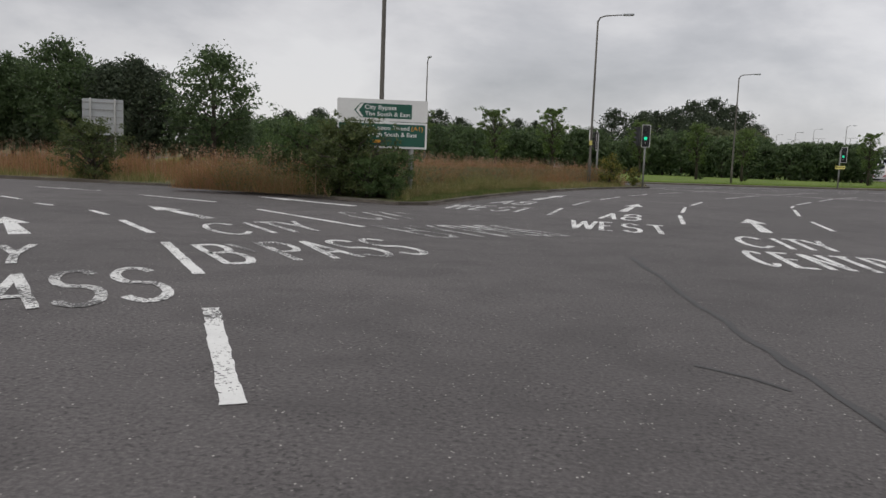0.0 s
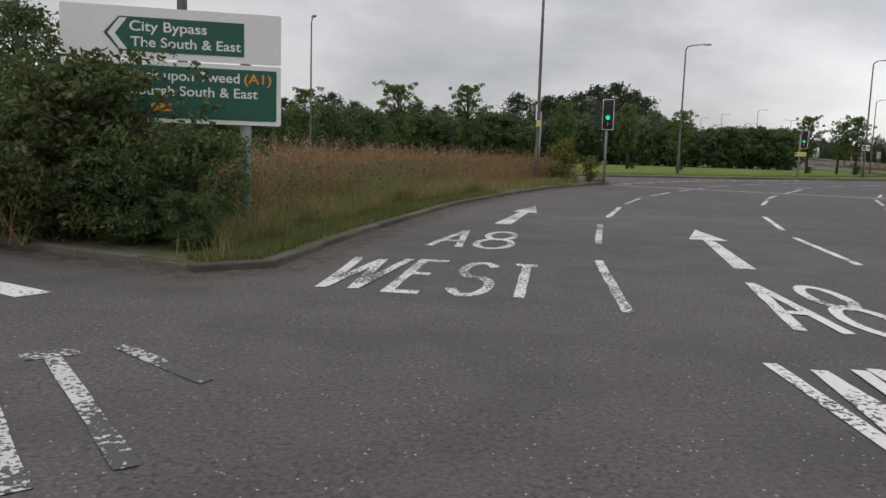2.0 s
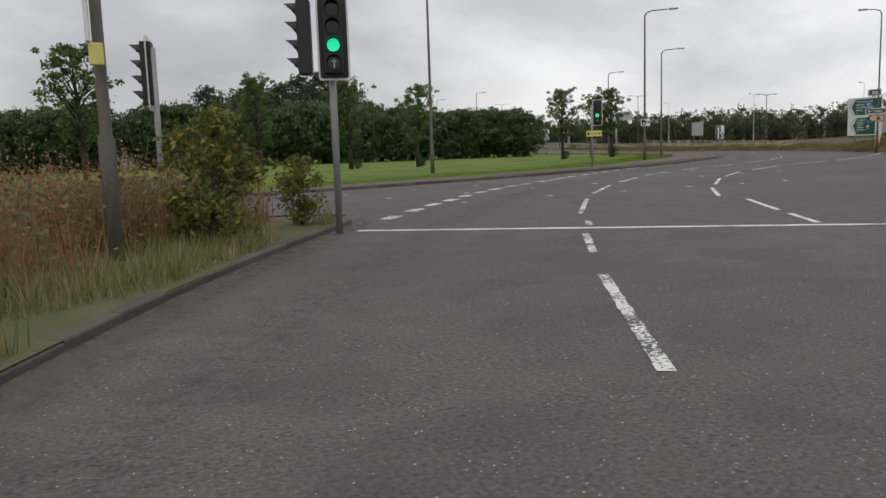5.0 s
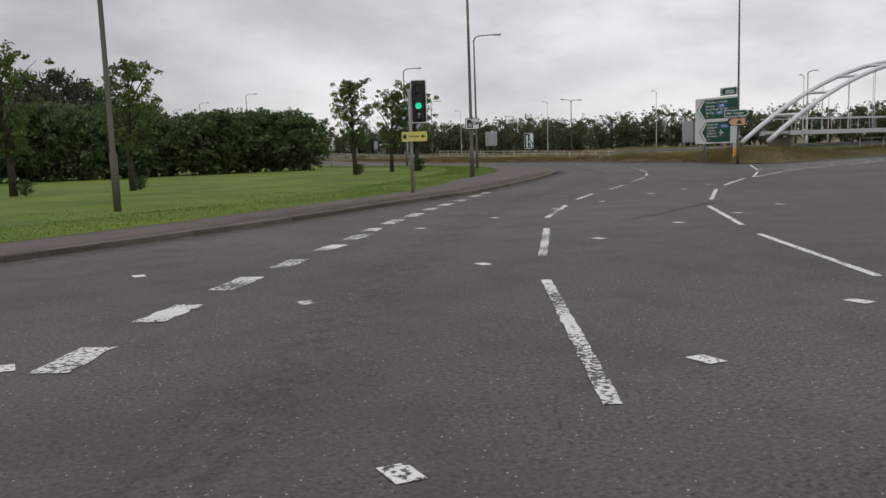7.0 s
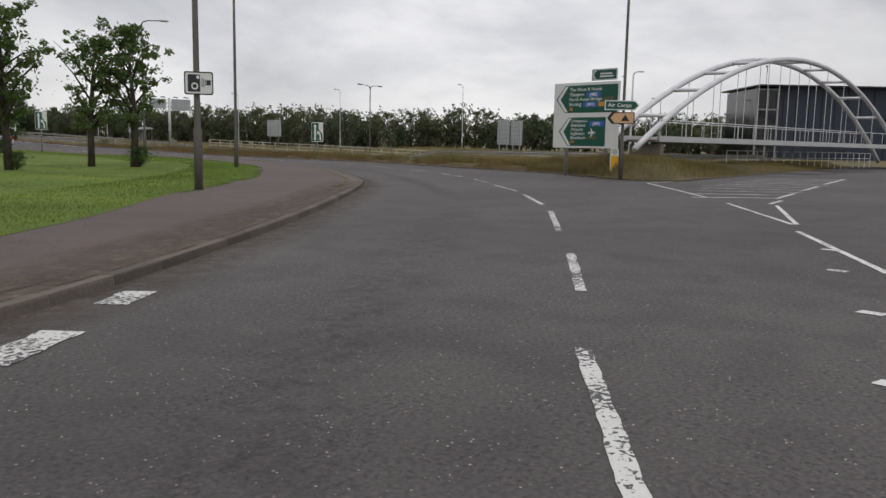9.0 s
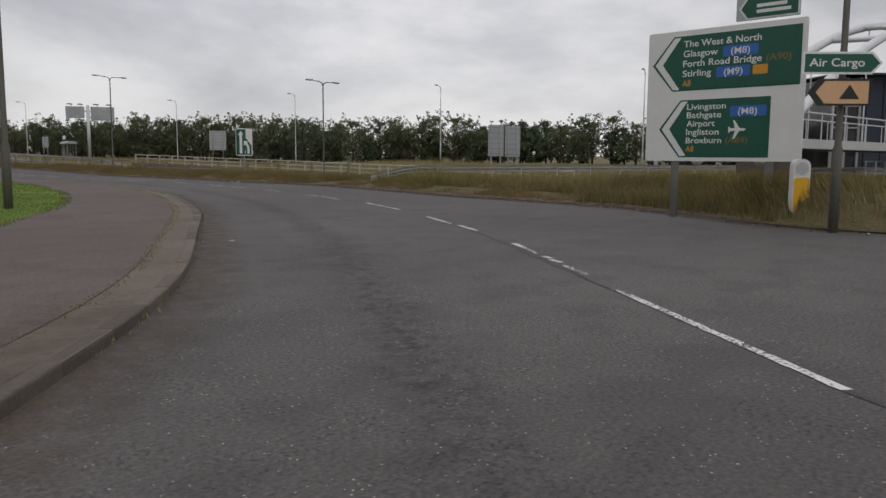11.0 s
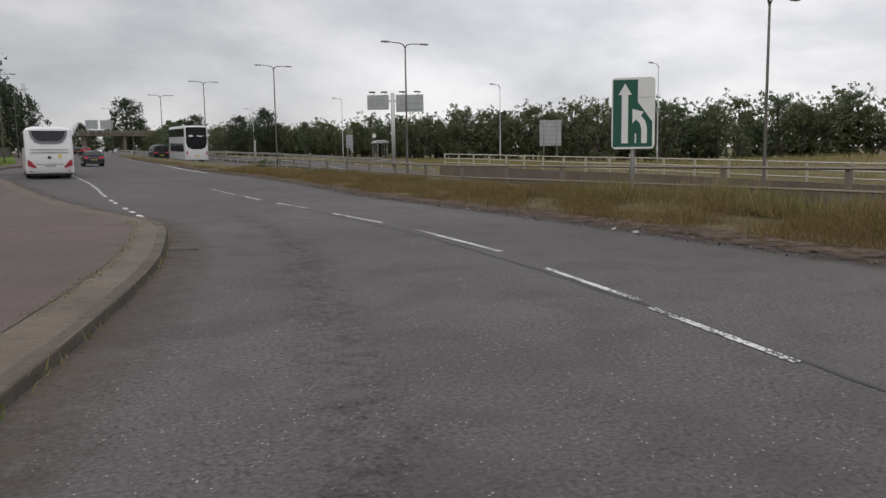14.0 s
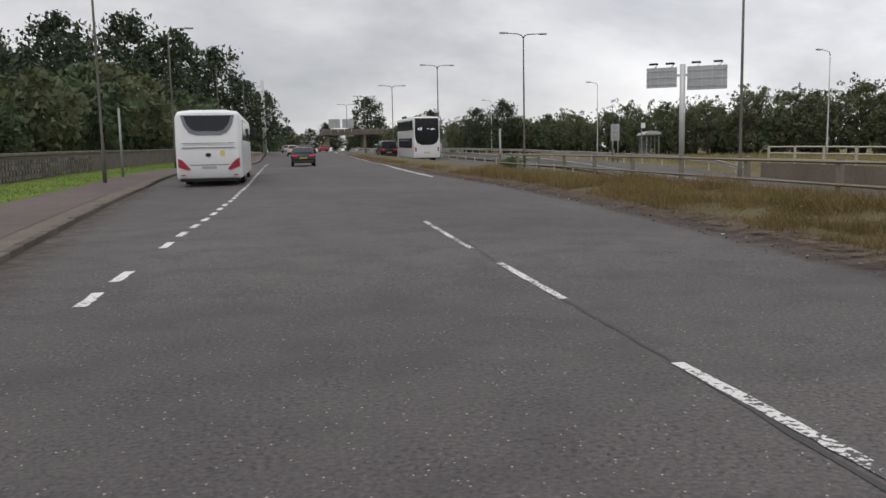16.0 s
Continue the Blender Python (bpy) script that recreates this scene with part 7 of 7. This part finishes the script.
        box(b2, s * (W / 2 - 0.26), 0.035, zb * 0.90, 0.38, 0.09, 0.10, None, 0.02)
        part("tail_light", b2, tail, t, "red tail light")
        b2 = bmesh.new()
        box(b2, s * (W / 2 - 0.32), 0.0, 0.36, 0.22, 0.06, 0.06, None, 0.015)
        part("exhaust", b2, ALLOY, t)
    b2 = bmesh.new()
    box(b2, 0, 0.0, 0.34, W * 0.84, 0.10, 0.20, None, 0.03)
    part("rear_lower_bar", b2, BLACK, t, "black lower bumper")
    b2 = bmesh.new()
    box(b2, 0, -0.004, 0.62, 0.52, 0.02, 0.115, None, 0.004)
    pl = part("number_plate", b2, PLATE, t, "yellow number plate with blank bars")
    b2 = bmesh.new()
    for k in (-1, 1):
        box(b2, 0.12 * k, -0.016, 0.62, 0.17, 0.004, 0.06)
    part("plate_bars", b2, BLACK, pl)
    return t, body


def at_road(x, y, turn=0.0, dz=0.0):
    a, b = hz(x, y), hz(x, y + 4)
    return Matrix.Translation((x, y, a + dz)) @ Matrix.Rotation(radians(turn), 4, "Z") @ Matrix.Rotation(math.atan2(b - a, 4), 4, "X")


HATCH = ((0.02, 0.66), (0.16, 0.97), (0.50, 0.98), (0.74, 0.66))
SMALL = ((0.03, 0.64), (0.14, 0.97), (0.52, 0.99), (0.76, 0.66))
VAN = ((0.015, 0.58), (0.03, 0.97), (0.60, 0.99), (0.80, 0.60))
car("hatchback_car", "charcoal grey hatchback with red tail lights on the slip road", "car", at_road(70.3, 187.5, -2), 4.6, 1.80, 1.43, CHARCOAL, HATCH)
car("small_car", "cream rounded small car further along the road", "car", at_road(71.6, 240.0, -1), 3.55, 1.63, 1.49, BEIGE_CAR, SMALL, wheel_r=0.29)
car("taxi_cab", "black high-roofed taxi cab on the through road", "car", at_road(80.9, 214.0, -1), 4.7, 1.88, 1.90, BLACK_CAR, VAN, belt=0.56)
for x, y, p, d in [(75.4, 262, BLACK_CAR, "dark"), (72.2, 285, SILVER_CAR, "silver"), (80.5, 300, RED_CAR, "red"), (77.0, 330, SILVER_CAR, "pale")]:
    car("car", d + " car far along the dual carriageway", "car", at_road(x, y), 4.4, 1.8, 1.45, p, HATCH, group="distant cars")
for x, y, p, d in [(92.5, 250, SILVER_CAR, "silver"), (90.6, 270, BLACK_CAR, "dark"), (92.8, 290, SILVER_CAR, "grey")]:
    car("car", d + " car coming the other way on the far carriageway", "car", at_road(x, y, 180), 4.4, 1.8, 1.45, p, HATCH, group="distant cars")


def coach(m):
    """A single-deck coach seen from behind: swept rear window, red lamp panels, dark side glass."""
    t = thing("coach", "white single-deck touring coach stopped in the lay-by", "coach", m)
    L, W, H = 12.0, 2.52, 3.42
    bm = bmesh.new()
    secs = []
    for x, k in ((-W / 2, 0.92), (-W / 2 + 0.12, 0.98), (-W / 4, 1.0), (W / 4, 1.0), (W / 2 - 0.12, 0.98), (W / 2, 0.92)):
        i = 0.10 if abs(x) == W / 2 else 0.0
        secs.append([Vector((x, y, z)) for y, z in ((0.10 + i, 0.36), (0.0 + i, 0.75), (0.02 + i, 1.7), (0.22 + i, H * k - 0.12), (0.40 + i, H * k), (L - 0.8, H * k - 0.03), (L - 0.25, H * k - 0.25), (L, 1.4), (L - 0.05, 0.36))])
    loft(bm, secs)
    es = [e for e in bm.edges if e.calc_face_angle(0) > 0.5]
    bmesh.ops.bevel(bm, geom=es, offset=0.07, segments=3, profile=0.6, affect="EDGES")
    part("body", bm, WHITE_PAINT, t, flat_shade=False)
    lean = Matrix.Translation((0, -0.012, 0)) @ Matrix.Translation((0, 0.02, 1.7)) @ Matrix.Rotation(-math.atan2(0.2, 1.55), 4, "X") @ Matrix.Translation((0, 0, -1.7))
    bm = bmesh.new()
    plate(bm, [(-1.02, 3.18), (-0.93, 2.75), (-0.72, 2.40), (-0.45, 2.30), (0.45, 2.30), (0.72, 2.40), (0.93, 2.75), (1.02, 3.18)], 0.03, lean)
    part("window_surround", bm, plain("coach_grey", (0.16, 0.17, 0.19), 0.3), t, "grey swept band round the rear window")
    bm = bmesh.new()
    plate(bm, [(-0.90, 3.16), (-0.80, 2.80), (-0.60, 2.54), (-0.40, 2.48), (0.40, 2.48), (0.60, 2.54), (0.80, 2.80), (0.90, 3.16)], 0.03, Matrix.Translation((0, -0.012, 0)) @ lean)
    part("rear_window", bm, DARK_GLASS, t)
    for s in (-1, 1):
        bm = bmesh.new()
        plate(bm, [(s * 1.17, 1.28), (s * 1.0, 1.18), (s * 0.70, 0.78), (s * 0.82, 0.74), (s * 1.17, 0.90)] if s > 0 else [(s * 1.17, 1.28), (s * 1.17, 0.90), (s * 0.82, 0.74), (s * 0.70, 0.78), (s * 1.0, 1.18)], 0.05, Matrix.Translation((0, -0.005, 0)))
        part("tail_light", bm, RED_STRIPE, t, "dark red slanted tail light")
        bm = bmesh.new()
        box(bm, s * (W / 2 + 0.004), L * 0.53, 2.55, 0.03, L * 0.80, 0.98, None, 0.01)
        part("side_window", bm, DARK_GLASS, t)
        for y, d in ((3.0, 0.48), (4.35, 0.48), (9.4, 0.48)):
            wheel(t, s * (W / 2 - 0.17), y, d, 0.30)
        bm = bmesh.new()
        box(bm, s * (W / 2 + 0.22), L - 0.15, 2.6, 0.16, 0.2, 0.55, None, 0.04)
        part("mirror", bm, BLACK, t)
        bm = bmesh.new()
        box(bm, s * 1.0, -0.01, 0.52, 0.16, 0.03, 0.05)
        part("reflector", bm, RED_LAMP, t)
    bm = bmesh.new()
    for z in (1.94, 1.74):
        box(bm, 0, 0.0, z, 2.0, 0.03, 0.02)
    box(bm, 0, -0.004, 0.98, 1.5, 0.02, 0.018)
    part("panel_gap", bm, BLACK, t)
    bm = bmesh.new()
    box(bm, 0, 0.0, 0.86, 0.56, 0.03, 0.12)
    part("number_plate", bm, SIGN_BACK, t)
    bm = bmesh.new()
    plate(bm, rounded(0.20, 0.16, 0.07, -0.02, 1.42), 0.03, Matrix.Translation((0, -0.004, 0)))
    part("badge", bm, BLACK, t)
    bm = bmesh.new()
    box(bm, 0.52, -0.004, 1.5, 0.16, 0.03, 0.22)
    part("sticker", bm, SIGN_YELLOW, t)
    # black bar added for the shadowed underside; the coach has no black bumper
    bm = bmesh.new()
    box(bm, 0, 0.35, 0.30, 2.3, 0.4, 0.14, None, 0.03)
    part("rear_lower_bar", bm, BLACK, t)
    bm = bmesh.new()
    box(bm, 0, L * 0.38, H - 0.02, 1.7, 2.6, 0.24, None, 0.08)
    part("roof_unit", bm, WHITE_PAINT, t)


coach(at_road(65.3, 161.6, -1.0) @ Matrix.Diagonal((1.0, 1.0, 0.885, 1.0)))


def decker(m):
    """A double-deck bus seen from behind."""
    t = thing("double_decker_bus", "white double-decker bus with dark glass and a lit route number", "bus", m)
    L, W, H = 11.4, 2.52, 4.25
    bm = bmesh.new()
    secs = []
    for x, k in ((-W / 2, 0.96), (-W / 2 + 0.10, 0.99), (0, 1.0), (W / 2 - 0.10, 0.99), (W / 2, 0.96)):
        i = 0.08 if abs(x) == W / 2 else 0.0
        secs.append([Vector((x, y, z)) for y, z in ((0.08 + i, 0.34), (0.0 + i, 0.8), (0.0 + i, 2.6), (0.12 + i, H * k - 0.10), (0.3 + i, H * k), (L - 0.7, H * k), (L - 0.2, H * k - 0.3), (L, 1.3), (L - 0.05, 0.34))])
    loft(bm, secs)
    es = [e for e in bm.edges if e.calc_face_angle(0) > 0.5]
    bmesh.ops.bevel(bm, geom=es, offset=0.06, segments=3, profile=0.6, affect="EDGES")
    part("body", bm, WHITE_PAINT, t, flat_shade=False)
    bm = bmesh.new()
    plate(bm, [(-1.12, 4.06), (-1.15, 2.3), (-0.95, 1.75), (-0.5, 1.55), (0.5, 1.55), (0.95, 1.75), (1.15, 2.3), (1.12, 4.06)][::-1], 0.05, Matrix.Translation((0, 0.02, 0)))
    g = part("rear_window", bm, DARK_GLASS, t, "tall dark rear glazing")
    me = fit_text("100", 0.42, 0.24)
    for v in me.vertices:
        v.co = (v.co.x - 0.85, -0.012, v.co.y + 2.95)
    mesh_part("lettering", me, BLUE_WHITE, g, "lit route number")
    me = fit_text("Airport", 0.72, 0.22)
    for v in me.vertices:
        v.co = (v.co.x + 0.05, -0.012, v.co.y + 2.95)
    mesh_part("lettering", me, BLUE_WHITE, g, "lit destination")
    for s in (-1, 1):
        for z, h, a, b in ((3.45, 0.92, 0.05, 0.97), (1.75, 0.95, 0.10, 0.9)):
            bm = bmesh.new()
            box(bm, s * W / 2, L * (a + b) / 2, z, 0.08, L * (b - a), h, None, 0.015)
            part("side_window", bm, DARK_GLASS, t)
        for y in (2.6, 3.9, 8.8):
            wheel(t, s * (W / 2 - 0.17), y, 0.47, 0.30)
        bm = bmesh.new()
        box(bm, s * 1.08, 0.0, 1.15, 0.14, 0.05, 0.4, None, 0.02)
        part("tail_light", bm, RED_LAMP, t)
    bm = bmesh.new()
    box(bm, 0, 0.0, 0.85, 0.56, 0.03, 0.12)
    part("number_plate", bm, PLATE, t)


decker(at_road(82.7, 202.5, -2.0))

# ---------- bridges, shelter, building ----------
t = thing("arch_bridge", "white tubular steel arch footbridge over the cutting", "bridge")


def arch_z(x):
    return 7.6 - 0.0175 * (x - 89.0) ** 2


def arch_p(x, off, z):
    return (x - 0.178 * off, 92.1 - 0.18 * (x - 75) + 0.984 * off, z)


for off in (0.0, 1.9):
    xs = [70.0 + 39 * k / 40 for k in range(41)]
    part("arch_tube", tube(bmesh.new(), [arch_p(x, off, arch_z(x)) for x in xs], 0.17, 14), STEEL_WHITE, t, flat_shade=False)
    for k in range(10):
        x = 75.5 + 2.9 * k
        if arch_z(x) > 2.6:
            part("hanger", tube(bmesh.new(), [arch_p(x, off, 2.1), arch_p(x, off, arch_z(x) - 0.15)], 0.022, 6), STEEL_WHITE, t)
for k in range(10):
    x = 73.2 + 3.3 * k
    if k < 10:
        part("brace", tube(bmesh.new(), [arch_p(x, 0, arch_z(x)), arch_p(x, 1.9, arch_z(x))], 0.11, 10), STEEL_WHITE, t, flat_shade=False)
for off in (-0.1, 2.0):
    bm = bmesh.new()
    a, b = Vector(arch_p(72, off, 1.9)), Vector(arch_p(106, off, 1.9))
    m = Matrix.Translation((a + b) / 2) @ Matrix.Rotation(math.atan2(b.y - a.y, b.x - a.x), 4, "Z")
    box(bm, 0, 0, 0, (b - a).length, 0.18, 0.32, m)
    part("deck_beam", bm, PALE_POST, t)
    part("handrail", tube(bmesh.new(), [arch_p(72, off, 2.95), arch_p(106, off, 2.95)], 0.03, 6), STEEL_WHITE, t)
    for k in range(17):
        x = 72.2 + 2.1 * k
        part("parapet_post", tube(bmesh.new(), [arch_p(x, off, 2.0), arch_p(x, off, 2.95)], 0.02, 5), STEEL_WHITE, t)
bm = bmesh.new()
a, b = Vector(arch_p(72, 0.95, 1.78)), Vector(arch_p(106, 0.95, 1.78))
box(bm, 0, 0, 0, (b - a).length, 2.1, 0.12, Matrix.Translation((a + b) / 2) @ Matrix.Rotation(math.atan2(b.y - a.y, b.x - a.x), 4, "Z"))
part("deck", bm, CONCRETE, t)
for x in (72.6,):
    bm = bmesh.new()
    p = arch_p(x, 0.9, 0.6)
    box(bm, p[0], p[1], 0.5, 0.45, 1.9, 2.2, None, 0.03)
    part("pier", bm, CONCRETE, t)

t = thing("building", "dark grey metal-clad building with a glazed stair tower", "building", Matrix.Translation((104.1, 98.2, 0.65)) @ Matrix.Rotation(radians(-51), 4, "Z"))
bm = bmesh.new()
box(bm, 11.5, 5, 3.3, 17.0, 9, 6.6)
part("wall", bm, CLAD_DARK, t)
for k in range(14):
    bm = bmesh.new()
    box(bm, 3.6 + 1.2 * k, 0.47, 3.3, 0.03, 0.06, 6.5)
    part("cladding_joint", bm, BLACK, t)
bm = bmesh.new()
box(bm, 2.0, 4, 3.2, 2.0, 7.5, 6.4)
tower = part("stair_tower", bm, DARK_GLASS, t, "dark glazed stair tower")
for x in (1.05, 2.0, 2.95):
    bm = bmesh.new()
    box(bm, x, 0.2, 3.2, 0.16, 0.14, 6.5)
    part("mullion", bm, GALV, tower)
for z in (1.5, 3.0, 4.5, 6.3):
    bm = bmesh.new()
    box(bm, 2.0, 0.19, z, 2.0, 0.12, 0.12)
    part("transom", bm, GALV, tower)
bm = bmesh.new()
box(bm, 10.6, 4.6, 6.66, 19.2, 9.9, 0.14)
part("roof", bm, BLACK, t)

t = thing("overbridge", "grey concrete road bridge with sign boards above it", "bridge")
bm = bmesh.new()
box(bm, 109, 405, 10.7, 42, 9, 1.1, None, 0.05)
part("deck", bm, CONCRETE, t)
bm = bmesh.new()
box(bm, 109, 400.4, 11.6, 42, 0.25, 0.9)
part("parapet", bm, CONCRETE, t)
for x in (89.8, 102.5, 118):
    bm = bmesh.new()
    box(bm, x, 405, 7.3, 1.0, 7, 6.0, None, 0.05)
    part("pier", bm, CONCRETE, t)
for x in (92.1, 96.7):
    bm = bmesh.new()
    box(bm, x, 400.0, 13.9, 3.9, 0.12, 3.0, None, 0.02)
    b = part("sign_board", bm, SIGN_BACK, t)
    for k in range(3):
        bm = bmesh.new()
        box(bm, x - 1.3 + 1.3 * k, 399.9, 13.9, 0.08, 0.08, 3.0)
        part("rib", bm, PALE_POST, b)
    for dx in (-1.2, 1.2):
        part("post", tube(bmesh.new(), [(x + dx, 400.3, 11.0), (x + dx, 400.3, 14.5)], 0.12, 6), PALE_POST, t)

t = thing("camera_mast", "tall pale steel mast beside the road", "mast", Matrix.Translation((68.0, 270.0, hz(68, 270))))
part("post", tube(bmesh.new(), [(0, 0, -0.3), (0, 0, 12.6)], [0.36, 0.30], 14), PALE_POST, t, flat_shade=False)


def shelter(x, y, turn, label):
    t = thing("bus_shelter", label, "bus shelter", Matrix.Translation((x, y, hz(x, y))) @ Matrix.Rotation(turn, 4, "Z"))
    for px in (-1.7, 0, 1.7):
        for py in (-0.6, 0.6):
            bm = bmesh.new()
            box(bm, px, py, 1.15, 0.08, 0.08, 2.3)
            part("post", bm, GALV, t)
    bm = bmesh.new()
    plate(bm, [(-0.85, 2.3), (0.85, 2.3), (0.7, 2.52), (0.3, 2.66), (-0.3, 2.66), (-0.7, 2.52)], 3.8, Matrix.Rotation(radians(90), 4, "Z"))
    part("roof", bm, SIGN_BACK, t)
    for px in (-0.85, 0.85):
        bm = bmesh.new()
        box(bm, px, 0.6, 1.2, 1.55, 0.02, 1.6)
        part("pane", bm, plain("shelter_glass", (0.10, 0.12, 0.12), 0.1), t)
    bm = bmesh.new()
    box(bm, 0, 0.3, 0.5, 2.6, 0.3, 0.06)
    part("bench", bm, GALV, t)


shelter(106.0, 203.0, radians(75), "grey glazed bus shelter beyond the far carriageway")
shelter(60.9, 214.0, radians(95), "grey bus shelter on the pavement by the wall")
t = thing("stop_pole", "bus stop flag on a pole", "bus stop", Matrix.Translation((103.6, 200.0, hz(103.6, 200))))
part("pole", tube(bmesh.new(), [(0, 0, -0.2), (0, 0, 3.0)], 0.04, 8), GALV, t)
bm = bmesh.new()
box(bm, 0.2, 0, 3.2, 0.45, 0.04, 0.5)
part("flag", bm, SIGN_WHITE, t)
for x, y, h, lab in [(79.6, 169.0, 2.7, "short grey post at the end of the fence"), (60.3, 172.5, 3.6, "slim grey post at the back of the pavement")]:
    t = thing("post", lab, "post", Matrix.Translation((x, y, hz(x, y) + 0.0)))
    part("pole", tube(bmesh.new(), [(0, 0, -0.3), (0, 0, h)], 0.06, 8), GALV, t, flat_shade=False)
plant(near_bush[1], 79.9, 168.2, 0.65, 1.0, label="small dark bush at the end of the fence")
# gully grates at the kerb
for x, y, a in [(60.24, 109.72, 64), (64.55, 122.7, 79)]:
    t = thing("drain_grate", "dark iron gully grate in the gutter", "drain", Matrix.Translation((x, y, hz(x, y))) @ Matrix.Rotation(radians(a), 4, "Z"), "gully grates")
    bm = bmesh.new()
    box(bm, 0, -0.27, 0.004, 0.5, 0.42, 0.012)
    part("frame", bm, plain("cast_iron", (0.03, 0.028, 0.026), 0.7), t)
    for k in range(5):
        bm = bmesh.new()
        box(bm, -0.19 + 0.095 * k, -0.27, 0.011, 0.04, 0.36, 0.012)
        part("bar", bm, DULL_POST, t)
